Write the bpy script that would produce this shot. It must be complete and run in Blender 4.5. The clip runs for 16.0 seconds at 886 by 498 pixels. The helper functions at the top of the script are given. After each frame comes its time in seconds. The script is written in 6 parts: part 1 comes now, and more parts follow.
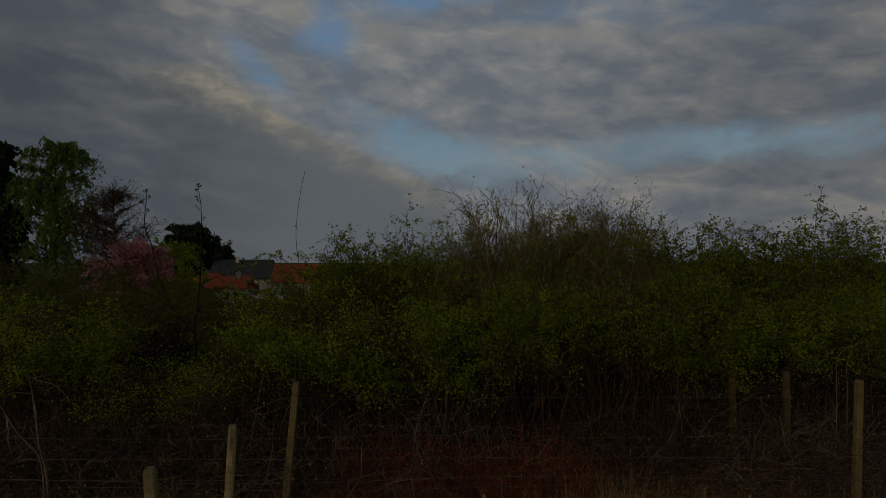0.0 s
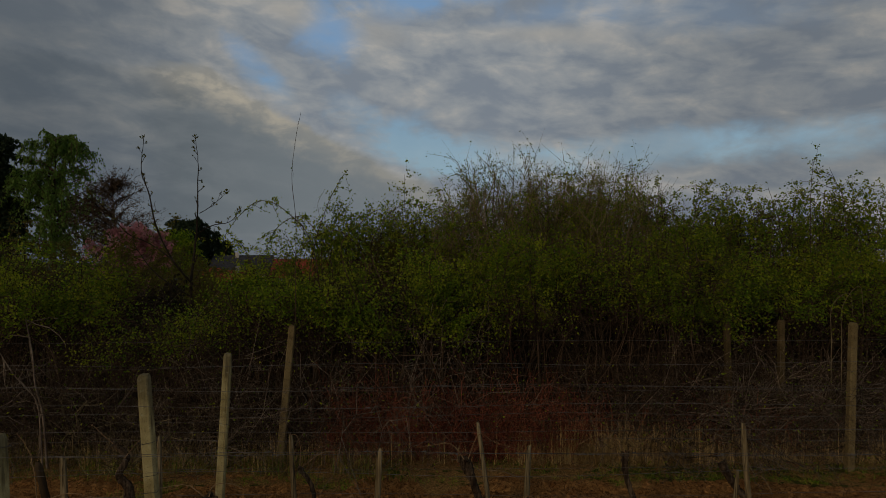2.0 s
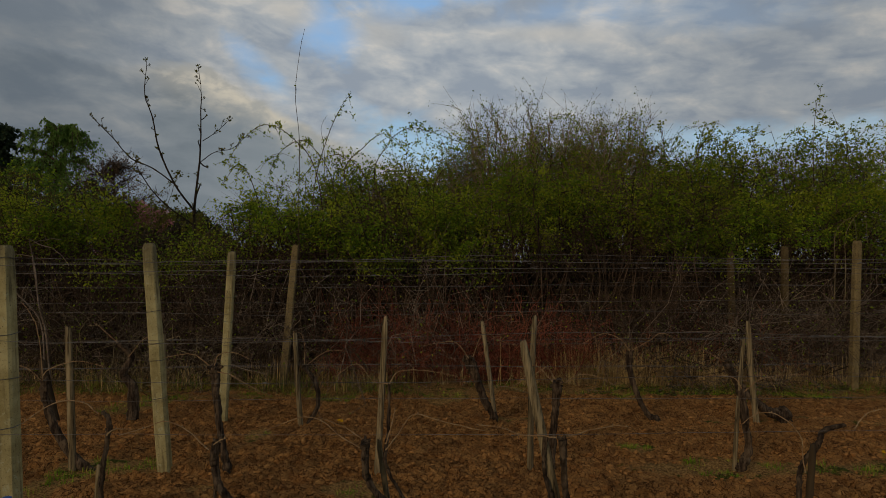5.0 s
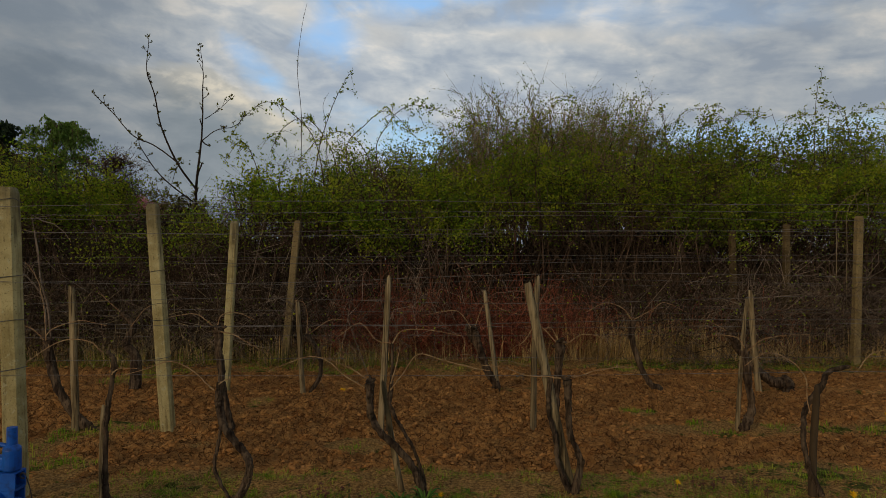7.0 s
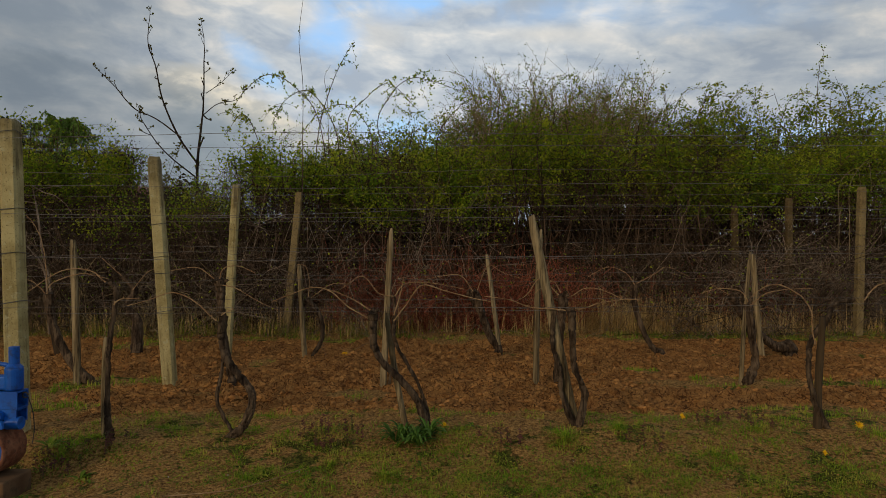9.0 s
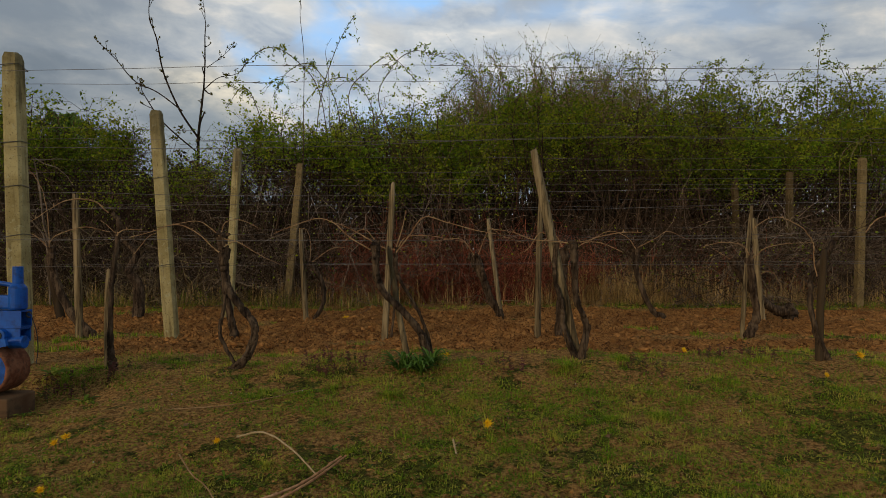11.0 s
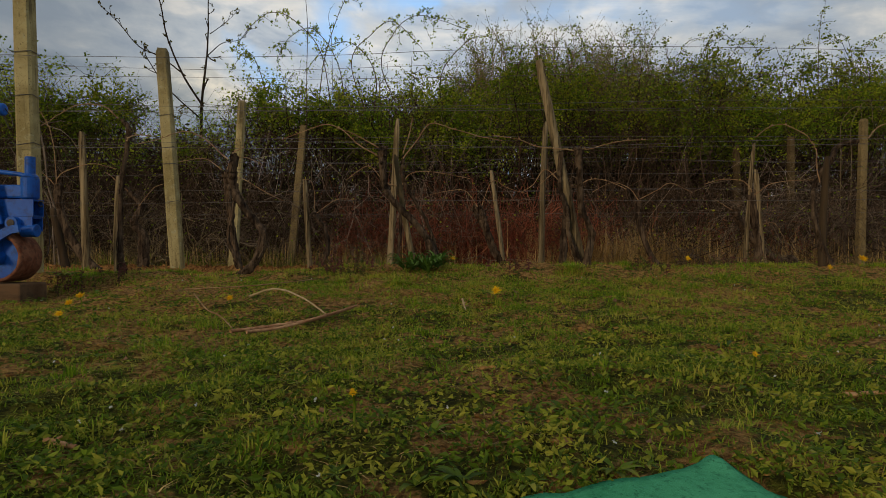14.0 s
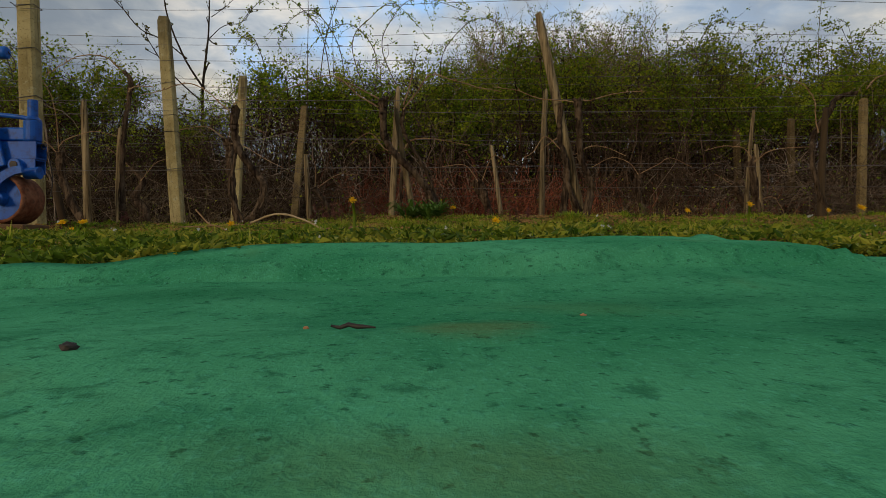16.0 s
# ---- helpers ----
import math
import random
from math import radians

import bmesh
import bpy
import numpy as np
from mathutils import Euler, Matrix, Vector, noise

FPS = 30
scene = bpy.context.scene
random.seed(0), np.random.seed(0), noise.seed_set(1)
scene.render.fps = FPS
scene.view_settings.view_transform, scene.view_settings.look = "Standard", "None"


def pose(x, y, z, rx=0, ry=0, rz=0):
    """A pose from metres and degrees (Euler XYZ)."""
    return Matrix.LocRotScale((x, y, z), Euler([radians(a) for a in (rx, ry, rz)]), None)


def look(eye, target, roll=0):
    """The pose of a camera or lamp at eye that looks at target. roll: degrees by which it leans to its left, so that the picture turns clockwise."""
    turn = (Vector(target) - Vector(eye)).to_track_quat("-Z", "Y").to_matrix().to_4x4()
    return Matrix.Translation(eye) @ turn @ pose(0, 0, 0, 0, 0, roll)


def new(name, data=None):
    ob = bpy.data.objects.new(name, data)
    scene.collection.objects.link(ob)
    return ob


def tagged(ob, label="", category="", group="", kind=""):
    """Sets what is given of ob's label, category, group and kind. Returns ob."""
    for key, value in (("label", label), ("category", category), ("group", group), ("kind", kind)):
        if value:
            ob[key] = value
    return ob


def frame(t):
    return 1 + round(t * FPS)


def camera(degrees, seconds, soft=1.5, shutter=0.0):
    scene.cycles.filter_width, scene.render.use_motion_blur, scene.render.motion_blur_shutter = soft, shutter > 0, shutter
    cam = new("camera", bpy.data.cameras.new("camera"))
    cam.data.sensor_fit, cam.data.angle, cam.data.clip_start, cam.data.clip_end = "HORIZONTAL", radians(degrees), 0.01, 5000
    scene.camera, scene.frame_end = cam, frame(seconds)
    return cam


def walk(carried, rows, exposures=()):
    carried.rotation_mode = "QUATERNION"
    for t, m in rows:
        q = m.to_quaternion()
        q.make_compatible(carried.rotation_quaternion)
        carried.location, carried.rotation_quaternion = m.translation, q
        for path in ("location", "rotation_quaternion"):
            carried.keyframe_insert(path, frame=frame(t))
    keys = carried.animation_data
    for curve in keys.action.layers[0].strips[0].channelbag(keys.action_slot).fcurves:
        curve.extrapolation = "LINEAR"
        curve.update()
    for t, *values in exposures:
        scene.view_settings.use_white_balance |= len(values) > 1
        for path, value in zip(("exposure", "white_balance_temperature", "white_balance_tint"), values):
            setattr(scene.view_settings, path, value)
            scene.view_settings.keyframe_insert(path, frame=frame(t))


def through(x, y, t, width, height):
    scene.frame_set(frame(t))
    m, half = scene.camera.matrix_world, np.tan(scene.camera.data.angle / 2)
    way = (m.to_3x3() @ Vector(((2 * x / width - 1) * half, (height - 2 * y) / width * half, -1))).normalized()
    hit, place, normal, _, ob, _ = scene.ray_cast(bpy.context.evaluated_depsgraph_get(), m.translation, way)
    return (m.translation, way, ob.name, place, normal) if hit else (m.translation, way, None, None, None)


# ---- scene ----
cam = camera(68.9, 16.0, soft=0.7)
# seconds, place, yaw, pitch, roll: the camera sinks upright from above the vines to just over the mat
ROWS = [
    (0, 0.021, 0.005, 3.621, -0.05, -0.02, 0.03),
    (0.5, 0.048, -0.006, 3.443, -0.05, -0.00, 0.01),
    (1, 0.065, -0.017, 3.247, -0.05, 0.01, -0.00),
    (1.5, 0.078, -0.023, 3.068, -0.06, 0.01, -0.01),
    (2, 0.081, -0.026, 2.875, -0.05, 0.01, -0.00),
    (2.5, 0.076, -0.027, 2.700, -0.05, 0.00, -0.00),
    (3, 0.068, -0.025, 2.512, -0.06, -0.01, -0.01),
    (3.5, 0.060, -0.021, 2.328, -0.08, -0.02, -0.02),
    (4, 0.058, -0.013, 2.134, -0.06, -0.02, -0.01),
    (4.2, 0.053, -0.014, 2.055, -0.04, -0.02, -0.01),
    (6.3, 0.026, -0.027, 1.617, -0.01, 0.02, -0.00),
    (6.5, 0.022, -0.028, 1.591, -0.01, 0.03, -0.00),
    (7, 0.013, -0.023, 1.490, -0.02, 0.04, -0.01),
    (7.5, 0.004, -0.009, 1.401, -0.01, 0.04, -0.00),
    (8, 0.000, 0.000, 1.300, 0.01, 0.04, 0.00),
    (8.5, -0.002, -0.000, 1.211, 0.01, 0.03, -0.01),
    (9, -0.004, -0.007, 1.116, 0.02, 0.02, -0.02),
    (9.2, -0.007, -0.012, 1.081, 0.02, 0.01, -0.02),
    (11.3, -0.020, -0.014, 0.690, 0.02, -0.08, -0.03),
    (11.5, -0.023, -0.015, 0.648, 0.02, -0.09, -0.03),
    (12, -0.028, -0.021, 0.564, 0.03, -0.07, 0.01),
    (12.5, -0.031, -0.025, 0.522, 0.03, -0.04, 0.04),
    (13, -0.041, -0.034, 0.420, 0.02, -0.04, 0.03),
    (13.5, -0.044, -0.040, 0.335, 0.02, -0.03, 0.02),
    (14, -0.050, -0.047, 0.237, 0.04, -0.02, -0.00),
    (14.5, -0.054, -0.053, 0.152, 0.08, 0.00, -0.02),
    (15, -0.046, -0.053, 0.067, 0.08, 0.04, -0.01),
    (15.5, -0.041, -0.056, -0.000, 0.08, 0.07, 0.02),
    (16, -0.046, -0.063, -0.041, 0.13, 0.09, 0.07),
]
EXPOSURES = [(0.0, -1.55), (1.5, -1.05), (3.5, -0.57), (7.0, 0.05), (9.0, 0.26), (16.0, 0.24)]
walk(cam, [(t, pose(x, y, z, 90 + pitch, roll, yaw)) for t, x, y, z, yaw, pitch, roll in ROWS], EXPOSURES)

# ---- sky and sun ----
def nodes_of(tree):
    tree.nodes.clear()

    def node(kind, ins={}, operation="", use_clamp=False, data_type="", interpolation_type="", attribute_name="", feature=""):
        n = tree.nodes.new(kind)
        if operation:
            n.operation = operation
        if use_clamp:
            n.use_clamp = True
        if data_type:
            n.data_type = data_type
        if interpolation_type:
            n.interpolation_type = interpolation_type
        if attribute_name:
            n.attribute_name = attribute_name
        if feature:
            n.feature = feature
        for k, v in ins.items():
            if isinstance(v, bpy.types.NodeSocket):
                tree.links.new(v, n.inputs[k])
            else:
                n.inputs[k].default_value = v
        return n

    def calc(op, a, b=0.0, c=0.0, clamp=False):
        n = node("ShaderNodeMath", operation=op, use_clamp=clamp, ins={0: a, 1: b, 2: c})
        return n.outputs[0]

    def blend(fac, a, b):
        n = node("ShaderNodeMix", data_type="RGBA", ins={0: fac, 6: a, 7: b})
        return n.outputs[2]

    def step(v, lo, hi):
        n = node("ShaderNodeMapRange", interpolation_type="SMOOTHSTEP", ins={0: v, 1: lo, 2: hi, 3: 0.0, 4: 1.0})
        return n.outputs[0]

    def noise_tex(vec, scale, detail=4.0, rough=0.55, warp=0.0):
        n = node("ShaderNodeTexNoise", ins={"Vector": vec, "Scale": scale, "Detail": detail, "Roughness": rough, "Distortion": warp})
        return n.outputs["Fac"]

    return node, calc, blend, step, noise_tex


def make_world():
    world = bpy.data.worlds.new("evening_sky")
    world.use_nodes = True
    scene.world = world
    node, calc, blend, step, noise_tex = nodes_of(world.node_tree)
    way = node("ShaderNodeTexCoord").outputs["Generated"]
    sep = node("ShaderNodeSeparateXYZ", ins={0: way})
    x, y, z = sep.outputs
    az = calc("ARCTAN2", x, y)
    el = calc("ARCSINE", z)
    sky = node("ShaderNodeTexSky")
    sky.sky_type, sky.sun_disc, sky.sun_elevation, sky.sun_rotation = "NISHITA", False, radians(18), radians(215)
    flat = node("ShaderNodeCombineXYZ", ins={0: az, 1: calc("MULTIPLY", el, 1.75), 2: 0.37}).outputs[0]
    small = noise_tex(flat, 7.0, 6.0, 0.55, 0.4)
    puff = noise_tex(flat, 19.0, 5.0, 0.55, 0.3)
    mixed = calc("ADD", calc("MULTIPLY", calc("SUBTRACT", small, 0.5), 0.9), calc("MULTIPLY", calc("SUBTRACT", puff, 0.5), 0.75))

    def patch(a0, e0, ra, re, turn=0.0, lo=0.15, hi=1.45, ragged=1.9):
        """A ragged patch of the sky round azimuth a0 and height e0."""
        da, de = calc("SUBTRACT", az, a0), calc("SUBTRACT", el, e0)
        c, s = math.cos(turn), math.sin(turn)
        u = calc("DIVIDE", calc("ADD", calc("MULTIPLY", da, c), calc("MULTIPLY", de, s)), ra)
        v = calc("DIVIDE", calc("SUBTRACT", calc("MULTIPLY", de, c), calc("MULTIPLY", da, s)), re)
        r = calc("SQRT", calc("ADD", calc("MULTIPLY", u, u), calc("MULTIPLY", v, v)))
        return calc("SUBTRACT", 1.0, step(calc("ADD", r, calc("MULTIPLY", mixed, ragged)), lo, hi))

    # streaky cover: cool grey hollows, paler warm crests
    lean = calc("ADD", el, calc("MULTIPLY", az, 0.10))
    wide = node("ShaderNodeCombineXYZ", ins={0: az, 1: calc("MULTIPLY", lean, 2.7), 2: 1.9}).outputs[0]
    roll = noise_tex(wide, 4.2, 5.0, 0.55, 0.7)
    streak = noise_tex(wide, 11.0, 6.0, 0.55, 0.5)
    tone = calc("ADD", calc("MULTIPLY", roll, 0.42), calc("MULTIPLY", streak, 0.38))
    tone = calc("ADD", tone, calc("MULTIPLY", puff, 0.28))
    cloud = blend(step(tone, 0.44, 0.57), (0.315, 0.365, 0.43, 1), (0.44, 0.475, 0.505, 1))
    cloud = blend(step(tone, 0.54, 0.68), cloud, (0.66, 0.64, 0.60, 1))
    gain = calc("ADD", 0.90, calc("MULTIPLY", calc("SUBTRACT", 1.0, step(calc("ABSOLUTE", calc("ADD", az, 0.03)), 0.10, 0.52)), 0.26))
    cloud = node("ShaderNodeVectorMath", operation="SCALE", ins={0: cloud, "Scale": gain}).outputs[0]
    # gaps of blue
    gaps = 0.0
    for a0, e0, ra, re, turn, k in ((-0.292, 0.272, 0.048, 0.018, -0.75, 0.65), (-0.250, 0.235, 0.030, 0.016, -0.8, 0.45), (-0.172, 0.318, 0.046, 0.040, -0.3, 1.0), (-0.06, 0.362, 0.07, 0.026, 0.1, 0.75), (0.03, 0.372, 0.08, 0.018, 0.05, 0.7),
                                    (-0.125, 0.205, 0.05, 0.018, -0.5, 0.35), (-0.055, 0.162, 0.085, 0.034, -0.25, 0.95), (0.04, 0.140, 0.12, 0.030, -0.05, 0.75), (0.33, 0.148, 0.17, 0.024, 0.03, 0.55), (0.50, 0.150, 0.10, 0.026, 0.0, 0.6),
                                    (0.17, 0.345, 0.10, 0.020, 0.05, 0.30), (0.33, 0.34, 0.2, 0.03, -0.1, 0.2), (-0.9, 0.3, 0.2, 0.1, 0.0, 0.6), (1.1, 0.4, 0.3, 0.1, 0.2, 0.6), (2.6, 0.5, 0.5, 0.2, 0.0, 0.6)):
        gaps = calc("ADD", gaps, calc("MULTIPLY", patch(a0, e0, ra, re, turn, 0.1, 1.6, 2.3), k), clamp=True)
    blue = node("ShaderNodeVectorMath", operation="SCALE", ins={0: sky.outputs[0], "Scale": 0.35}).outputs[0]
    clear = blend(0.8, blue, blend(step(el, 0.16, 0.30), (0.25, 0.44, 0.60, 1), (0.25, 0.48, 0.82, 1)))
    colour = blend(calc("MULTIPLY", gaps, 0.85), cloud, clear)
    # the dark bank; its lit front runs level, then down to the right
    brow = calc("MINIMUM", 0.253, calc("SUBTRACT", 0.253, calc("MULTIPLY", calc("ADD", az, 0.35), 0.475)))
    front = calc("ADD", calc("SUBTRACT", el, brow), calc("MULTIPLY", mixed, 0.055))
    inside = calc("MULTIPLY", calc("SUBTRACT", 1.0, step(front, -0.006, 0.012)), calc("SUBTRACT", 1.0, step(az, -0.02, 0.09)))
    inside = calc("MULTIPLY", inside, calc("ADD", 0.35, calc("MULTIPLY", step(az, -0.47, -0.38), 0.65)))
    body = blend(step(calc("ADD", az, calc("MULTIPLY", streak, 0.12)), -0.60, -0.10), (0.095, 0.125, 0.155, 1), (0.30, 0.345, 0.375, 1))
    body = blend(calc("MULTIPLY", step(tone, 0.46, 0.64), 0.30), body, (0.36, 0.39, 0.41, 1))
    lit = calc("MULTIPLY", step(front, -0.062, -0.004), step(az, -0.52, -0.36))
    lit = calc("MULTIPLY", lit, calc("SUBTRACT", 1.0, calc("MULTIPLY", step(az, -0.30, -0.10), 0.55)))
    lit = calc("MULTIPLY", lit, calc("ADD", 0.45, calc("MULTIPLY", step(puff, 0.40, 0.62), 0.55)))
    body = blend(lit, body, (0.72, 0.66, 0.54, 1))
    # the shaded mass in the far corner, above and below the front
    corner = calc("SUBTRACT", 1.0, step(calc("ADD", az, calc("MULTIPLY", mixed, 0.12)), -0.60, -0.28))
    colour = blend(calc("MULTIPLY", corner, 0.75), colour, (0.175, 0.21, 0.245, 1))
    colour = blend(inside, colour, body)
    # single bright crests
    crest = calc("ADD", calc("MULTIPLY", patch(-0.235, 0.345, 0.05, 0.022, -0.2), 0.55), calc("MULTIPLY", patch(-0.10, 0.325, 0.05, 0.026), 0.45), clamp=True)
    crest = calc("ADD", crest, calc("MULTIPLY", patch(0.16, 0.318, 0.11, 0.014, -0.05), 0.5), clamp=True)
    colour = blend(crest, colour, (0.66, 0.63, 0.57, 1))
    # heavier cover overhead, out of view, added to dim the light on the land
    colour = blend(calc("MULTIPLY", step(el, 0.5, 0.9), 0.6), colour, (0.20, 0.22, 0.25, 1))
    back = node("ShaderNodeBackground", ins={0: colour, 1: SKY})
    out = node("ShaderNodeOutputWorld")
    world.node_tree.links.new(back.outputs[0], out.inputs[0])


SKY = 0.92
make_world()
sun_data = bpy.data.lights.new("sun", "SUN")
sun_data.energy, sun_data.angle, sun_data.color = 1.15, radians(12), (1.0, 0.80, 0.56)
sun = new("sun", sun_data)
sun.matrix_world = look((-20, -26, 11), (0, 3, 0))

# ---- materials ----
def material(name, build, bump=0.0):
    m = bpy.data.materials.new(name)
    m.use_nodes = True
    tools = nodes_of(m.node_tree)
    node = tools[0]
    coord = node("ShaderNodeTexCoord").outputs["Object"]
    bsdf = node("ShaderNodeBsdfPrincipled")
    out = node("ShaderNodeOutputMaterial")
    m.node_tree.links.new(bsdf.outputs[0], out.inputs[0])
    build(m, bsdf, coord, *tools, out)
    return m


def join(m, a, b):
    m.node_tree.links.new(a, b)


def ramp_mat(name, c1, c2, scale, rough=0.8, c3=None, scale3=40.0, amount3=0.5, bump=0.3, distance=0.01, stretch=(1, 1, 1), metal=0.0, vary=0.0, gloss=0.08):
    """Two colours mixed by a broad noise, a third by a fine one; vary: brightness from piece to piece."""
    def build(m, bsdf, coord, node, calc, blend, step, noise_tex, out):
        vec = node("ShaderNodeMapping", ins={0: coord, 3: stretch}).outputs[0]
        n1 = noise_tex(vec, scale, 5.0, 0.6)
        n2 = noise_tex(vec, scale3, 6.0, 0.65)
        col = blend(step(n1, 0.32, 0.68), (*c1, 1), (*c2, 1))
        if c3:
            col = blend(calc("MULTIPLY", step(n2, 0.45, 0.7), amount3), col, (*c3, 1))
        if vary:
            r = node("ShaderNodeNewGeometry").outputs["Random Per Island"]
            k = calc("ADD", calc("MULTIPLY", r, 2 * vary), 1 - vary)
            col = node("ShaderNodeVectorMath", operation="SCALE", ins={0: col, "Scale": k}).outputs[0]
        join(m, col, bsdf.inputs["Base Color"])
        bsdf.inputs["Roughness"].default_value = rough
        bsdf.inputs["Metallic"].default_value = metal
        bsdf.inputs["Specular IOR Level"].default_value = gloss
        if bump:
            h = calc("ADD", calc("MULTIPLY", n1, 0.4), n2)
            b = node("ShaderNodeBump", ins={"Strength": bump, "Distance": distance, "Height": h})
            join(m, b.outputs[0], bsdf.inputs["Normal"])
    return material(name, build)


def leaf_mat(name, c1, c2, c3, through=0.35, patch_scale=1.3):
    """Foliage: three tones from leaf to leaf, some light passing through."""
    def build(m, bsdf, coord, node, calc, blend, step, noise_tex, out):
        r = node("ShaderNodeNewGeometry").outputs["Random Per Island"]
        n1 = noise_tex(coord, patch_scale, 3.0)
        col = blend(r, (*c1, 1), (*c2, 1))
        col = blend(step(calc("ADD", n1, calc("MULTIPLY", r, 0.25)), 0.55, 0.78), col, (*c3, 1))
        join(m, col, bsdf.inputs["Base Color"])
        bsdf.inputs["Roughness"].default_value = 0.6
        bsdf.inputs["Specular IOR Level"].default_value = 0.12
        tr = node("ShaderNodeBsdfTranslucent", ins={0: col})
        mix = node("ShaderNodeMixShader", ins={0: through, 1: bsdf.outputs[0], 2: tr.outputs[0]})
        join(m, mix.outputs[0], out.inputs[0])
    return material(name, build)


def ground_mat():
    def build(m, bsdf, coord, node, calc, blend, step, noise_tex, out):
        soil = node("ShaderNodeAttribute", attribute_name="tilled").outputs["Fac"]
        y = node("ShaderNodeSeparateXYZ", ins={0: coord}).outputs[1]
        big = noise_tex(coord, 1.4, 4.0)
        mid = noise_tex(coord, 8.0, 6.0, 0.7)
        fine = noise_tex(coord, 55.0, 8.0, 0.75)
        grit = noise_tex(coord, 170.0, 4.0, 0.7)
        warp = node("ShaderNodeTexNoise", ins={"Vector": coord, "Scale": 14.0, "Detail": 3.0}).outputs["Color"]
        warp = node("ShaderNodeVectorMath", operation="SCALE", ins={0: warp, "Scale": 0.11}).outputs[0]
        warp = node("ShaderNodeVectorMath", operation="ADD", ins={0: coord, 1: warp}).outputs[0]
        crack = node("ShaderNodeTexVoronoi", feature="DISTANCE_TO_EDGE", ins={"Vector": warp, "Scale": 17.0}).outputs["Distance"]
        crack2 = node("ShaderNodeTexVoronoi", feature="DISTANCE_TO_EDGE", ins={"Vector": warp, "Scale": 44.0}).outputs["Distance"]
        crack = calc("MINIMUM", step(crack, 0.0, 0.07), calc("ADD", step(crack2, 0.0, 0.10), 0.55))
        red = blend(step(mid, 0.32, 0.68), (0.33, 0.134, 0.034, 1), (0.62, 0.305, 0.092, 1))
        red = blend(calc("MULTIPLY", step(fine, 0.52, 0.70), 0.5), red, (0.48, 0.25, 0.085, 1))
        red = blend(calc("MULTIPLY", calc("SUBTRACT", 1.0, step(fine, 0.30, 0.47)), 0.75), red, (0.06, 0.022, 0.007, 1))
        moss = blend(step(fine, 0.38, 0.62), (0.026, 0.030, 0.005, 1), (0.145, 0.140, 0.018, 1))
        bare = blend(step(fine, 0.38, 0.62), (0.12, 0.056, 0.014, 1), (0.54, 0.30, 0.095, 1))
        bare = blend(calc("MULTIPLY", step(grit, 0.58, 0.72), 0.6), bare, (0.45, 0.33, 0.15, 1))
        # trodden earth shows between the weeds, more of it near the vines
        share = calc("ADD", calc("ADD", big, calc("MULTIPLY", calc("SUBTRACT", mid, 0.5), 1.3)), calc("MULTIPLY", step(y, 1.6, 3.2), 0.16))
        x = node("ShaderNodeSeparateXYZ", ins={0: coord}).outputs[0]
        share = calc("SUBTRACT", share, calc("MULTIPLY", step(x, 0.3, 2.2), 0.07))
        turf = blend(step(share, 0.46, 0.56), moss, bare)
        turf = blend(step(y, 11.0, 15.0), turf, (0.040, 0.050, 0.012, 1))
        # crack shade painted into the soil colour as darker earth
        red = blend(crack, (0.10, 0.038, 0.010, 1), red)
        edge = calc("ADD", soil, calc("MULTIPLY", calc("SUBTRACT", mid, 0.5), 0.9))
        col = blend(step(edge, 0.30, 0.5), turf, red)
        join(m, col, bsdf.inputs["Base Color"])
        bsdf.inputs["Roughness"].default_value = 0.95
        bsdf.inputs["Specular IOR Level"].default_value = 0.1
        h = calc("ADD", calc("ADD", calc("ADD", calc("MULTIPLY", mid, 1.2), fine), calc("MULTIPLY", grit, 0.35)), calc("MULTIPLY", calc("MULTIPLY", crack, soil), 0.9))
        b = node("ShaderNodeBump", ins={"Strength": 1.0, "Distance": 0.03, "Height": h})
        join(m, b.outputs[0], bsdf.inputs["Normal"])
    return material("earth", build)


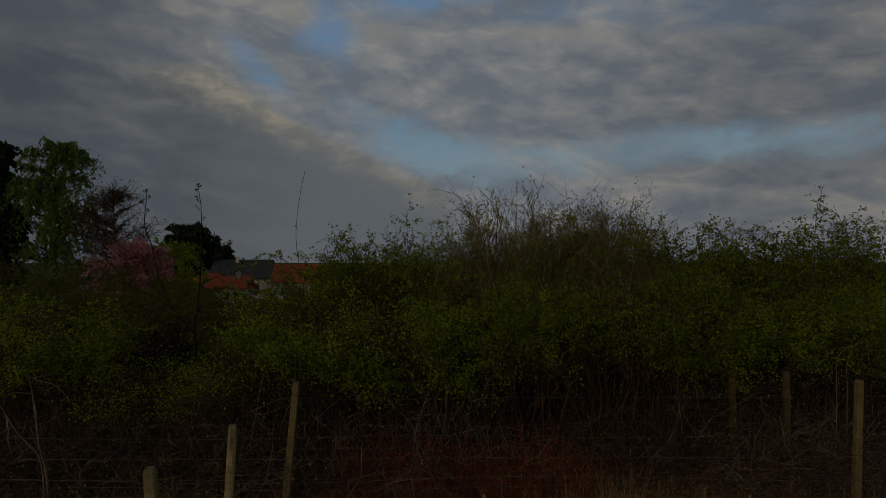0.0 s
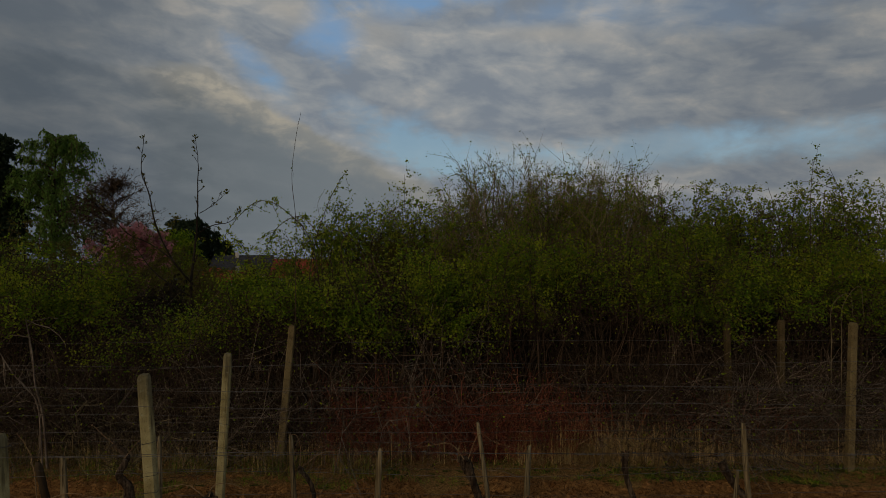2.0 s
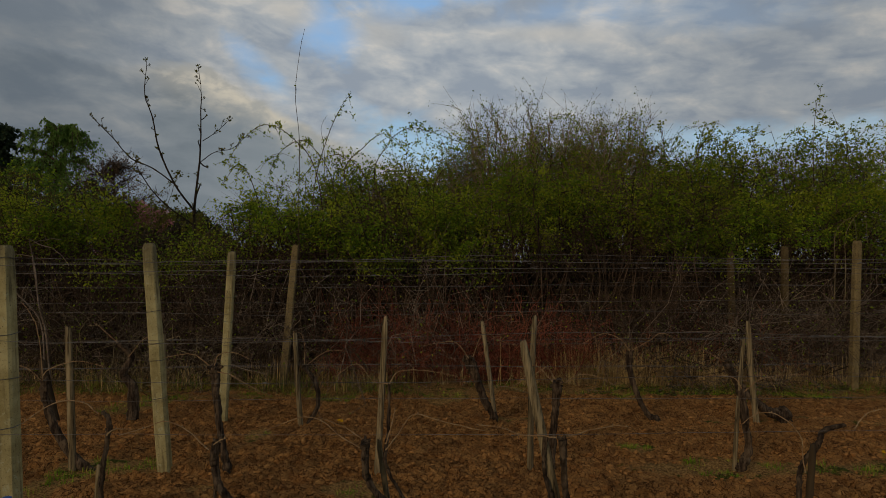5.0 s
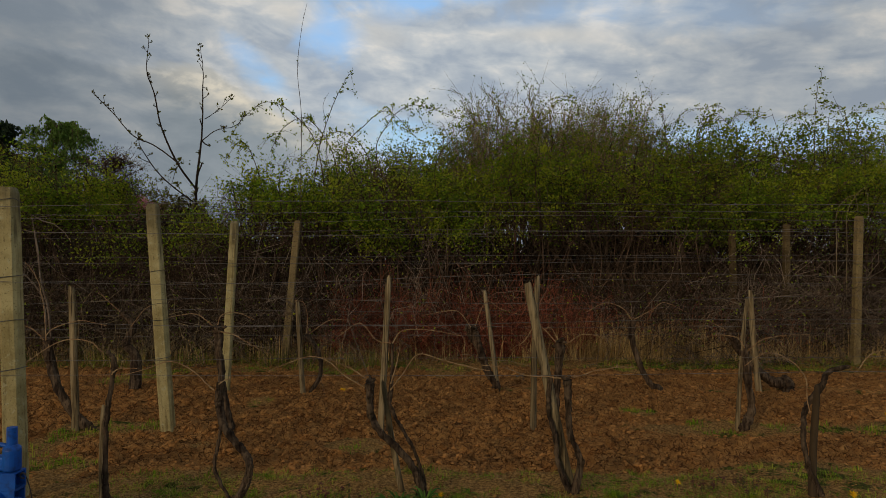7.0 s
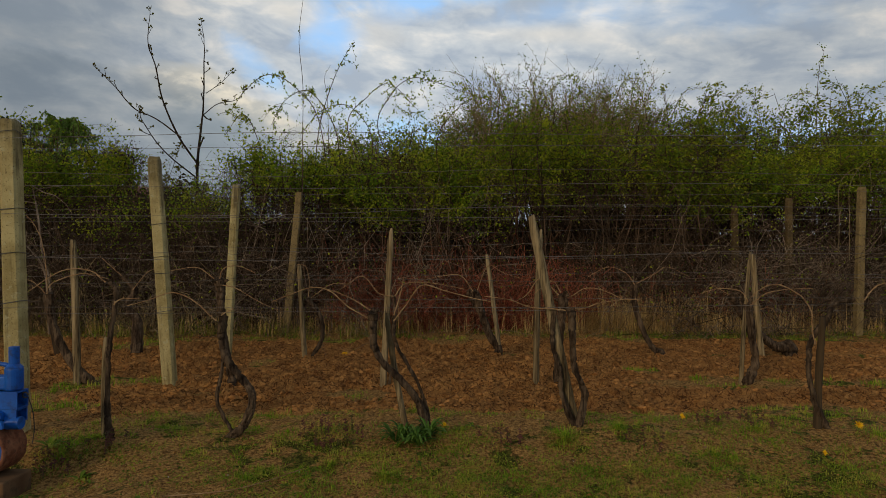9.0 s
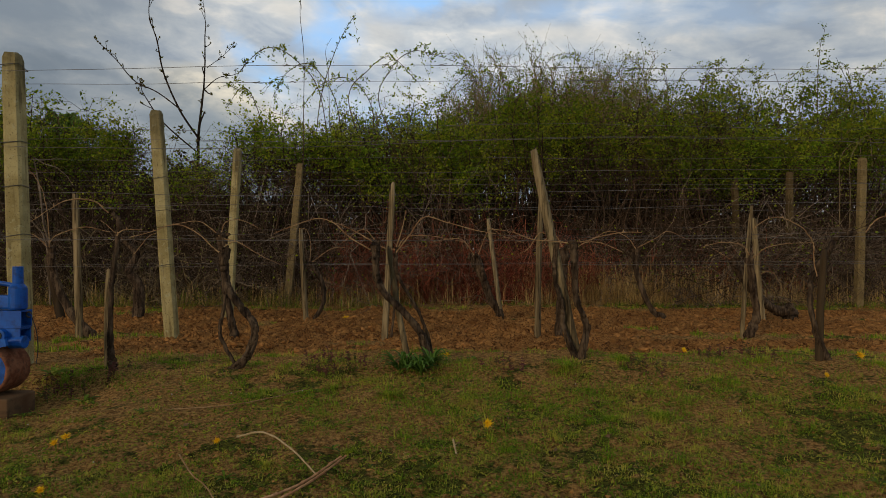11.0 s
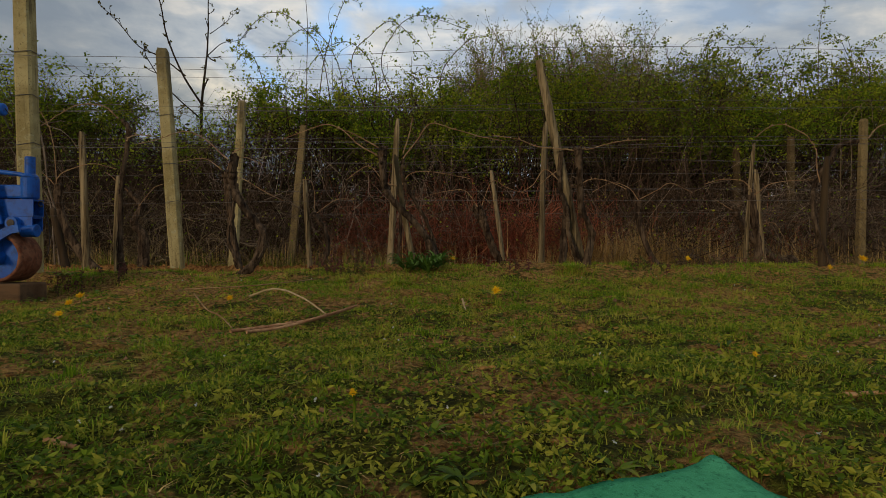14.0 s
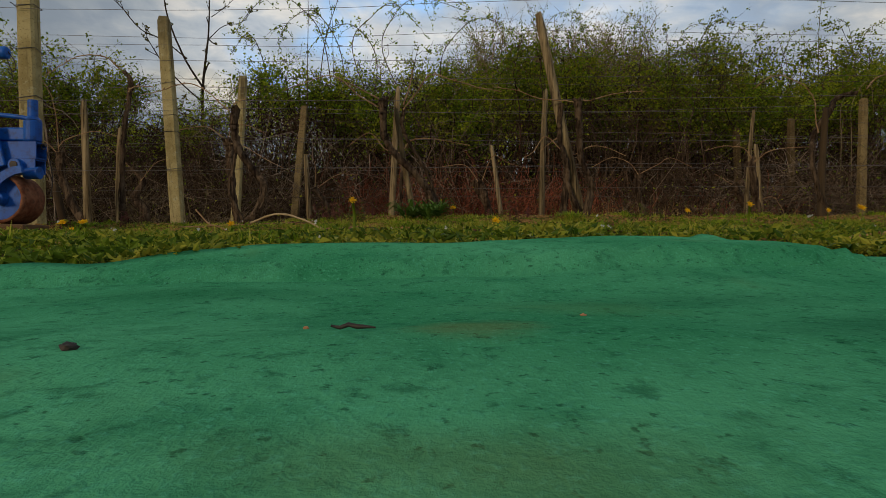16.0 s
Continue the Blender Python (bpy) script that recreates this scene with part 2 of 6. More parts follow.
def mat_mat():
    """Green needle felt, trodden and dusty."""
    def build(m, bsdf, coord, node, calc, blend, step, noise_tex, out):
        vec = node("ShaderNodeMapping", ins={0: coord, 3: (1.0, 0.75, 1.0)}).outputs[0]
        broad = noise_tex(vec, 4.5, 4.0, 0.6)
        mid = noise_tex(vec, 24.0, 6.0, 0.7, 0.2)
        fibre = noise_tex(vec, 420.0, 4.0, 0.7)
        blotch = noise_tex(vec, 105.0, 5.0, 0.65, 0.2)
        col = blend(step(broad, 0.3, 0.7), (0.046, 0.270, 0.118, 1), (0.098, 0.405, 0.195, 1))
        col = blend(calc("MULTIPLY", step(mid, 0.46, 0.68), 0.45), col, (0.016, 0.150, 0.064, 1))
        col = blend(calc("MULTIPLY", step(blotch, 0.53, 0.68), 0.62), col, (0.018, 0.115, 0.052, 1))
        speck = noise_tex(vec, 230.0, 3.0, 0.6)
        col = blend(calc("MULTIPLY", step(speck, 0.60, 0.70), 0.7), col, (0.012, 0.075, 0.036, 1))
        col = blend(calc("MULTIPLY", step(fibre, 0.5, 0.72), 0.5), col, (0.12, 0.50, 0.29, 1))
        soiled = noise_tex(vec, 7.3, 3.0, 0.5)
        col = blend(calc("MULTIPLY", step(soiled, 0.60, 0.78), 0.4), col, (0.16, 0.20, 0.06, 1))
        xy = node("ShaderNodeSeparateXYZ", ins={0: coord})
        for sx, sy, rx, ry, tint, k in ((-0.035, 0.175, 0.030, 0.035, (0.20, 0.16, 0.05), 0.34), (0.02, 0.27, 0.05, 0.05, (0.13, 0.20, 0.05), 0.18), (0.14, 0.16, 0.07, 0.06, (0.012, 0.085, 0.045), 0.45), (0.09, 0.30, 0.09, 0.035, (0.020, 0.13, 0.062), 0.3), (-0.20, 0.33, 0.10, 0.03, (0.018, 0.14, 0.058), 0.45)):
            du = calc("DIVIDE", calc("SUBTRACT", xy.outputs[0], sx), rx)
            dv = calc("DIVIDE", calc("SUBTRACT", xy.outputs[1], sy), ry)
            away = calc("SQRT", calc("ADD", calc("MULTIPLY", du, du), calc("MULTIPLY", dv, dv)))
            away = calc("ADD", away, calc("MULTIPLY", calc("SUBTRACT", mid, 0.5), 2.2))
            col = blend(calc("MULTIPLY", calc("SUBTRACT", 1.0, step(away, 0.3, 1.3)), k), col, (*tint, 1))
        join(m, col, bsdf.inputs["Base Color"])
        bsdf.inputs["Roughness"].default_value = 0.95
        bsdf.inputs["Specular IOR Level"].default_value = 0.0
        h = calc("ADD", calc("MULTIPLY", mid, 1.2), fibre)
        b = node("ShaderNodeBump", ins={"Strength": 0.6, "Distance": 0.003, "Height": h})
        join(m, b.outputs[0], bsdf.inputs["Normal"])
    return material("green_felt", build)


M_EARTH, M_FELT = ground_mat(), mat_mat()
def post_mat(name, c1, c2, spot):
    """Cast concrete: pits, lichen blotches, rain streaks, a dark weathered head."""
    def build(m, bsdf, coord, node, calc, blend, step, noise_tex, out):
        tall = node("ShaderNodeMapping", ins={0: coord, 3: (1, 1, 0.07)}).outputs[0]
        broad, pit = noise_tex(coord, 7.0, 5.0, 0.6), noise_tex(coord, 85.0, 5.0, 0.7)
        run, lichen = noise_tex(tall, 34.0, 4.0, 0.6), noise_tex(coord, 24.0, 5.0, 0.65, 0.4)
        z = node("ShaderNodeSeparateXYZ", ins={0: coord}).outputs[2]
        col = blend(step(broad, 0.32, 0.68), (*c1, 1), (*c2, 1))
        col = blend(calc("MULTIPLY", step(run, 0.52, 0.70), 0.55), col, (*spot, 1))
        col = blend(calc("MULTIPLY", step(lichen, 0.57, 0.66), 0.55), col, (0.42, 0.40, 0.24, 1))
        col = blend(calc("MULTIPLY", step(pit, 0.55, 0.68), 0.8), col, (*spot, 1))
        head = step(calc("ADD", z, calc("MULTIPLY", calc("SUBTRACT", run, 0.5), 0.9)), 1.55, 1.95)
        col = blend(calc("MULTIPLY", head, 0.62), col, (0.075, 0.062, 0.040, 1))
        join(m, col, bsdf.inputs["Base Color"])
        bsdf.inputs["Roughness"].default_value = 0.92
        bsdf.inputs["Specular IOR Level"].default_value = 0.1
        h = calc("ADD", calc("MULTIPLY", lichen, 0.6), pit)
        join(m, node("ShaderNodeBump", ins={"Strength": 0.8, "Distance": 0.005, "Height": h}).outputs[0], bsdf.inputs["Normal"])
    return material(name, build)


M_CONCRETE = post_mat("weathered_concrete", (0.27, 0.212, 0.085), (0.43, 0.355, 0.165), (0.080, 0.056, 0.024))
# concrete darkened for the posts in the hedge's shade
M_CONCRETE_SHADE = ramp_mat("shaded_concrete", (0.075, 0.052, 0.022), (0.13, 0.092, 0.042), 5, 0.9, (0.035, 0.024, 0.01), 45, 0.7, 0.7, 0.004)
M_STAKE = ramp_mat("grey_weathered_wood", (0.125, 0.088, 0.042), (0.34, 0.255, 0.135), 26, 0.85, (0.016, 0.010, 0.005), 60, 0.95, 1.0, 0.010, (1, 1, 0.05))
M_DARKWOOD = ramp_mat("dark_weathered_wood", (0.035, 0.022, 0.011), (0.075, 0.050, 0.026), 9, 0.85, (0.03, 0.022, 0.015), 34, 0.8, 0.8, 0.006, (1, 1, 0.09))
M_BARK = ramp_mat("vine_bark", (0.026, 0.016, 0.010), (0.145, 0.098, 0.058), 26, 0.9, (0.010, 0.005, 0.003), 75, 0.9, 1.0, 0.014, (1, 1, 0.16))
M_CANE = ramp_mat("vine_cane", (0.20, 0.105, 0.045), (0.36, 0.235, 0.115), 12, 0.6, (0.11, 0.06, 0.03), 60, 0.6, 0.3, 0.002)
M_WIRE = ramp_mat("rusty_wire", (0.095, 0.083, 0.072), (0.19, 0.175, 0.16), 25, 0.55, (0.07, 0.042, 0.026), 60, 0.5, 0.0, metal=0.4)
M_TWIG = ramp_mat("twig_bark", (0.030, 0.019, 0.012), (0.115, 0.074, 0.044), 3, 0.9, (0.15, 0.105, 0.06), 20, 0.3, 0.0, vary=0.65)
M_TWIG_PALE = ramp_mat("pale_twig_bark", (0.16, 0.120, 0.058), (0.27, 0.21, 0.11), 3, 0.85, (0.10, 0.07, 0.04), 20, 0.4, 0.0, vary=0.35)
M_TWIG_RED = ramp_mat("red_cane_bark", (0.165, 0.037, 0.022), (0.28, 0.082, 0.044), 2, 0.8, (0.30, 0.19, 0.09), 9, 0.5, 0.0, vary=0.6)
M_DRY = ramp_mat("dry_grass_stalk", (0.33, 0.205, 0.070), (0.54, 0.38, 0.155), 2, 0.85, (0.18, 0.11, 0.045), 7, 0.5, 0.0, vary=0.45)
M_LEAF = leaf_mat("young_hedge_leaf", (0.084, 0.150, 0.009), (0.23, 0.33, 0.014), (0.34, 0.375, 0.022), 0.48)
M_LEAF_DARK = leaf_mat("hedge_leaf", (0.078, 0.135, 0.006), (0.165, 0.225, 0.010), (0.25, 0.265, 0.014), 0.44)
M_LEAF_FAR = leaf_mat("birch_leaf", (0.085, 0.15, 0.022), (0.13, 0.22, 0.033), (0.17, 0.25, 0.045))
M_LEAF_BROWN = leaf_mat("bronze_leaf", (0.085, 0.072, 0.012), (0.13, 0.10, 0.016), (0.10, 0.115, 0.012))
M_NEEDLE = leaf_mat("conifer_needle", (0.018, 0.032, 0.014), (0.03, 0.048, 0.02), (0.04, 0.055, 0.022), 0.1)
M_BLOSSOM = leaf_mat("pink_blossom", (0.42, 0.17, 0.19), (0.55, 0.27, 0.28), (0.36, 0.16, 0.15), 0.3)
M_GRASS = leaf_mat("grass_blade", (0.085, 0.165, 0.007), (0.25, 0.365, 0.016), (0.41, 0.38, 0.050), 0.36, 6.0)
M_WEED = leaf_mat("weed_leaf", (0.042, 0.080, 0.008), (0.175, 0.255, 0.016), (0.33, 0.32, 0.038), 0.30, 7.0)
M_DANDELION_LEAF = leaf_mat("dandelion_leaf", (0.045, 0.11, 0.015), (0.11, 0.20, 0.026), (0.13, 0.22, 0.035), 0.3, 5.0)
M_NETTLE = leaf_mat("purple_nettle", (0.10, 0.035, 0.028), (0.20, 0.075, 0.06), (0.09, 0.10, 0.02), 0.3, 9.0)
M_YELLOW = leaf_mat("dandelion_petal", (0.80, 0.48, 0.01), (0.85, 0.58, 0.02), (0.78, 0.42, 0.01), 0.3)
M_WHITE = leaf_mat("small_white_petal", (0.6, 0.6, 0.55), (0.7, 0.7, 0.66), (0.5, 0.5, 0.45), 0.3)
M_BLUE = ramp_mat("blue_machine_paint", (0.003, 0.060, 0.30), (0.006, 0.105, 0.43), 9, 0.5, (0.012, 0.022, 0.05), 38, 0.6, 0.3, 0.002, gloss=0.3)
M_RUST = ramp_mat("rusty_iron", (0.12, 0.038, 0.018), (0.24, 0.105, 0.055), 22, 0.85, (0.07, 0.035, 0.022), 60, 0.7, 0.7, 0.004)
M_IRON = ramp_mat("dark_iron", (0.035, 0.033, 0.032), (0.07, 0.062, 0.055), 20, 0.6, (0.10, 0.06, 0.04), 50, 0.5, 0.2, 0.002, metal=0.5)
M_BEAM = ramp_mat("old_timber_beam", (0.085, 0.045, 0.022), (0.14, 0.082, 0.042), 8, 0.9, (0.05, 0.035, 0.02), 30, 0.8, 0.7, 0.006, (0.12, 1, 1))
M_ROOF_RED = ramp_mat("red_roof_tiles", (0.36, 0.07, 0.03), (0.46, 0.11, 0.05), 2, 0.8, (0.25, 0.06, 0.03), 9, 0.5, 0.3, 0.05)
M_ROOF_DARK = ramp_mat("dark_roof_tiles", (0.035, 0.035, 0.04), (0.06, 0.06, 0.065), 2, 0.8, (0.09, 0.08, 0.07), 9, 0.4, 0.3, 0.05)
M_PLASTER = ramp_mat("house_plaster", (0.45, 0.40, 0.32), (0.55, 0.50, 0.42), 1, 0.9, (0.36, 0.32, 0.26), 6, 0.4, 0.2, 0.02)
M_GLASS = ramp_mat("dark_window_glass", (0.02, 0.025, 0.03), (0.04, 0.045, 0.05), 2, 0.1, bump=0, gloss=0.5)
M_DEADLEAF = ramp_mat("dead_leaf", (0.15, 0.085, 0.045), (0.25, 0.16, 0.09), 30, 0.9, (0.09, 0.05, 0.03), 90, 0.5, 0.3, 0.002)

M_LIME = ramp_mat("whitish_lime", (0.45, 0.42, 0.33), (0.58, 0.55, 0.46), 30, 0.9, (0.3, 0.26, 0.18), 90, 0.5, 0.5, 0.003)
M_TREEBARK = ramp_mat("dark_tree_bark", (0.022, 0.016, 0.011), (0.045, 0.033, 0.022), 12, 0.9, (0.07, 0.055, 0.04), 50, 0.4, 0.5, 0.004)
M_TWIG_GREY = ramp_mat("grey_briar_bark", (0.14, 0.100, 0.068), (0.26, 0.20, 0.14), 3, 0.85, (0.06, 0.042, 0.03), 20, 0.5, 0.0, vary=0.6)
# near-black leaf colour standing in for the shade inside the hedge
M_LEAF_BACKING = leaf_mat("dark_backing_leaf", (0.018, 0.012, 0.007), (0.042, 0.028, 0.014), (0.032, 0.032, 0.010), 0.2)
# concrete with lighter shade in its colour, for posts before the hedge
M_CONCRETE_HALFSHADE = ramp_mat("half_shaded_concrete", (0.16, 0.115, 0.05), (0.25, 0.185, 0.085), 5, 0.9, (0.07, 0.05, 0.02), 45, 0.7, 0.7, 0.004)
# ---- mesh tools ----
PATTERNS = {}


class Build:
    """Collects vertices and faces of one mesh."""

    def __init__(self):
        self.v, self.f, self.n = [], [], 0

    def add(self, verts, faces=()):
        """faces: lists of corners, or whole arrays of triangles or quads."""
        verts = np.asarray(verts, dtype=np.float32).reshape(-1, 3)
        if isinstance(faces, np.ndarray):
            self.f.append(faces + self.n)
        else:
            for size in {len(fc) for fc in faces}:
                self.f.append(np.array([fc for fc in faces if len(fc) == size], dtype=np.int32) + self.n)
        self.v.append(verts)
        self.n += len(verts)

    def tube(self, pts, radii, sides=6, caps=True, rough=0.0, rng=None):
        """A tapering round bar along pts."""
        pts = np.asarray(pts, dtype=float)
        k = len(pts)
        radii = np.broadcast_to(np.asarray(radii, dtype=float), (k,))
        d = np.gradient(pts, axis=0)
        d /= np.linalg.norm(d, axis=1, keepdims=True) + 1e-9
        mean = d.mean(axis=0)
        ref = np.array((0.0, 1.0, 0.0)) if abs(mean[1]) < 0.8 * np.linalg.norm(mean) + 1e-9 else np.array((0.0, 0.0, 1.0))
        a = np.cross(d, ref)
        a /= np.linalg.norm(a, axis=1, keepdims=True) + 1e-9
        b = np.cross(d, a)
        ang = np.arange(sides) * 2 * math.pi / sides
        rr = radii[:, None] * np.ones(sides)
        if rough:
            rr = rr * (1 + rng.uniform(-rough, rough, (k, sides)) + rough * 0.8 * np.sin(3 * ang + rng.uniform(0, 6)))
        ring = pts[:, None] + rr[..., None] * (np.cos(ang)[None, :, None] * a[:, None] + np.sin(ang)[None, :, None] * b[:, None])
        key = (k, sides)
        if key not in PATTERNS:
            i, j = np.divmod(np.arange((k - 1) * sides), sides)
            j2 = (j + 1) % sides
            PATTERNS[key] = np.stack([i * sides + j, i * sides + j2, (i + 1) * sides + j2, (i + 1) * sides + j], 1).astype(np.int32)
        first = self.n
        self.add(ring, PATTERNS[key])
        if caps:
            self.f.append(np.arange(sides, dtype=np.int32)[None] + first)
            self.f.append(np.arange(sides, dtype=np.int32)[None, ::-1] + first + (k - 1) * sides)

    def tubes(self, P, r0, r1, sides=3):
        """Many open tapering twigs at once; P: (count, points, 3)."""
        m, k, _ = P.shape
        d = np.empty_like(P)
        d[:, 1:-1] = P[:, 2:] - P[:, :-2]
        d[:, 0], d[:, -1] = P[:, 1] - P[:, 0], P[:, -1] - P[:, -2]
        d /= np.linalg.norm(d, axis=2, keepdims=True) + 1e-9
        ref = np.where(np.abs(d[:, :, 1:2]).mean(axis=1, keepdims=True) < 0.75, np.array((0.0, 1.0, 0.0)), np.array((0.0, 0.0, 1.0)))
        a = np.cross(d, np.broadcast_to(ref, d.shape))
        a /= np.linalg.norm(a, axis=2, keepdims=True) + 1e-9
        b = np.cross(d, a)
        ang = np.arange(sides) * 2 * math.pi / sides
        rad = np.asarray(r0)[:, None] + (np.asarray(r1) - np.asarray(r0))[:, None] * np.linspace(0, 1, k)
        ring = P[:, :, None] + rad[:, :, None, None] * (np.cos(ang)[:, None] * a[:, :, None] + np.sin(ang)[:, None] * b[:, :, None])
        i, j = np.divmod(np.arange((k - 1) * sides), sides)
        j2 = (j + 1) % sides
        q = np.stack([i * sides + j, i * sides + j2, (i + 1) * sides + j2, (i + 1) * sides + j], 1)
        self.add(ring, (q[None] + (np.arange(m) * k * sides)[:, None, None]).reshape(-1, 4).astype(np.int32))

    def leaves(self, pos, along, length, width, rng, fold=0.25, flat=0.0):
        """Small folded leaves, two triangles each."""
        pos, along = np.asarray(pos, float), np.asarray(along, float)
        k = len(pos)
        if not k:
            return
        along = along / (np.linalg.norm(along, axis=1, keepdims=True) + 1e-9)
        r = rng.normal(size=(k, 3))
        r[:, 2] *= 1 - flat
        side = np.cross(along, r)
        if flat:
            side[:, 2] *= 1 - flat
        side /= np.linalg.norm(side, axis=1, keepdims=True) + 1e-9
        up = np.cross(side, along)
        L = (length * rng.uniform(0.6, 1.25, k))[:, None]
        W = (width * rng.uniform(0.7, 1.2, k))[:, None]
        mid = pos + along * L * 0.45
        v = np.stack([pos, mid + side * W * 0.5 + up * W * fold, pos + along * L, mid - side * W * 0.5 + up * W * fold], axis=1).reshape(-1, 3)
        o = (np.arange(k) * 4)[:, None]
        self.add(v, np.concatenate([o + np.array((0, 1, 2)), o + np.array((0, 2, 3))], 1).reshape(-1, 3).astype(np.int32))

    def mesh(self, name, smooth=True):
        me = bpy.data.meshes.new(name)
        co = np.concatenate(self.v)
        loops = np.concatenate([f.ravel() for f in self.f]).astype(np.int32)
        sizes = np.concatenate([np.full(len(f), f.shape[1], dtype=np.int32) for f in self.f])
        me.vertices.add(len(co))
        me.vertices.foreach_set("co", co.ravel())
        me.loops.add(len(loops))
        me.loops.foreach_set("vertex_index", loops)
        me.polygons.add(len(sizes))
        me.polygons.foreach_set("loop_start", np.concatenate([[0], np.cumsum(sizes)[:-1]]).astype(np.int32))
        me.update(calc_edges=True)
        me.polygons.foreach_set("use_smooth", np.full(len(sizes), smooth))
        me.update()
        return me


def put(name, shape, mat, parent=None, label="", smooth=True):
    """Links a Build, a bmesh or a mesh as one object."""
    if isinstance(shape, Build):
        shape = shape.mesh(name, smooth)
    elif isinstance(shape, bmesh.types.BMesh):
        me = bpy.data.meshes.new(name)
        shape.to_mesh(me)
        shape.free()
        shape = me
    if mat and not shape.materials:
        shape.materials.append(mat)
    ob = new(name, shape)
    ob.parent = parent
    return tagged(ob, label)


def thing(name, label, category, group="", at=(0, 0, 0), kind=""):
    ob = new(name)
    ob.location = at
    ob.empty_display_size = 0.1
    return tagged(ob, label, category, group, kind)


def box(size, centre=(0, 0, 0), bevel=0.004, segments=2, turn=None):
    bm = bmesh.new()
    bmesh.ops.create_cube(bm, size=1.0, matrix=Matrix.Diagonal((*size, 1)))
    if bevel:
        bmesh.ops.bevel(bm, geom=bm.edges[:], offset=bevel, segments=segments, affect="EDGES", profile=0.5)
    m = Matrix.Translation(centre) @ (turn or Matrix())
    bmesh.ops.transform(bm, matrix=m, verts=bm.verts)
    return bm


def round_bar(r, length, centre=(0, 0, 0), axis="Z", sides=20, r2=None, bevel=0.0):
    bm = bmesh.new()
    bmesh.ops.create_cone(bm, cap_ends=True, segments=sides, radius1=r, radius2=r if r2 is None else r2, depth=length)
    if bevel:
        bmesh.ops.bevel(bm, geom=[e for e in bm.edges if len(e.link_faces) == 2 and max(len(f.verts) for f in e.link_faces) > 4], offset=bevel, segments=2, affect="EDGES", profile=0.5)
    turn = {"Z": Matrix(), "X": Matrix.Rotation(math.pi / 2, 4, "Y"), "Y": Matrix.Rotation(math.pi / 2, 4, "X")}[axis]
    bmesh.ops.transform(bm, matrix=Matrix.Translation(centre) @ turn, verts=bm.verts)
    return bm


def spline(ctrl, n):
    """A smooth line (Catmull-Rom) through the control points; any number of columns."""
    p = np.asarray(ctrl, float)
    p = np.vstack([2 * p[0] - p[1], p, 2 * p[-1] - p[-2]])
    out = []
    for t in np.linspace(0, len(p) - 3 - 1e-6, n):
        i = int(t)
        u = t - i
        a, b, c, d = p[i:i + 4]
        out.append(0.5 * (2 * b + (c - a) * u + (2 * a - 5 * b + 4 * c - d) * u * u + (3 * b - a - 3 * c + d) * u ** 3))
    return np.array(out)


def lattice(x, y, seed=0):
    """Smooth value noise in 0..1 on arrays."""
    xi, yi = np.floor(x).astype(np.int64), np.floor(y).astype(np.int64)
    u, v = x - xi, y - yi
    u, v = u * u * (3 - 2 * u), v * v * (3 - 2 * v)

    def h(i, j):
        n = (i * 374761393 + j * 668265263 + seed * 974711) & 0x7FFFFFFF
        n = ((n ^ (n >> 13)) * 1274126177) & 0x7FFFFFFF
        return ((n ^ (n >> 16)) & 0xFFFF) / 65535.0

    return (h(xi, yi) * (1 - u) + h(xi + 1, yi) * u) * (1 - v) + (h(xi, yi + 1) * (1 - u) + h(xi + 1, yi + 1) * u) * v


def cells(x, y, seed=0):
    """Distance to the nearest of scattered points, one to a unit square."""
    xi, yi = np.floor(x).astype(np.int64), np.floor(y).astype(np.int64)
    best = np.full(np.shape(x), 9.0)
    for i in (-1, 0, 1):
        for j in (-1, 0, 1):
            n = ((xi + i) * 374761393 + (yi + j) * 668265263 + seed * 974711) & 0x7FFFFFFF
            n = ((n ^ (n >> 13)) * 1274126177) & 0x7FFFFFFF
            px = xi + i + ((n ^ (n >> 16)) & 0xFFFF) / 65535.0
            n = (n * 1103515245 + 12345) & 0x7FFFFFFF
            py = yi + j + ((n ^ (n >> 15)) & 0xFFFF) / 65535.0
            best = np.minimum(best, (px - x) ** 2 + (py - y) ** 2)
    return np.sqrt(best)


# ---- ground ----
def mat_edge(x):
    """The far border of the mat over x."""
    return np.interp(x, (-2.2, -0.6, -0.413, -0.326, -0.24, -0.145, -0.041, 0.0, 0.0185, 0.06, 0.0806, 0.1185, 0.1576, 0.233, 0.28, 0.29, 0.318, 0.335, 0.349, 0.383, 0.42, 0.55, 0.8, 1.6),
                     (0.31, 0.42, 0.475, 0.486, 0.511, 0.538, 0.574, 0.605, 0.630, 0.652, 0.650, 0.670, 0.697, 0.7235, 0.762, 0.766, 0.708, 0.69, 0.665, 0.637, 0.59, 0.52, 0.43, 0.30))


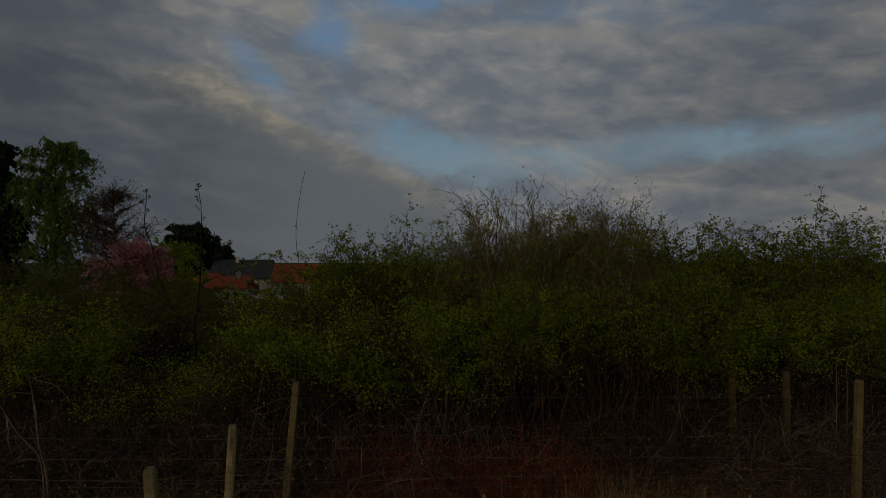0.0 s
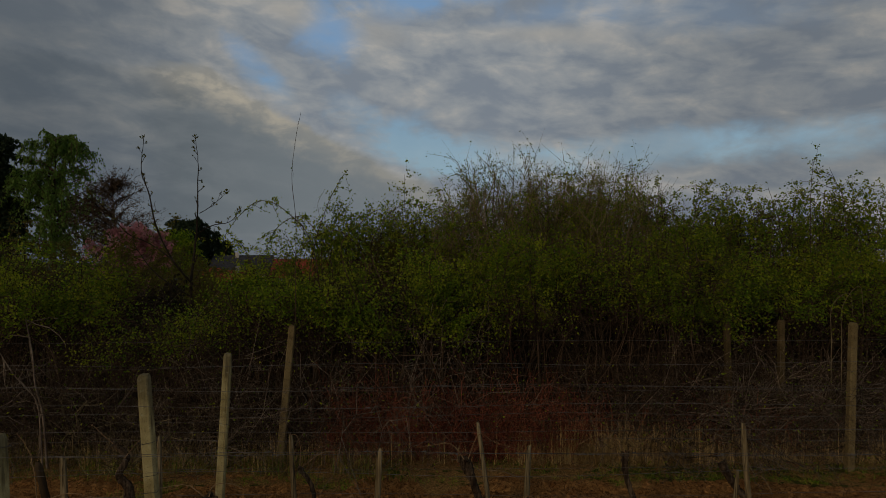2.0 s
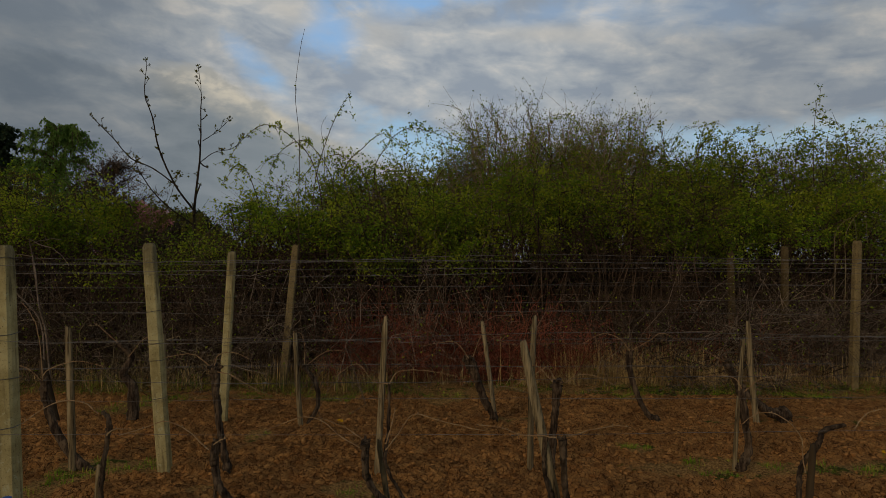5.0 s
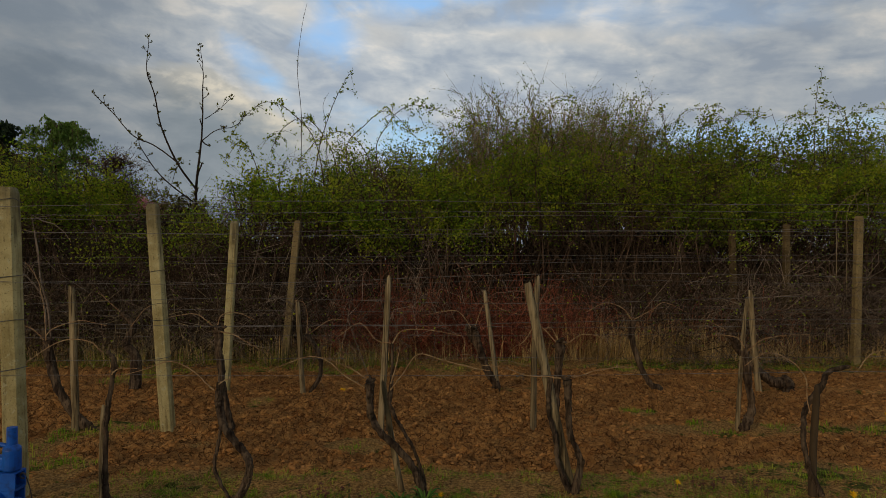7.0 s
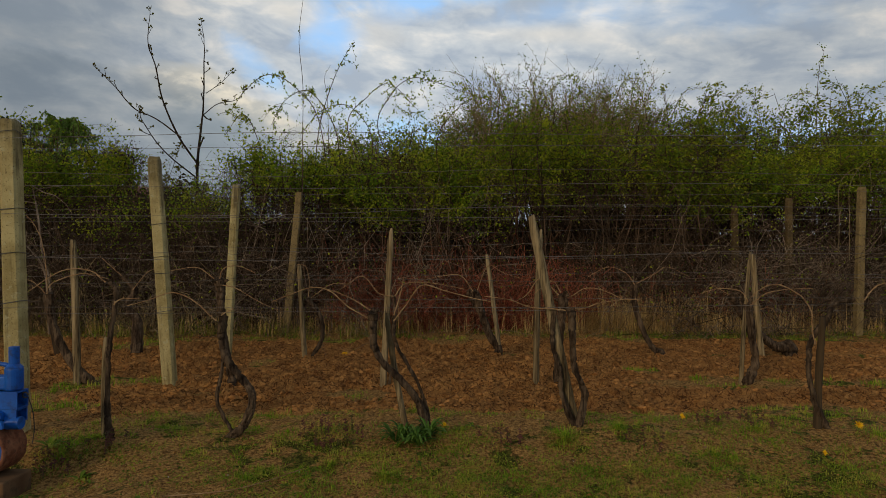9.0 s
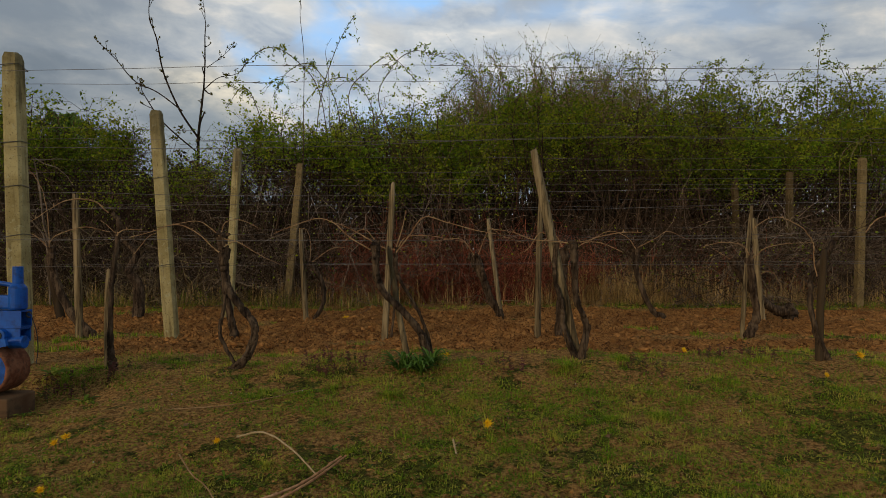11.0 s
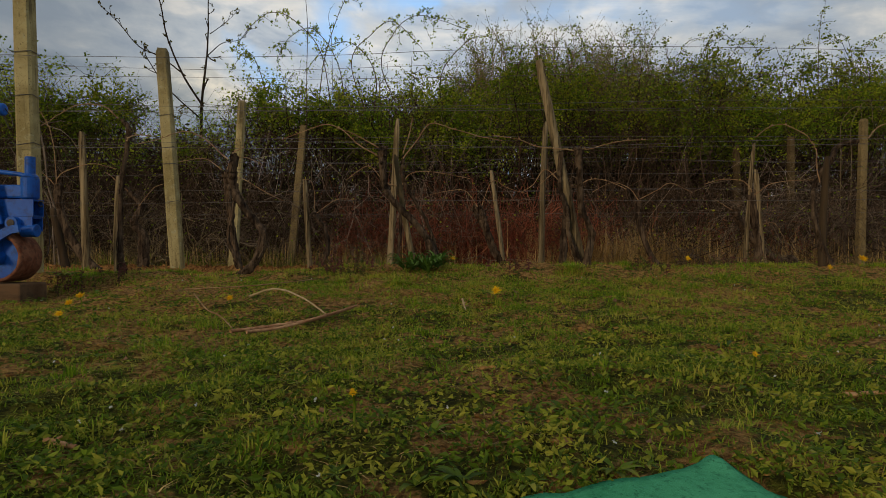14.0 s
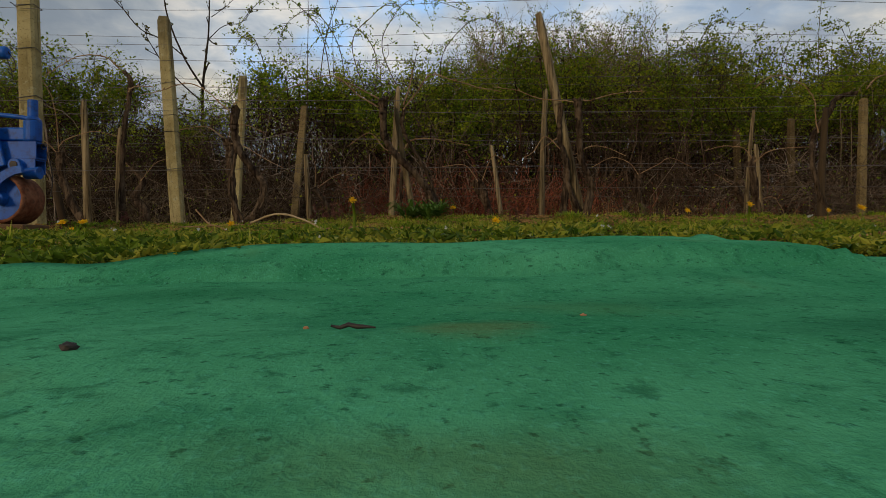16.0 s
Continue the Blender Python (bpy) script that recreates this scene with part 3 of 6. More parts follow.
def mat_height(x, y):
    z = np.interp(y, (-1.5, 0.0, 0.15, 0.22, 0.30, 0.42, 0.47, 0.52, 0.60, 0.78), (-0.084, -0.076, -0.073, -0.076, -0.075, -0.066, -0.053, -0.039, -0.034, -0.029))
    z = z - 0.03 * np.clip((-0.12 - x) / 0.5, 0, 1) * np.clip(y / 0.5, 0, 1) * 0.33
    wave = 0.5 * (lattice(x * 6 + 3, y * 9, 31) - 0.5) + 0.3 * (lattice(x * 14, y * 20, 32) - 0.5)
    line = y - 0.462 - 0.075 * x - 0.006 * np.sin(x * 9)
    fold = np.exp(-(line / 0.010) ** 2) - 0.8 * np.exp(-((line + 0.022) / 0.012) ** 2)
    z = z - 0.017 * np.clip((x - 0.295) / 0.04, 0, 1) * np.clip(y / 0.5, 0, 1)
    return z + 0.010 * wave * np.clip((y + 0.1) / 0.4, 0.3, 1) + 0.0075 * fold


LEVEL_Y = (-400.0, -2.0, 0.0, 0.3, 0.6, 1.2, 2.4, 3.0, 3.45, 3.8, 4.5, 5.2, 8.2, 9.5, 14.0, 30.0, 80.0, 300.0, 3000.0)
LEVEL_Z = (-0.10, -0.09, -0.085, -0.08, -0.05, -0.025, 0.01, 0.075, 0.14, 0.13, 0.045, 0.025, 0.0, 0.0, -0.1, -0.8, -3.5, -9.0, -60.0)


def tilled(x, y):
    """1 on the dug earth between the rows, 0 on turf."""
    n = lattice(x * 1.3, y * 2.2, 3) - 0.5
    a = np.clip((y + n * 0.5 - 3.95) / 0.35, 0, 1) * np.clip((8.15 + n * 0.6 - y) / 0.3, 0, 1)
    strip = np.clip(1 - np.abs(y - 5.25 + n * 0.35) / 0.35, 0, 1) * np.clip((x - 1.0 + n * 1.5) / 0.8, 0, 1)
    strip2 = np.clip(1 - np.abs(y - 6.75 + n * 0.4) / 0.3, 0, 1) * np.clip((x - 2.2 + n * 2) / 0.8, 0, 1) * 0.7
    tuft = np.clip((lattice(x * 1.7 + 9, y * 1.9, 8) - 0.74) * 9, 0, 1) * 0.9
    return np.clip(a - strip - strip2 - tuft * a, 0, 1)


def level(x, y):
    """The ground's height."""
    x, y = np.asarray(x, float), np.asarray(y, float)
    z = np.interp(y, LEVEL_Y, LEVEL_Z)
    near = np.clip((16 - y) / 4, 0, 1) * np.clip((14 - np.abs(x)) / 4, 0, 1)
    z = z - 0.06 * np.clip((-1.4 - x) / 0.4, 0, 1) * np.clip((y - 1.6) / 0.6, 0, 1) * np.clip((3.35 - y) / 0.25, 0, 1)
    z = z - 0.04 * np.clip((-0.55 - x) / 0.5, 0, 1) * np.clip((y - 2.7) / 0.5, 0, 1) * np.clip((4.3 - y) / 0.5, 0, 1)
    t = tilled(x, y)
    wx, wy = x + 0.05 * lattice(x * 7, y * 7, 11), y + 0.05 * lattice(x * 7, y * 7, 12)
    clod = 0.75 - cells(wx * 8, wy * 9, 1)
    clod2 = 0.75 - cells(wx * 17, wy * 19, 2)
    clod3 = 0.75 - cells(wx * 34, wy * 36, 3)
    heap = lattice(x * 2.6, y * 3.2, 13) - 0.5
    furrow = np.sin(y * 12.0 + 2.5 * lattice(x * 0.7, y * 0.7, 7))
    z = z + near * t * (0.06 * (clod - 0.3) * (0.4 + lattice(x * 4, y * 4, 14)) + 0.062 * (clod2 - 0.3) + 0.026 * (clod3 - 0.3) + 0.035 * heap + 0.014 * furrow)
    z = z + near * (1 - t) * (0.035 * (lattice(x * 1.6, y * 1.6, 5) - 0.5) + 0.026 * (lattice(x * 8, y * 8, 6) - 0.5) + 0.014 * (lattice(x * 24, y * 24, 9) - 0.5)) * np.clip((y - 0.2) / 0.6, 0.15, 1)
    # pressed flat under the mat
    flat = np.clip((0.80 - y) / 0.03, 0, 1) * np.clip((1.5 - np.abs(x)) / 0.1, 0, 1)
    inside = np.clip((mat_edge(x) - 0.006 - y) / 0.012, 0, 1) * flat
    return z * (1 - inside) + np.minimum(z, mat_height(x, y) - 0.014) * inside


def ground_at(x, y):
    return float(level(np.array([x]), np.array([y]))[0])


def make_ground():
    xs = np.concatenate([-np.geomspace(2500, 8.5, 22), np.arange(-8.0, -4.2, 0.06), np.arange(-4.2, 4.6, 0.023), np.arange(4.6, 8.4, 0.06), np.geomspace(9, 2500, 22)])
    ys = np.concatenate([-np.geomspace(2500, 1.2, 20), np.arange(-1, 0.5, 0.1), np.arange(0.5, 3.8, 0.035), np.arange(3.8, 6.2, 0.022), np.arange(6.2, 8.6, 0.032), np.arange(8.7, 16, 0.15), np.geomspace(16.4, 2500, 30)])
    X, Y = np.meshgrid(xs, ys)
    Z = level(X, Y)
    nx, ny = len(xs), len(ys)
    me = bpy.data.meshes.new("ground")
    co = np.stack([X, Y, Z], -1).reshape(-1, 3).astype(np.float32)
    i = np.arange((ny - 1) * (nx - 1))
    a = (i // (nx - 1)) * nx + i % (nx - 1)
    quads = np.stack([a, a + 1, a + nx + 1, a + nx], 1).astype(np.int32)
    me.vertices.add(len(co))
    me.vertices.foreach_set("co", co.ravel())
    me.loops.add(quads.size)
    me.loops.foreach_set("vertex_index", quads.ravel())
    me.polygons.add(len(quads))
    me.polygons.foreach_set("loop_start", np.arange(len(quads), dtype=np.int32) * 4)
    me.update(calc_edges=True)
    me.polygons.foreach_set("use_smooth", np.ones(len(quads), dtype=bool))
    at = me.attributes.new("tilled", "FLOAT", "POINT")
    at.data.foreach_set("value", tilled(X, Y).ravel().astype(np.float32))
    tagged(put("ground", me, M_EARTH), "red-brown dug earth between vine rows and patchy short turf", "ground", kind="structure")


make_ground()

# ---- trellis posts, stakes and wires ----
def concrete_post(foot, top, width, holes=(), ties=(), label="", chamfer=0.014, mat=None):
    """A cast post, slightly tapered, its head rounded off; it leans from foot to top."""
    width *= 0.84
    foot, top = Vector(foot), Vector(top)
    length = (top - foot).length + 0.15
    axis = (top - foot).normalized()
    turn = axis.to_track_quat("Z", "Y").to_matrix().to_4x4()
    base = foot - axis * 0.15
    post = thing("concrete_post", label, "post", "trellis posts", base)
    post.matrix_world = Matrix.Translation(base) @ turn @ Matrix.Rotation(0.12, 4, "Z")
    bm = bmesh.new()
    rows = [(0, 1.0), (0.3, 1.0), (0.62, 0.95), (0.9, 0.9), (0.985, 0.88), (1.0, 0.70)]
    rings = []
    for s, k in rows:
        w = width * 0.5 * k
        c = chamfer * k
        ring = []
        for x, y in ((w, -w + c), (w, w - c), (w - c, w), (-w + c, w), (-w, w - c), (-w, -w + c), (-w + c, -w), (w - c, -w)):
            j = 0.0022
            ring.append(bm.verts.new((x + random.uniform(-j, j), y + random.uniform(-j, j), s * length + (random.uniform(-0.006, 0.006) if s > 0.95 else 0))))
        rings.append(ring)
    for a, b in zip(rings, rings[1:]):
        for i in range(8):
            bm.faces.new((a[i], a[(i + 1) % 8], b[(i + 1) % 8], b[i]))
    bm.faces.new(rings[0][::-1])
    bm.faces.new(rings[-1])
    put("shaft", bm, mat or M_CONCRETE, post)
    for z, dx in holes:
        b = round_bar(0.007, 0.012, (dx, -width * 0.475, z + 0.15), "Y", 8)
        put("wire_hole", b, M_IRON, post, "dark rusty hole in the concrete")
    for z in ties:
        b = Build()
        w = width * 0.52
        ring = [(w, -w, 0.0), (w, w, 0.008), (-w, w, 0.0), (-w, -w, -0.01), (w, -w, 0.004), (w + 0.012, -w - 0.014, 0.012)]
        b.tube([(x, y, z + 0.15 + dz + random.uniform(-0.006, 0.006)) for x, y, dz in ring], 0.0024, 5)
        put("tie_wire", b, M_WIRE, post, "thin rusty tie wire")
    return post


def wood_stake(foot, top, width, mat, label, split=0.12, seed=0, deep=0.12):
    """A cleft stake: irregular section, drying cracks along it, worn head."""
    rng = np.random.default_rng(seed)
    foot, top = np.array(foot, float), np.array(top, float)
    axis = (top - foot) / np.linalg.norm(top - foot)
    start = foot - axis * deep
    n, sides = 16, 14
    b = Build()
    shape = 1 + 0.16 * np.sin(np.arange(sides) * 2 * math.pi / sides * 2 + rng.uniform(0, 6)) + rng.uniform(-split, split, sides)
    bend = rng.uniform(-0.012, 0.012, 2)
    u = np.cross(axis, (0, 1, 0))
    u /= np.linalg.norm(u)
    v = np.cross(axis, u)
    ring = []
    for i in range(n):
        s = i / (n - 1)
        c = start + (top - start) * s + (u * bend[0] + v * bend[1]) * math.sin(s * 3.1)
        r = width * 0.39 * (1.08 - 0.2 * s) * (0.72 if i == n - 1 else 1)
        for j in range(sides):
            a = j * 2 * math.pi / sides
            k = r * (shape[j] + rng.uniform(-0.05, 0.05))
            lift = rng.uniform(-0.012, 0.012) if i == n - 1 else 0
            ring.append(c + (u * math.cos(a) + v * math.sin(a)) * k + axis * lift)
    fs = [(i * sides + j, i * sides + (j + 1) % sides, (i + 1) * sides + (j + 1) % sides, (i + 1) * sides + j) for i in range(n - 1) for j in range(sides)]
    fs += [tuple(range(sides))[::-1], tuple((n - 1) * sides + j for j in range(sides))]
    b.add(ring, fs)
    return tagged(put("wooden_stake", b, mat), label, "stake", "vine stakes")


ROW_A, ROW_B, ROW_C, ROW_D = 3.6, 5.2, 6.73, 8.4
PALE = "pale lichen-stained concrete trellis post in the vine row"
concrete_post((-2.375, 3.6, 0.12), (-2.425, 3.6, 1.835), 0.118, ((0.26, -0.03), (0.74, 0.0), (1.18, 0.0)), (0.70, 0.97, 1.22, 1.64), "tall square concrete post with rounded head and wire ties")
concrete_post((-2.205, 5.2, 0.0), (-2.335, 5.2, 1.86), 0.118, ((1.65, 0.0), (1.1, 0.01)), (0.62, 0.92, 1.05, 1.32), "leaning concrete post with a chipped white patch near its head")
patched = [o for o in bpy.data.objects if "chipped" in str(o.get("label", ""))][0]
b = Build()
rg = np.random.default_rng(9)
rim = [(0.026 * math.cos(a) * rg.uniform(0.6, 1.1), -0.0505, 1.79 + 0.055 * math.sin(a) * rg.uniform(0.7, 1.1)) for a in np.arange(12) * math.pi / 6]
b.add(rim + [(0.0, -0.0515, 1.79)], [(i, (i + 1) % 12, 12) for i in range(12)])
put("lime_patch", b, M_LIME, patched, "chipped whitish patch")
put("crack", box((0.007, 0.006, 0.04), (0.004, -0.0505, 1.92), 0.002, 1), M_IRON, patched, "dark slot near the head")
concrete_post((-2.255, 6.71, 0.02), (-2.155, 6.71, 1.79), 0.105, ((1.3, 0.0),), (0.8, 1.05, 1.3), PALE)
concrete_post((-2.07, 8.5, 0.0), (-1.9, 8.5, 1.87), 0.115, (), (1.0, 1.4), "dull concrete post leaning before the thicket", mat=M_CONCRETE_HALFSHADE)
concrete_post((5.36, 8.35, 0.0), (5.41, 8.35, 1.92), 0.115, ((1.6, 0.0),), (1.0, 1.3, 1.6), "brownish concrete post by the hedge, shade put into its colour", mat=M_CONCRETE_HALFSHADE)
concrete_post((4.97, 9.29, 0.0), (4.97, 9.29, 1.85), 0.11, (), (), "dark overgrown concrete post at the hedge's foot", mat=M_CONCRETE_SHADE)
concrete_post((4.38, 9.62, 0.0), (4.33, 9.62, 1.78), 0.11, (), (), "dark overgrown concrete post among brambles", mat=M_CONCRETE_SHADE)

wood_stake((-0.485, 5.15, 0.03), (-0.42, 5.15, 1.272), 0.062, M_STAKE, "grey round wooden stake beside an old vine", seed=1)
wood_stake((0.735, 3.6, 0.12), (0.487, 3.6, 1.305), 0.066, M_STAKE, "thick cracked grey stake leaning over a vine", 0.16, seed=2)
wood_stake((0.752, 5.23, 0.03), (0.785, 5.23, 1.27), 0.058, M_STAKE, "straight grey wooden stake in the dug earth", seed=3)
wood_stake((0.59, 6.74, 0.0), (0.45, 6.74, 1.065), 0.062, M_STAKE, "short grey stake leaning by a black vine stump", seed=4)
wood_stake((2.40, 5.2, 0.04), (2.474, 5.2, 1.09), 0.046, M_STAKE, "thin pale grey stake tied to a vine", seed=5)
wood_stake((3.31, 6.7, 0.0), (3.215, 6.7, 1.06), 0.065, M_STAKE, "grey wooden stake leaning in the back row", seed=6)
wood_stake((-1.433, 6.67, 0.0), (-1.492, 6.67, 0.95), 0.07, M_STAKE, "short grey stake with a sawn head", seed=7)
wood_stake((-2.955, 5.2, 0.0), (-2.99, 5.2, 1.185), 0.072, M_STAKE, "weathered round stake beside a bent vine trunk", seed=8)
wood_stake((2.050, 3.53, 0.12), (2.075, 3.53, 0.742), 0.050, M_DARKWOOD, "short dark rotting stake stub beside a vine", 0.18, seed=9)
wood_stake((-0.205, 3.57, 0.12), (-0.318, 3.57, 0.756), 0.038, M_STAKE, "split grey stake behind a twisted vine trunk", 0.2, seed=10)
wood_stake((-1.842, 3.52, 0.08), (-1.842, 3.52, 0.63), 0.044, M_STAKE, "cleft grey stake grown against a vine trunk", 0.2, seed=11)
wood_stake((-3.99, 6.7, 0.0), (-4.135, 6.7, 0.66), 0.09, M_DARKWOOD, "leaning broken stake in the back row", 0.16, seed=12)
wood_stake((-2.872, 6.72, 0.0), (-2.872, 6.72, 0.925), 0.06, M_STAKE, "thin grey stake in the back row", seed=13)


def trellis_wire(y, z, x0, x1, r, seed, sag=0.012, stubs=0):
    rng = np.random.default_rng(seed)
    b = Build()
    xs = np.linspace(x0, x1, 26)
    zs = z + sag * np.sin(xs * 1.3 + seed) + rng.uniform(-0.003, 0.003, len(xs)) + 0.004 * xs
    b.tube(np.stack([xs, np.full_like(xs, y) + rng.uniform(-0.004, 0.004, len(xs)), zs], 1), r, 5)
    for _ in range(stubs):
        x = rng.uniform(-2.2, 2.6)
        zz = np.interp(x, xs, zs)
        p = [(x, y, zz), (x + rng.uniform(0, 0.02), y, zz + rng.uniform(-0.02, 0.01)), (x + rng.uniform(0.01, 0.05), y - 0.005, zz + rng.uniform(-0.03, 0.012))]
        b.tube(p, 0.0013, 4)
        xx = x + np.linspace(-0.02, 0.02, 5)
        b.tube(np.stack([xx, np.full(5, y), zz + rng.uniform(-0.004, 0.006, 5)], 1), 0.003, 5)
    tagged(put("trellis_wire", b, M_WIRE), "long thin rusty wire strung along the vine row", "wire", "trellis wires")


for row, heights in ((ROW_A, (0.80, 1.07, 1.33, 1.70, 1.745)), (ROW_B, (0.62, 0.86, 1.08, 1.38, 1.62, 1.74)), (ROW_C, (0.60, 0.85, 1.15, 1.42, 1.68)), (ROW_D, (0.65, 1.0, 1.35, 1.66))):
    for i, h in enumerate(heights):
        wide = 1.05 * row
        trellis_wire(row - 0.065 + 0.13 * (i % 2), h, -wide, wide, 0.0014 if row < 5 else 0.0016, int(row * 10) + i, 0.006 + 0.01 * (i % 3), 7 if (row < 5 and h > 1.6) or i == 4 else 1)


# ---- vines ----
def vine(y, trunks, canes, seed=[20]):
    """An old vine: gnarled trunks (x, z, radius) and tied-down canes (x, z) in the row at y."""
    seed[0] += 1
    rng = np.random.default_rng(seed[0])
    foot = trunks[0][0]
    v = thing("grapevine", VINE_LABELS[seed[0] % len(VINE_LABELS)], "vine", "old grapevines", (foot[0], y, foot[1]))
    inv = np.array((foot[0], y, foot[1]))
    for k, t in enumerate(trunks):
        b = Build()
        t = [(t[0][0], min(t[0][1], ground_at(t[0][0], y) - 0.02), t[0][2] * 1.25)] + list(t)
        n = 12 * len(t)
        p = spline(t, n)
        depth = np.cumsum(rng.normal(0, 0.004, n)) + 0.02 * k
        rad = np.abs(p[:, 2]) * (0.66 if y < 5 else 0.78) * (1 + 0.09 * np.sin(np.arange(n) * 0.9 + rng.uniform(0, 6)) * rng.uniform(0.3, 1, n))
        pts = np.stack([p[:, 0], y + depth, p[:, 1]], 1) - inv
        b.tube(pts, rad, 16, True, 0.15, rng)
        # knobs where old wood was cut
        if t[-1][2] > 0.02:
            for _ in range(7):
                i = rng.integers(int(n * 0.80), n)
                d = rng.normal(size=3)
                d[2] = abs(d[2]) * 0.8
                d /= np.linalg.norm(d)
                r = rad[i] * rng.uniform(0.35, 0.6)
                b.tube([pts[i], pts[i] + d * rad[i] * 0.9, pts[i] + d * rad[i] * rng.uniform(1.3, 1.9)], [r, r * 0.95, r * 0.6], 7, True, 0.15, rng)
        # loose strips of bark
        for _ in range(26):
            i = rng.integers(2, n - 8)
            a = rng.uniform(0, 6.28)
            off = np.array((math.cos(a), math.sin(a), 0)) * rad[i] * 1.05
            b.tube(pts[i:i + 7] + off + rng.uniform(-0.003, 0.003, (7, 3)), np.array([0.5, 0.9, 1.0, 1.0, 0.9, 0.7, 0.4]) * rng.uniform(0.0025, 0.006), 4)
        put("trunk", b, M_BARK, v)
    for c in canes:
        b = Build()
        n = 7 * len(c)
        p = spline(c, n)
        r0 = 0.0036 if y < 4 else 0.0042
        rad = np.linspace(r0, r0 * 0.5, n) * (1 + 0.35 * (np.arange(n) % 5 == 0))
        pts = np.stack([p[:, 0], y + np.cumsum(rng.normal(0, 0.004, n)) - 0.02, p[:, 1]], 1) - inv
        b.tube(pts, rad, 6)
        for i in range(4, n, 7):
            d = np.array((rng.uniform(-0.4, 0.4), rng.uniform(-0.5, 0.2), rng.uniform(-0.3, 1)))
            b.tube([pts[i], pts[i] + d * 0.018], [0.005, 0.0025], 4)
        put("cane", b, M_CANE, v, "tan pruned cane")
    return v


VINE_LABELS = ["old gnarled grapevine with dark shaggy bark", "bare twisted grapevine with tied-down canes", "knotty black-headed grapevine in dug earth"]
vine(3.45, [[(-1.79, 0.10, 0.036), (-1.81, 0.22, 0.022), (-1.81, 0.45, 0.018), (-1.80, 0.60, 0.019), (-1.77, 0.76, 0.017), (-1.76, 0.88, 0.018), (-1.8, 0.94, 0.015)]],
     [[(-1.8, 0.94), (-1.87, 1.0), (-1.98, 1.01), (-2.08, 0.97), (-2.19, 0.89)], [(-1.76, 0.82), (-1.72, 0.85), (-1.63, 0.85)]])
vine(3.5, [[(-1.15, 0.1, 0.04), (-1.08, 0.17, 0.032), (-1.04, 0.31, 0.03), (-1.1, 0.39, 0.03), (-1.19, 0.52, 0.03), (-1.22, 0.63, 0.032), (-1.21, 0.75, 0.036)], [(-1.16, 0.11, 0.014), (-1.24, 0.28, 0.012), (-1.22, 0.43, 0.012), (-1.21, 0.57, 0.012)]],
     [[(-1.23, 0.73), (-1.27, 0.76), (-1.36, 0.84), (-1.47, 0.88), (-1.6, 0.84), (-1.71, 0.81)], [(-1.2, 0.76), (-1.17, 0.78), (-1.14, 0.79)]])
vine(3.5, [[(-0.1, 0.15, 0.042), (-0.13, 0.27, 0.03), (-0.21, 0.38, 0.028), (-0.31, 0.48, 0.027), (-0.37, 0.57, 0.027), (-0.38, 0.68, 0.03), (-0.38, 0.78, 0.036)], [(-0.09, 0.24, 0.012), (-0.16, 0.42, 0.012), (-0.24, 0.55, 0.012), (-0.28, 0.65, 0.013), (-0.27, 0.76, 0.016)]],
     [[(-0.39, 0.73), (-0.42, 0.75), (-0.52, 0.81), (-0.61, 0.89), (-0.71, 0.91), (-0.86, 0.86), (-0.93, 0.83)], [(-0.39, 0.77), (-0.42, 0.8), (-0.55, 0.87), (-0.64, 0.9)], [(-0.27, 0.73), (-0.2, 0.82), (-0.12, 0.92), (0.01, 0.89), (0.16, 0.85), (0.27, 0.83)], [(-0.27, 0.76), (-0.24, 0.86), (-0.22, 0.96)]])
vine(3.55, [[(0.74, 0.14, 0.04), (0.77, 0.33, 0.022), (0.72, 0.46, 0.022), (0.7, 0.64, 0.026), (0.69, 0.78, 0.034)], [(0.72, 0.14, 0.03), (0.65, 0.31, 0.018), (0.64, 0.43, 0.018), (0.6, 0.6, 0.018), (0.61, 0.78, 0.02)]],
     [[(0.68, 0.78), (0.59, 0.79), (0.47, 0.8), (0.36, 0.84), (0.22, 0.86)], [(0.71, 0.79), (0.76, 0.79), (0.86, 0.82), (0.98, 0.84), (1.07, 0.84)]])
vine(3.5, [[(2.08, 0.16, 0.026), (2.01, 0.32, 0.02), (1.99, 0.47, 0.02), (2.02, 0.59, 0.022), (2.09, 0.71, 0.024), (2.16, 0.81, 0.02), (2.27, 0.84, 0.018)]],
     [[(2.27, 0.84), (2.33, 0.9), (2.4, 0.93), (2.5, 0.96)], [(2.01, 0.6), (2.0, 0.73), (1.99, 0.79), (1.93, 0.87), (1.84, 0.92), (1.75, 0.91), (1.67, 0.85)]])
vine(5.2, [[(-1.71, 0.08, 0.04), (-1.75, 0.31, 0.034), (-1.79, 0.58, 0.034), (-1.8, 0.76, 0.042), (-1.81, 0.86, 0.055)]],
     [[(-1.82, 0.85), (-1.93, 0.94), (-2.02, 0.97), (-2.21, 0.94)], [(-1.8, 0.83), (-1.67, 0.8), (-1.5, 0.7), (-1.34, 0.62)], [(-1.8, 0.88), (-1.77, 0.96), (-1.66, 0.98), (-1.52, 0.92)]])
vine(5.15, [[(-0.43, 0.05, 0.013), (-0.4, 0.32, 0.013), (-0.39, 0.54, 0.013), (-0.39, 0.74, 0.013)]],
     [[(-0.39, 0.74), (-0.31, 0.84), (-0.12, 0.85), (0.16, 0.80)], [(-0.4, 0.74), (-0.52, 0.77), (-0.65, 0.9), (-0.83, 0.79)]])
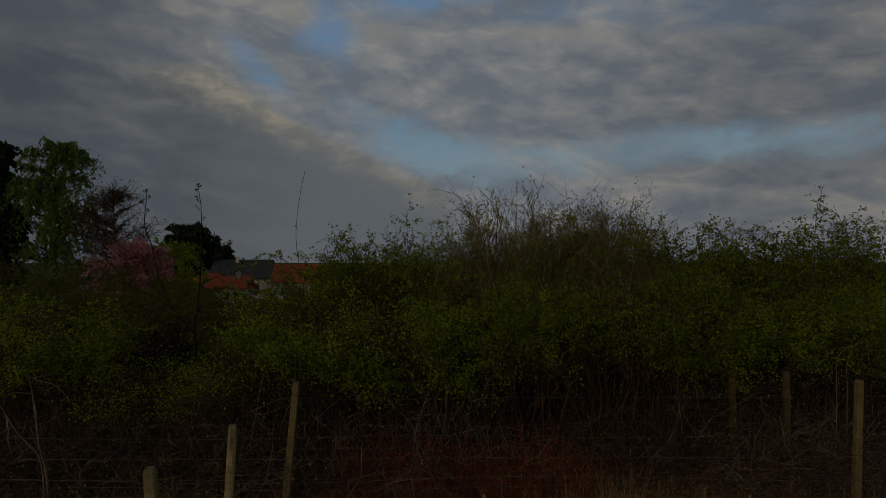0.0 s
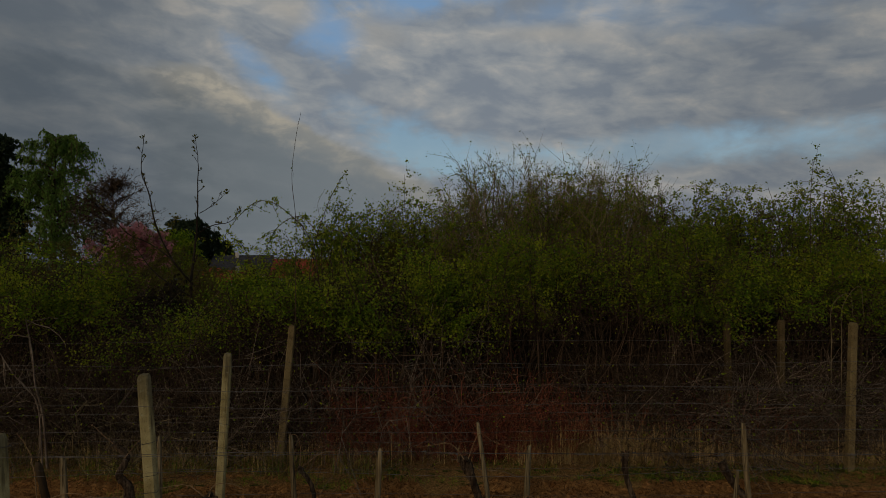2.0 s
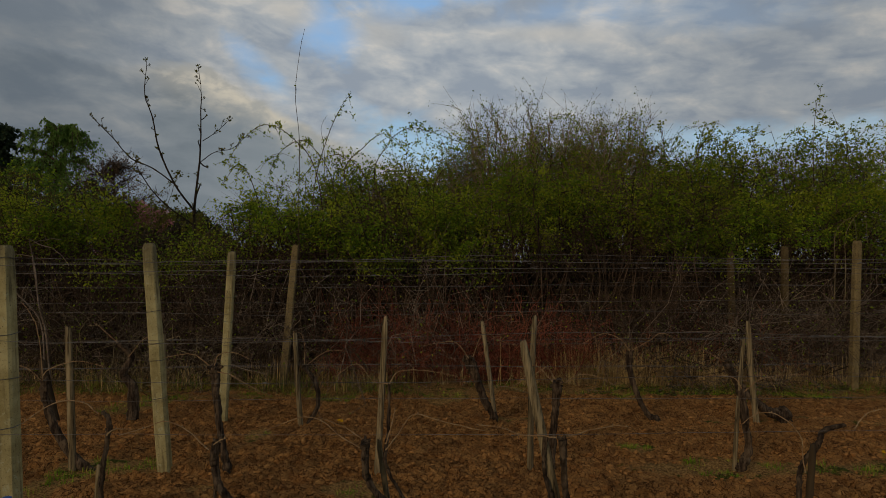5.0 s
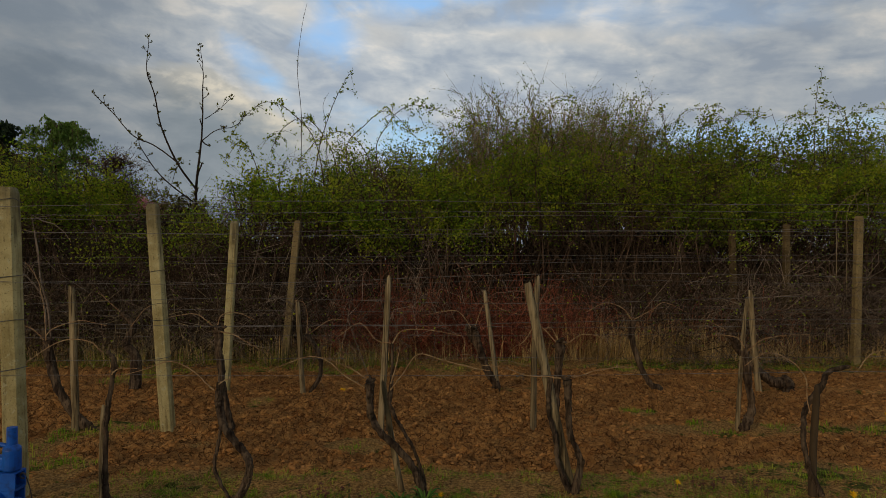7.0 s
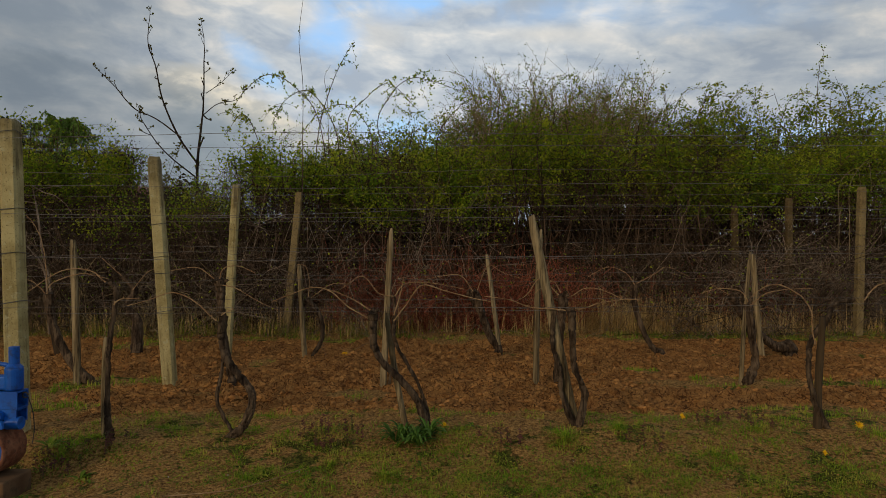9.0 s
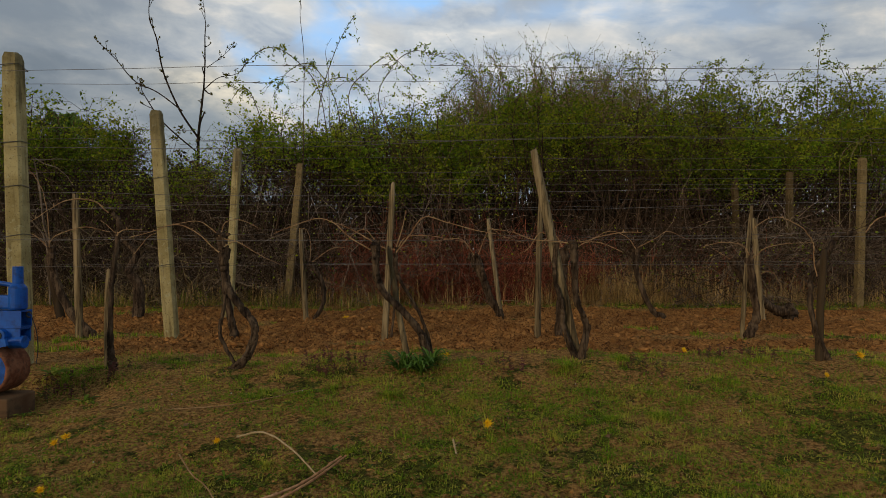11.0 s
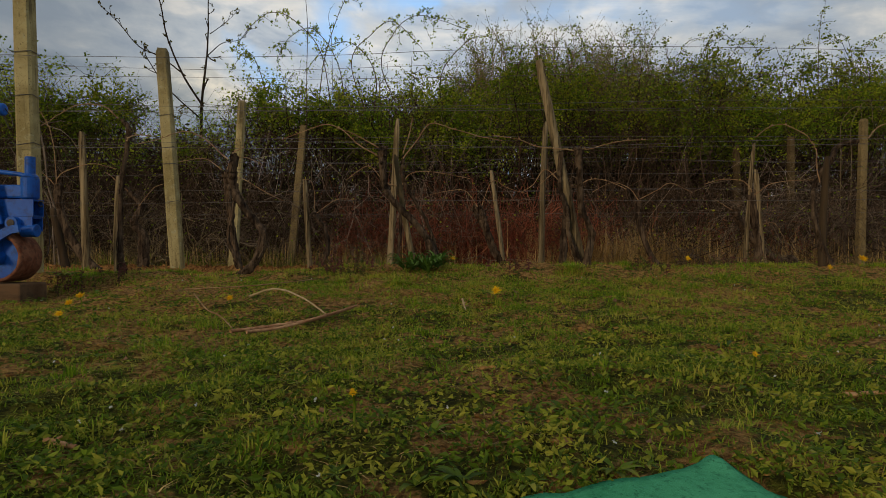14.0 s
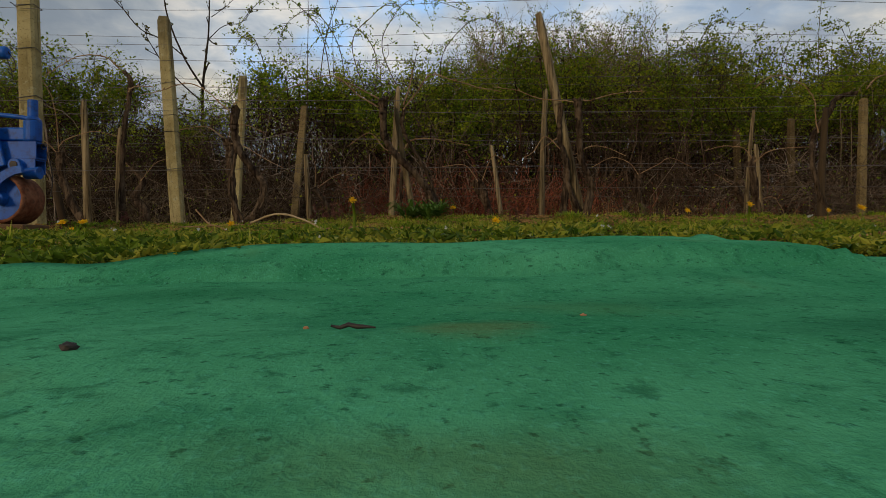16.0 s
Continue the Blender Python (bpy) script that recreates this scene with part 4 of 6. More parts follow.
vine(5.2, [[(0.91, 0.04, 0.04), (0.93, 0.31, 0.034), (0.95, 0.54, 0.036), (0.96, 0.75, 0.05)]],
     [[(0.93, 0.74), (0.78, 0.88), (0.68, 0.76), (0.59, 0.7)], [(0.97, 0.74), (1.03, 0.74), (1.14, 0.8), (1.27, 0.79), (1.43, 0.72)], [(0.94, 0.77), (0.87, 0.86), (0.73, 0.76)]])
vine(5.2, [[(2.44, 0.06, 0.05), (2.51, 0.21, 0.036), (2.48, 0.43, 0.034), (2.45, 0.67, 0.042), (2.44, 0.72, 0.03)]],
     [[(2.44, 0.7), (2.38, 0.78), (2.22, 0.8), (2.06, 0.76)], [(2.46, 0.67), (2.51, 0.7), (2.6, 0.76), (2.76, 0.79), (2.99, 0.8)]])
vine(5.2, [[(-2.8, -0.03, 0.06), (-2.94, 0.12, 0.045), (-3.09, 0.34, 0.038), (-3.18, 0.57, 0.036), (-3.18, 0.76, 0.04)]],
     [[(-3.18, 0.76), (-3.12, 0.85), (-2.89, 0.92), (-2.68, 0.88)], [(-3.19, 0.74), (-3.3, 0.85), (-3.43, 0.9)], [(-3.18, 0.76), (-3.21, 1.08), (-3.3, 1.31), (-3.37, 1.39)]])
vine(6.7, [[(-1.35, 0.02, 0.03), (-1.26, 0.2, 0.026), (-1.28, 0.42, 0.026), (-1.4, 0.6, 0.032)]],
     [[(-1.4, 0.6), (-1.39, 0.81), (-1.43, 0.94), (-1.52, 0.96)], [(-1.39, 0.6), (-1.17, 0.75), (-0.96, 0.75)]])
vine(6.74, [[(0.57, 0.09, 0.05), (0.48, 0.23, 0.05), (0.4, 0.45, 0.05), (0.34, 0.6, 0.075), (0.32, 0.66, 0.05)]],
     [[(0.32, 0.66), (0.18, 0.84), (0.0, 0.84), (-0.2, 0.8)], [(0.34, 0.66), (0.46, 0.94), (0.62, 0.87), (0.82, 0.81)]])
vine(6.74, [[(2.27, 0.04, 0.045), (2.18, 0.09, 0.035), (2.07, 0.3, 0.034), (2.0, 0.54, 0.036), (2.0, 0.75, 0.05)]],
     [[(1.99, 0.75), (1.9, 0.87), (1.72, 0.93), (1.51, 0.83)], [(2.01, 0.76), (2.21, 0.86), (2.35, 0.93), (2.58, 0.83)]])
vine(6.74, [[(3.62, 0.1, 0.075), (3.5, 0.09, 0.065), (3.36, 0.18, 0.05), (3.19, 0.34, 0.045), (3.07, 0.51, 0.05), (2.99, 0.65, 0.05)]],
     [[(3.04, 0.6), (2.89, 0.69), (2.77, 0.75)], [(3.22, 0.46), (3.39, 0.51), (3.5, 0.37), (3.55, 0.19)]])
vine(6.74, [[(-3.21, 0.36, 0.06), (-3.3, 0.51, 0.045), (-3.24, 0.69, 0.04), (-3.36, 0.84, 0.035)]],
     [[(-3.36, 0.84), (-3.51, 0.98), (-3.6, 1.04)], [(-3.24, 0.69), (-3.09, 0.87), (-2.95, 0.93)]])


# ---- hedge ----
def twist(rng, start, way, length, n, droop, wiggle):
    """A wandering line that bends down as it goes."""
    s = np.linspace(0, 1, n)[:, None]
    way = way / (np.linalg.norm(way) + 1e-9)
    pts = start + way * length * s + np.array((0, 0, -1.0)) * droop * length * s ** 2
    w = np.cumsum(rng.normal(0, wiggle * length / n, (n, 3)), axis=0)
    w[0] = 0
    return pts + w


def wander(rng, start, way, length, n, droop, wiggle):
    """Many wandering lines at once."""
    s = np.linspace(0, 1, n)[None, :, None]
    way = way / (np.linalg.norm(way, axis=1, keepdims=True) + 1e-9)
    L = length[:, None, None]
    p = start[:, None] + way[:, None] * L * s + np.array((0, 0, -1.0)) * (droop[:, None, None] * L * s ** 2)
    w = np.cumsum(rng.normal(0, wiggle / n, (len(start), n, 3)) * L, axis=1)
    w[:, 0] = 0
    return p + w


def along(P, u):
    """Points at u (0 to 1) on the lines P."""
    k = P.shape[1] - 1
    i = np.minimum((u * k).astype(int), k - 1)
    r = np.arange(len(P))
    return P[r, i] + (P[r, i + 1] - P[r, i]) * (u * k - i)[:, None]


def grow(rng, height, spread, stems, branches=12, twigs=3, leaf=0.04, leaves=8, droop=0.35, lowest=0.3, thick=0.02, erect=0.0, twig_len=0.3, deep=1.0, even=0.78, scatter=0.03, at=(0.0, 0.0), foot=0.0, clump=0.0):
    """A shrub from the ground: arching stems, side branches, twigs, leaves round them."""
    wood, lv = Build(), Build()
    n = 7
    a = rng.uniform(0, 2 * math.pi, stems)
    aim = np.stack([np.cos(a), np.sin(a) * deep], 1)
    out = spread * np.sqrt(rng.uniform(0.02, 1.0, stems))
    h = height * rng.uniform(even, 1.03, stems) * (1 - 0.22 * (out / max(spread, 0.1)) ** 2)
    s = np.linspace(0, 1, n)
    base = aim * np.minimum(spread * 0.35, out * 0.4)[:, None] + rng.normal(0, 0.06, (stems, 2))
    r = base[:, None] + aim[:, None] * (out * 0.6)[:, None, None] * (s ** 1.7)[None, :, None]
    z = h[:, None] * (s - droop * 0.28 * s ** 3) / (1 - droop * 0.28)
    P = np.concatenate([r, z[..., None]], 2) + np.cumsum(rng.normal(0, 0.030 * height, (stems, n, 3)) * (1, 1, 0.5), axis=1)
    P[:, 0, 2] = -0.05
    t0 = thick * rng.uniform(0.6, 1.2, stems)
    wood.tubes(P, t0, t0 * 0.2, 4)
    # branches
    S = np.repeat(np.arange(stems), branches)
    q = rng.uniform(lowest, 1.0, len(S)) ** 0.8
    d = rng.normal(size=(len(S), 3))
    d[:, :2] += aim[S] * 0.5
    d[:, 2] = np.abs(d[:, 2]) * 0.6 + 0.2 + erect
    L = height * 0.17 * rng.uniform(0.5, 1.3, len(S)) * (1.15 - 0.5 * q)
    B = wander(rng, along(P[S], q), d, L, 4, droop * rng.uniform(0.2, 1.6, len(S)), 0.45)
    wood.tubes(B, t0[S] * 0.30, t0[S] * 0.10)
    # twigs
    K = np.repeat(np.arange(len(S)), twigs)
    u = rng.uniform(0.2, 1.0, len(K))
    d2 = (B[K, 3] - B[K, 0]) / L[K][:, None] + rng.normal(0, 0.75, (len(K), 3))
    T = wander(rng, along(B[K], u), d2, twig_len * rng.uniform(0.4, 1.2, len(K)), 2, np.full(len(K), droop * 0.6), 0.5)
    tt = t0[S][K]
    wood.tubes(T, tt * 0.13, tt * 0.05)
    tip = T[:, 1]
    wx, wy, wz = tip[:, 0] + at[0], tip[:, 1] + at[1], tip[:, 2]
    mass = 0.55 * lattice(wx * 1.15 + 0.4 * wy, wz * 1.5 + 0.3 * wy, 61) + 0.45 * lattice(wx * 3.1, wz * 3.3 + wy, 62)
    full = 1 - clump * (1 - np.clip((mass - 0.36) / 0.22, 0, 1.35))
    if foot:
        full = full * np.clip((wz - foot - 0.7 * (lattice(wx * 1.3, wy * 0.6, 63) - 0.5)) / 0.35 + 0.5, 0.03, 1)
    m = rng.poisson(leaves * np.clip(full, 0, None), len(K))
    F = np.repeat(np.arange(len(K)), m)
    if len(F):
        pos = along(T[F], rng.uniform(0.0, 1.05, len(F))) + rng.normal(0, scatter, (len(F), 3))
        way = rng.normal(0, 1.0, (len(F), 3)) + np.array((0, 0, 0.25))
        lv.leaves(pos, way, leaf, leaf * 0.66, rng, 0.25, 0.3)
    return wood, lv


def shrub(x, y, seed, label, wood_mat=None, leaf_mat_=None, category="shrub", name="shrub", group="hedge shrubs", **kw):
    rng = np.random.default_rng(seed)
    wood, lv = grow(rng, at=(x, y), **kw)
    s = thing(name, label, category, group, (x, y, ground_at(x, y) - 0.02))
    tagged(put("branchwork", wood, wood_mat or M_TWIG, s), kind="stuff")
    if lv.f:
        tagged(put("foliage", lv, leaf_mat_ or M_LEAF, s, smooth=False), kind="stuff")
    return s


FRESH = "dense hedge shrub with fresh small green leaves"
DULL = "tall hedge shrub with dull green leaves and dark stems"
BARE = "tall bare-twigged shrub rising behind the hedge"
FRONT = ((-7.4, 9.7, 2.95, 1.2), (-6.2, 9.5, 3.0, 1.1), (-5.2, 9.6, 2.75, 0.95), (-2.75, 9.55, 2.6, 0.85), (-1.75, 9.6, 2.75, 0.95), (-0.75, 9.7, 2.85, 1.0), (0.35, 9.8, 3.1, 1.05),
         (1.45, 10.2, 3.5, 1.1), (2.6, 10.2, 3.3, 1.1), (3.75, 10.4, 3.35, 1.15), (4.95, 10.6, 3.3, 1.2), (6.2, 10.6, 3.3, 1.2), (7.4, 10.7, 3.35, 1.2))
for i, (x, y, h, w) in enumerate(FRONT):
    dull = i in (2, 7, 9, 11)
    shrub(x, y, 100 + i, DULL if dull else FRESH, leaf_mat_=M_LEAF_DARK if dull else M_LEAF, height=h, spread=w, stems=33, branches=14, twigs=4, leaves=9, leaf=0.046, droop=0.25 if i < 6 else 0.45, lowest=0.62 if i < 6 else (0.46, 0.52, 0.36, 0.42)[i % 4], thick=0.017, clump=0.85, foot=(2.05, 2.05, 2.05, 2.0, 2.0, 1.75, 1.6)[i] if i < 7 else (2.15 if i == 7 else 1.65))
BACK = ((-2.7, 15.0, 3.9, 1.1, 0), (-1.5, 15.2, 4.2, 1.1, 0), (-0.3, 15.0, 4.35, 1.1, 0), (0.25, 13.0, 3.6, 0.5, 0), (1.2, 13.3, 4.4, 1.0, 1), (2.4, 13.5, 4.62, 1.1, 1), (3.5, 13.1, 4.38, 1.1, 1), (5.1, 12.6, 4.1, 1.2, 0), (6.6, 12.8, 4.2, 1.2, 0), (8.2, 13.2, 4.65, 1.3, 0))
for i, (x, y, h, w, bare) in enumerate(BACK):
    shrub(x, y, 140 + i, BARE if bare else DULL, M_TWIG_PALE if bare else M_TWIG, M_LEAF_DARK, height=h, spread=w, stems=84 if bare else 38, branches=11, twigs=4 if bare else 3, leaves=5 if bare else 8, leaf=0.042 if bare else 0.06, droop=0.12 if bare else 0.35, lowest=0.52, thick=0.027 if bare else 0.016, erect=1.5 if bare else 0.2, twig_len=0.4 if bare else 0.3, even=0.86 if bare else 0.82, clump=0.5)
for i, (x, y, h, w) in enumerate(((-12.6, 16.5, 4.2, 1.6), (-10.5, 15.5, 4.1, 1.6), (-8.2, 16.0, 4.0, 1.6), (-6.0, 15.2, 3.1, 1.5))):
    shrub(x, y, 160 + i, "brownish shrub with bronze young leaves behind the hedge", leaf_mat_=M_LEAF_BROWN, height=h, spread=w, stems=22, branches=9, twigs=3, leaves=9, leaf=0.07, droop=0.3, thick=0.02)
# added filler thickets, an opaque dark backing for the hedge's shaded inside
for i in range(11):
    shrub(-8.0 + 1.6 * i, 11.9 + 0.25 * (i % 2), 220 + i, "dense low thicket of near-black leaves added as dark backing inside the hedge", leaf_mat_=M_LEAF_BACKING, height=1.95 + 0.2 * (i % 3), spread=1.25, stems=26, branches=8, twigs=2, leaves=12, leaf=0.095, droop=0.5, lowest=0.02, thick=0.012, deep=0.5, scatter=0.06)
for i, (x, h) in enumerate(((-0.9, 3.8), (3.4, 4.45), (4.4, 4.3), (5.8, 4.2), (7.2, 4.2), (8.8, 4.3))):
    shrub(x, 15.2, 260 + i, "brownish shrub with bronze young leaves behind the hedge", leaf_mat_=M_LEAF_BROWN, height=h, spread=1.3, stems=22, branches=9, twigs=3, leaves=11, leaf=0.075, droop=0.3, lowest=0.5, thick=0.018)
# more of the added dark filler, deeper in, to close the gaps
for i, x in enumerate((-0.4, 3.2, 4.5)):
    shrub(x, 13.2, 240 + i, "dense low thicket of near-black leaves added as dark backing inside the hedge", leaf_mat_=M_LEAF_BACKING, height=2.3, spread=1.2, stems=22, branches=8, twigs=2, leaves=12, leaf=0.105, droop=0.5, lowest=0.02, thick=0.012, deep=0.4, scatter=0.06)
for i, x in enumerate((-9.0, -6.6, -4.4, -2.0, 0.4, 2.8, 5.2, 7.6, 9.8)):
    shrub(x, 14.6 + 0.3 * (i % 2), 190 + i, "low leafy bush standing behind the hedge", leaf_mat_=M_LEAF_DARK, height=1.75 + 0.2 * (i % 3), spread=1.5, stems=18, branches=8, twigs=2, leaves=12, leaf=0.12, droop=0.4, lowest=0.05, thick=0.014, deep=0.5)
for i, (x, y, h, w) in enumerate(((-4.4, 9.35, 2.05, 0.7), (-3.75, 9.2, 2.15, 0.6), (-3.2, 9.3, 2.3, 0.6))):
    shrub(x, y, 170 + i, "low thin shrub with sparse young leaves", height=h, spread=w, stems=26, branches=11, twigs=3, leaves=5, leaf=0.04, droop=0.2, lowest=0.6, thick=0.012, foot=1.55, clump=0.6)


def bramble(seed, x0, x1, y0, y1, count, height, mat, label, leaves=0.0, reach=0.9, name="bramble_thicket", thick=1.0, side=3):
    """A tangle of thin bare arching canes along the hedge's foot."""
    rng = np.random.default_rng(seed)
    wood, lv = Build(), Build()
    x, y = rng.uniform(x0, x1, count), rng.uniform(y0, y1, count)
    z = level(x, y)
    a = rng.uniform(0, 2 * math.pi, count)
    L = height * rng.uniform(0.6, 1.35, count)
    d = np.stack([np.cos(a) * rng.uniform(0.1, reach, count), np.sin(a) * 0.5 * reach - 0.1, np.ones(count)], 1)
    P = wander(rng, np.stack([x, y, z - 0.03], 1), d, L, 5, rng.uniform(0.05, 0.75, count), 0.4)
    P[..., 2] = np.maximum(P[..., 2], z[:, None] - 0.03)
    r = rng.uniform(0.003, 0.008, count) * thick
    wood.tubes(P, r, r * 0.35, 3)
    K = np.repeat(np.arange(count), side)
    d = (P[K, 4] - P[K, 1]) / L[K][:, None] + rng.normal(0, 0.7, (len(K), 3))
    Q = wander(rng, along(P[K], rng.uniform(0.25, 0.95, len(K))), d, L[K] * rng.uniform(0.12, 0.5, len(K)), 4, rng.uniform(0, 0.6, len(K)), 0.7)
    Q[..., 2] = np.maximum(Q[..., 2], z[K][:, None])
    wood.tubes(Q, r[K] * 0.5, r[K] * 0.2)
    s = thing(name, label, "thicket", kind="stuff")
    tagged(put("branchwork", wood, mat, s), kind="stuff")
    F = np.repeat(np.arange(len(K)), rng.poisson(leaves, len(K)))
    if len(F):
        lv.leaves(along(Q[F], rng.uniform(0, 1, len(F))) + rng.normal(0, 0.01, (len(F), 3)), rng.normal(0, 1, (len(F), 3)), 0.04, 0.025, rng)
        tagged(put("foliage", lv, M_LEAF, s, smooth=False), kind="stuff")
    return s


bramble(207, -6.5, 0.5, 8.8, 9.6, 320, 1.75, M_TWIG_GREY, "greyish bare briar stems at the hedge's foot", 0.2, 1.3, side=7)
bramble(208, 2.4, 6.5, 9.0, 9.8, 320, 1.6, M_TWIG_GREY, "greyish bare briar stems at the hedge's foot", 0.2, 1.6, side=8)
bramble(200, -7.5, -1.6, 8.85, 9.9, 800, 1.75, M_TWIG, "tangle of bare brown brambles at the hedge's foot", 0.35, 1.2, side=7)
bramble(201, -1.8, 7.2, 9.35, 10.6, 1000, 1.6, M_TWIG, "dark tangle of bare canes under the hedge", 0.35, 1.3, side=7)
bramble(202, 2.6, 5.8, 8.95, 9.8, 420, 1.4, M_TWIG, "brown heap of bare bramble canes", 0.3, 1.9, side=8)
bramble(205, -7.6, 0.0, 9.9, 11.8, 350, 1.9, M_TWIG, "brown tangle of bare stems deep in the hedge", 0.3, 1.2, side=5)
bramble(206, -0.5, 8.0, 10.2, 12.2, 400, 2.0, M_TWIG, "brown tangle of bare stems deep in the hedge", 0.3, 1.2, side=5)
bramble(203, -1.5, 2.1, 8.72, 9.35, 1600, 0.92, M_TWIG_RED, "stand of thin red-brown canes before the hedge", 0.0, 0.22, "red_cane_stand", 0.75)
bramble(209, 2.2, 5.2, 8.8, 9.4, 350, 0.75, M_TWIG_RED, "thin scatter of red-brown canes before the hedge", 0.0, 0.35, "red_cane_stand", 0.75)
bramble(204, -5.2, -2.9, 8.4, 8.9, 70, 1.1, M_TWIG_PALE, "pale bare suckers at the edge of the thicket", 0.0, 0.9, thick=1.5)


def stalks(name, seed, spots, height, mat, label, lean=0.3, width=0.006, category="grass", aim=None, scale=None, flat=0.0):
    """Many thin standing blades, each a narrow bent strip; spots: (x, y) array."""
    rng = np.random.default_rng(seed)
    k = len(spots)
    z = level(spots[:, 0], spots[:, 1])
    h = height * rng.uniform(0.45, 1.2, k)
    if scale is not None:
        h = h * scale
    a = rng.uniform(0, 2 * math.pi, k) if aim is None else aim
    tilt = flat + np.abs(rng.normal(0, lean, k))
    side = np.stack([np.cos(a + 1.57), np.sin(a + 1.57), np.zeros(k)], 1) * (width * rng.uniform(0.6, 1.4, k))[:, None] * 0.5
    out = np.stack([np.cos(a), np.sin(a), np.zeros(k)], 1)
    base = np.stack([spots[:, 0], spots[:, 1], z - 0.004], 1)
    up = np.array((0, 0, 1.0))
    mid = base + up * (h * (0.55 - 0.3 * np.minimum(tilt, 1.5)))[:, None] + out * (h * tilt * 0.25)[:, None]
    tip = base + up * (h * (1 - 0.62 * np.minimum(tilt, 1.5)))[:, None] + out * (h * np.minimum(tilt, 1.1))[:, None]
    v = np.stack([base - side, base + side, mid - side * 0.8, mid + side * 0.8, tip], 1).reshape(-1, 3)
    b = Build()
    o = (np.arange(k) * 5)[:, None]
    b.add(v, (o + np.array((0, 1, 3, 2))).astype(np.int32))
    b.f.append((o + np.array((2, 3, 4))).astype(np.int32))
    return tagged(put(name, b, mat, smooth=False), label, category, kind="stuff")


rng = np.random.default_rng(300)
n = 5200
sp = np.column_stack([rng.uniform(-6.5, 7, n), 8.55 + np.abs(rng.normal(0, 0.30, n))])
sp = sp[lattice(sp[:, 0] * 1.2, sp[:, 1], 21) > 0.30]
stalks("dry_grass", 301, sp, 0.46, M_DRY, "tan dry grass standing along the hedge", 0.95, 0.005)
n = 2600
sp = np.column_stack([np.concatenate([rng.normal(2.35, 0.60, n // 2), rng.normal(3.3, 1.0, n - n // 2)]), 8.55 + np.abs(rng.normal(0, 0.2, n))])
stalks("dry_grass", 302, sp, 0.66, M_DRY, "thick pale tuft of tall dry grass", 0.8, 0.005)
n = 9000
sp = np.column_stack([rng.uniform(-6.5, 7, n), rng.uniform(7.9, 8.95, n)])
sp = sp[lattice(sp[:, 0] * 1.6, sp[:, 1] * 2, 23) > 0.35]
stalks("grass", 303, sp, 0.11, M_WEED, "strip of green grass along the hedge", 1.0, 0.007, flat=0.3)
n = 5200
sp = np.column_stack([rng.uniform(-6.2, -0.4, n), 8.15 + 0.7 * rng.random(n)])
sp = sp[lattice(sp[:, 0] * 1.9, sp[:, 1] * 2.5, 25) > 0.42]
half = rng.random(len(sp)) < 0.5
stalks("grass", 305, sp[half], 0.30, M_WEED, "long rank grass growing at the thicket's edge", 1.1, 0.005)
stalks("dry_grass", 306, sp[~half], 0.36, M_DRY, "bent tan grass mixed into the rank green grass", 1.1, 0.0045)


# ---- young walnut tree and long rose shoots ----
def bare_tree(name, label, y, limbs, mat, buds=0.03, seed=1, leaf_mat_=None, category="tree"):
    """A thin bare tree: limbs as (x, y, z, radius) lines, short spurs with bud clusters."""
    rng = np.random.default_rng(seed)
    f = limbs[0][0]
    t = thing(name, label, category, at=f[:3])
    off = np.array(f[:3])
    for k, limb in enumerate(limbs):
        wood, lv = Build(), Build()
        n = 6 * len(limb)
        p = spline(limb, n)
        pts = p[:, :3] - off + np.cumsum(rng.normal(0, 0.004, (n, 3)), axis=0) * np.linspace(0, 1, n)[:, None]
        wood.tube(pts, np.abs(p[:, 3]) * 0.62, 7)
        pos, way = [], []
        for i in range(n // 3, n, 2):
            d = (pts[i] - pts[i - 1]) / np.linalg.norm(pts[i] - pts[i - 1]) * 0.5 + rng.normal(0, 0.7, 3)
            L = rng.uniform(0.03, 0.10) * (2.5 if rng.random() < 0.18 else 1)
            q = twist(rng, pts[i], d, L, 3, -0.2, 0.15)
            wood.tube(q, [p[i, 3] * 0.5, p[i, 3] * 0.4, p[i, 3] * 0.35 + 0.001], 4)
            m = rng.integers(2, 6)
            pos.append(np.repeat(q[-1:], m, 0) + rng.normal(0, 0.006, (m, 3)))
            way.append(rng.normal(0, 0.6, (m, 3)) + np.array((0, 0, 0.6)))
        m = 7
        pos.append(np.repeat(pts[-1:], m, 0) + rng.normal(0, 0.012, (m, 3)))
        way.append(rng.normal(0, 0.7, (m, 3)) + np.array((0, 0, 0.5)))
        lv.leaves(np.concatenate(pos), np.concatenate(way), buds, buds * 0.6, rng)
        put("trunk" if k == 0 else "limb", wood, mat, t)
        tagged(put("bud_growth", lv, leaf_mat_ or M_LEAF_BROWN, t, "clusters of opening buds", smooth=False), kind="stuff")
    return t


WALNUT = 9.2
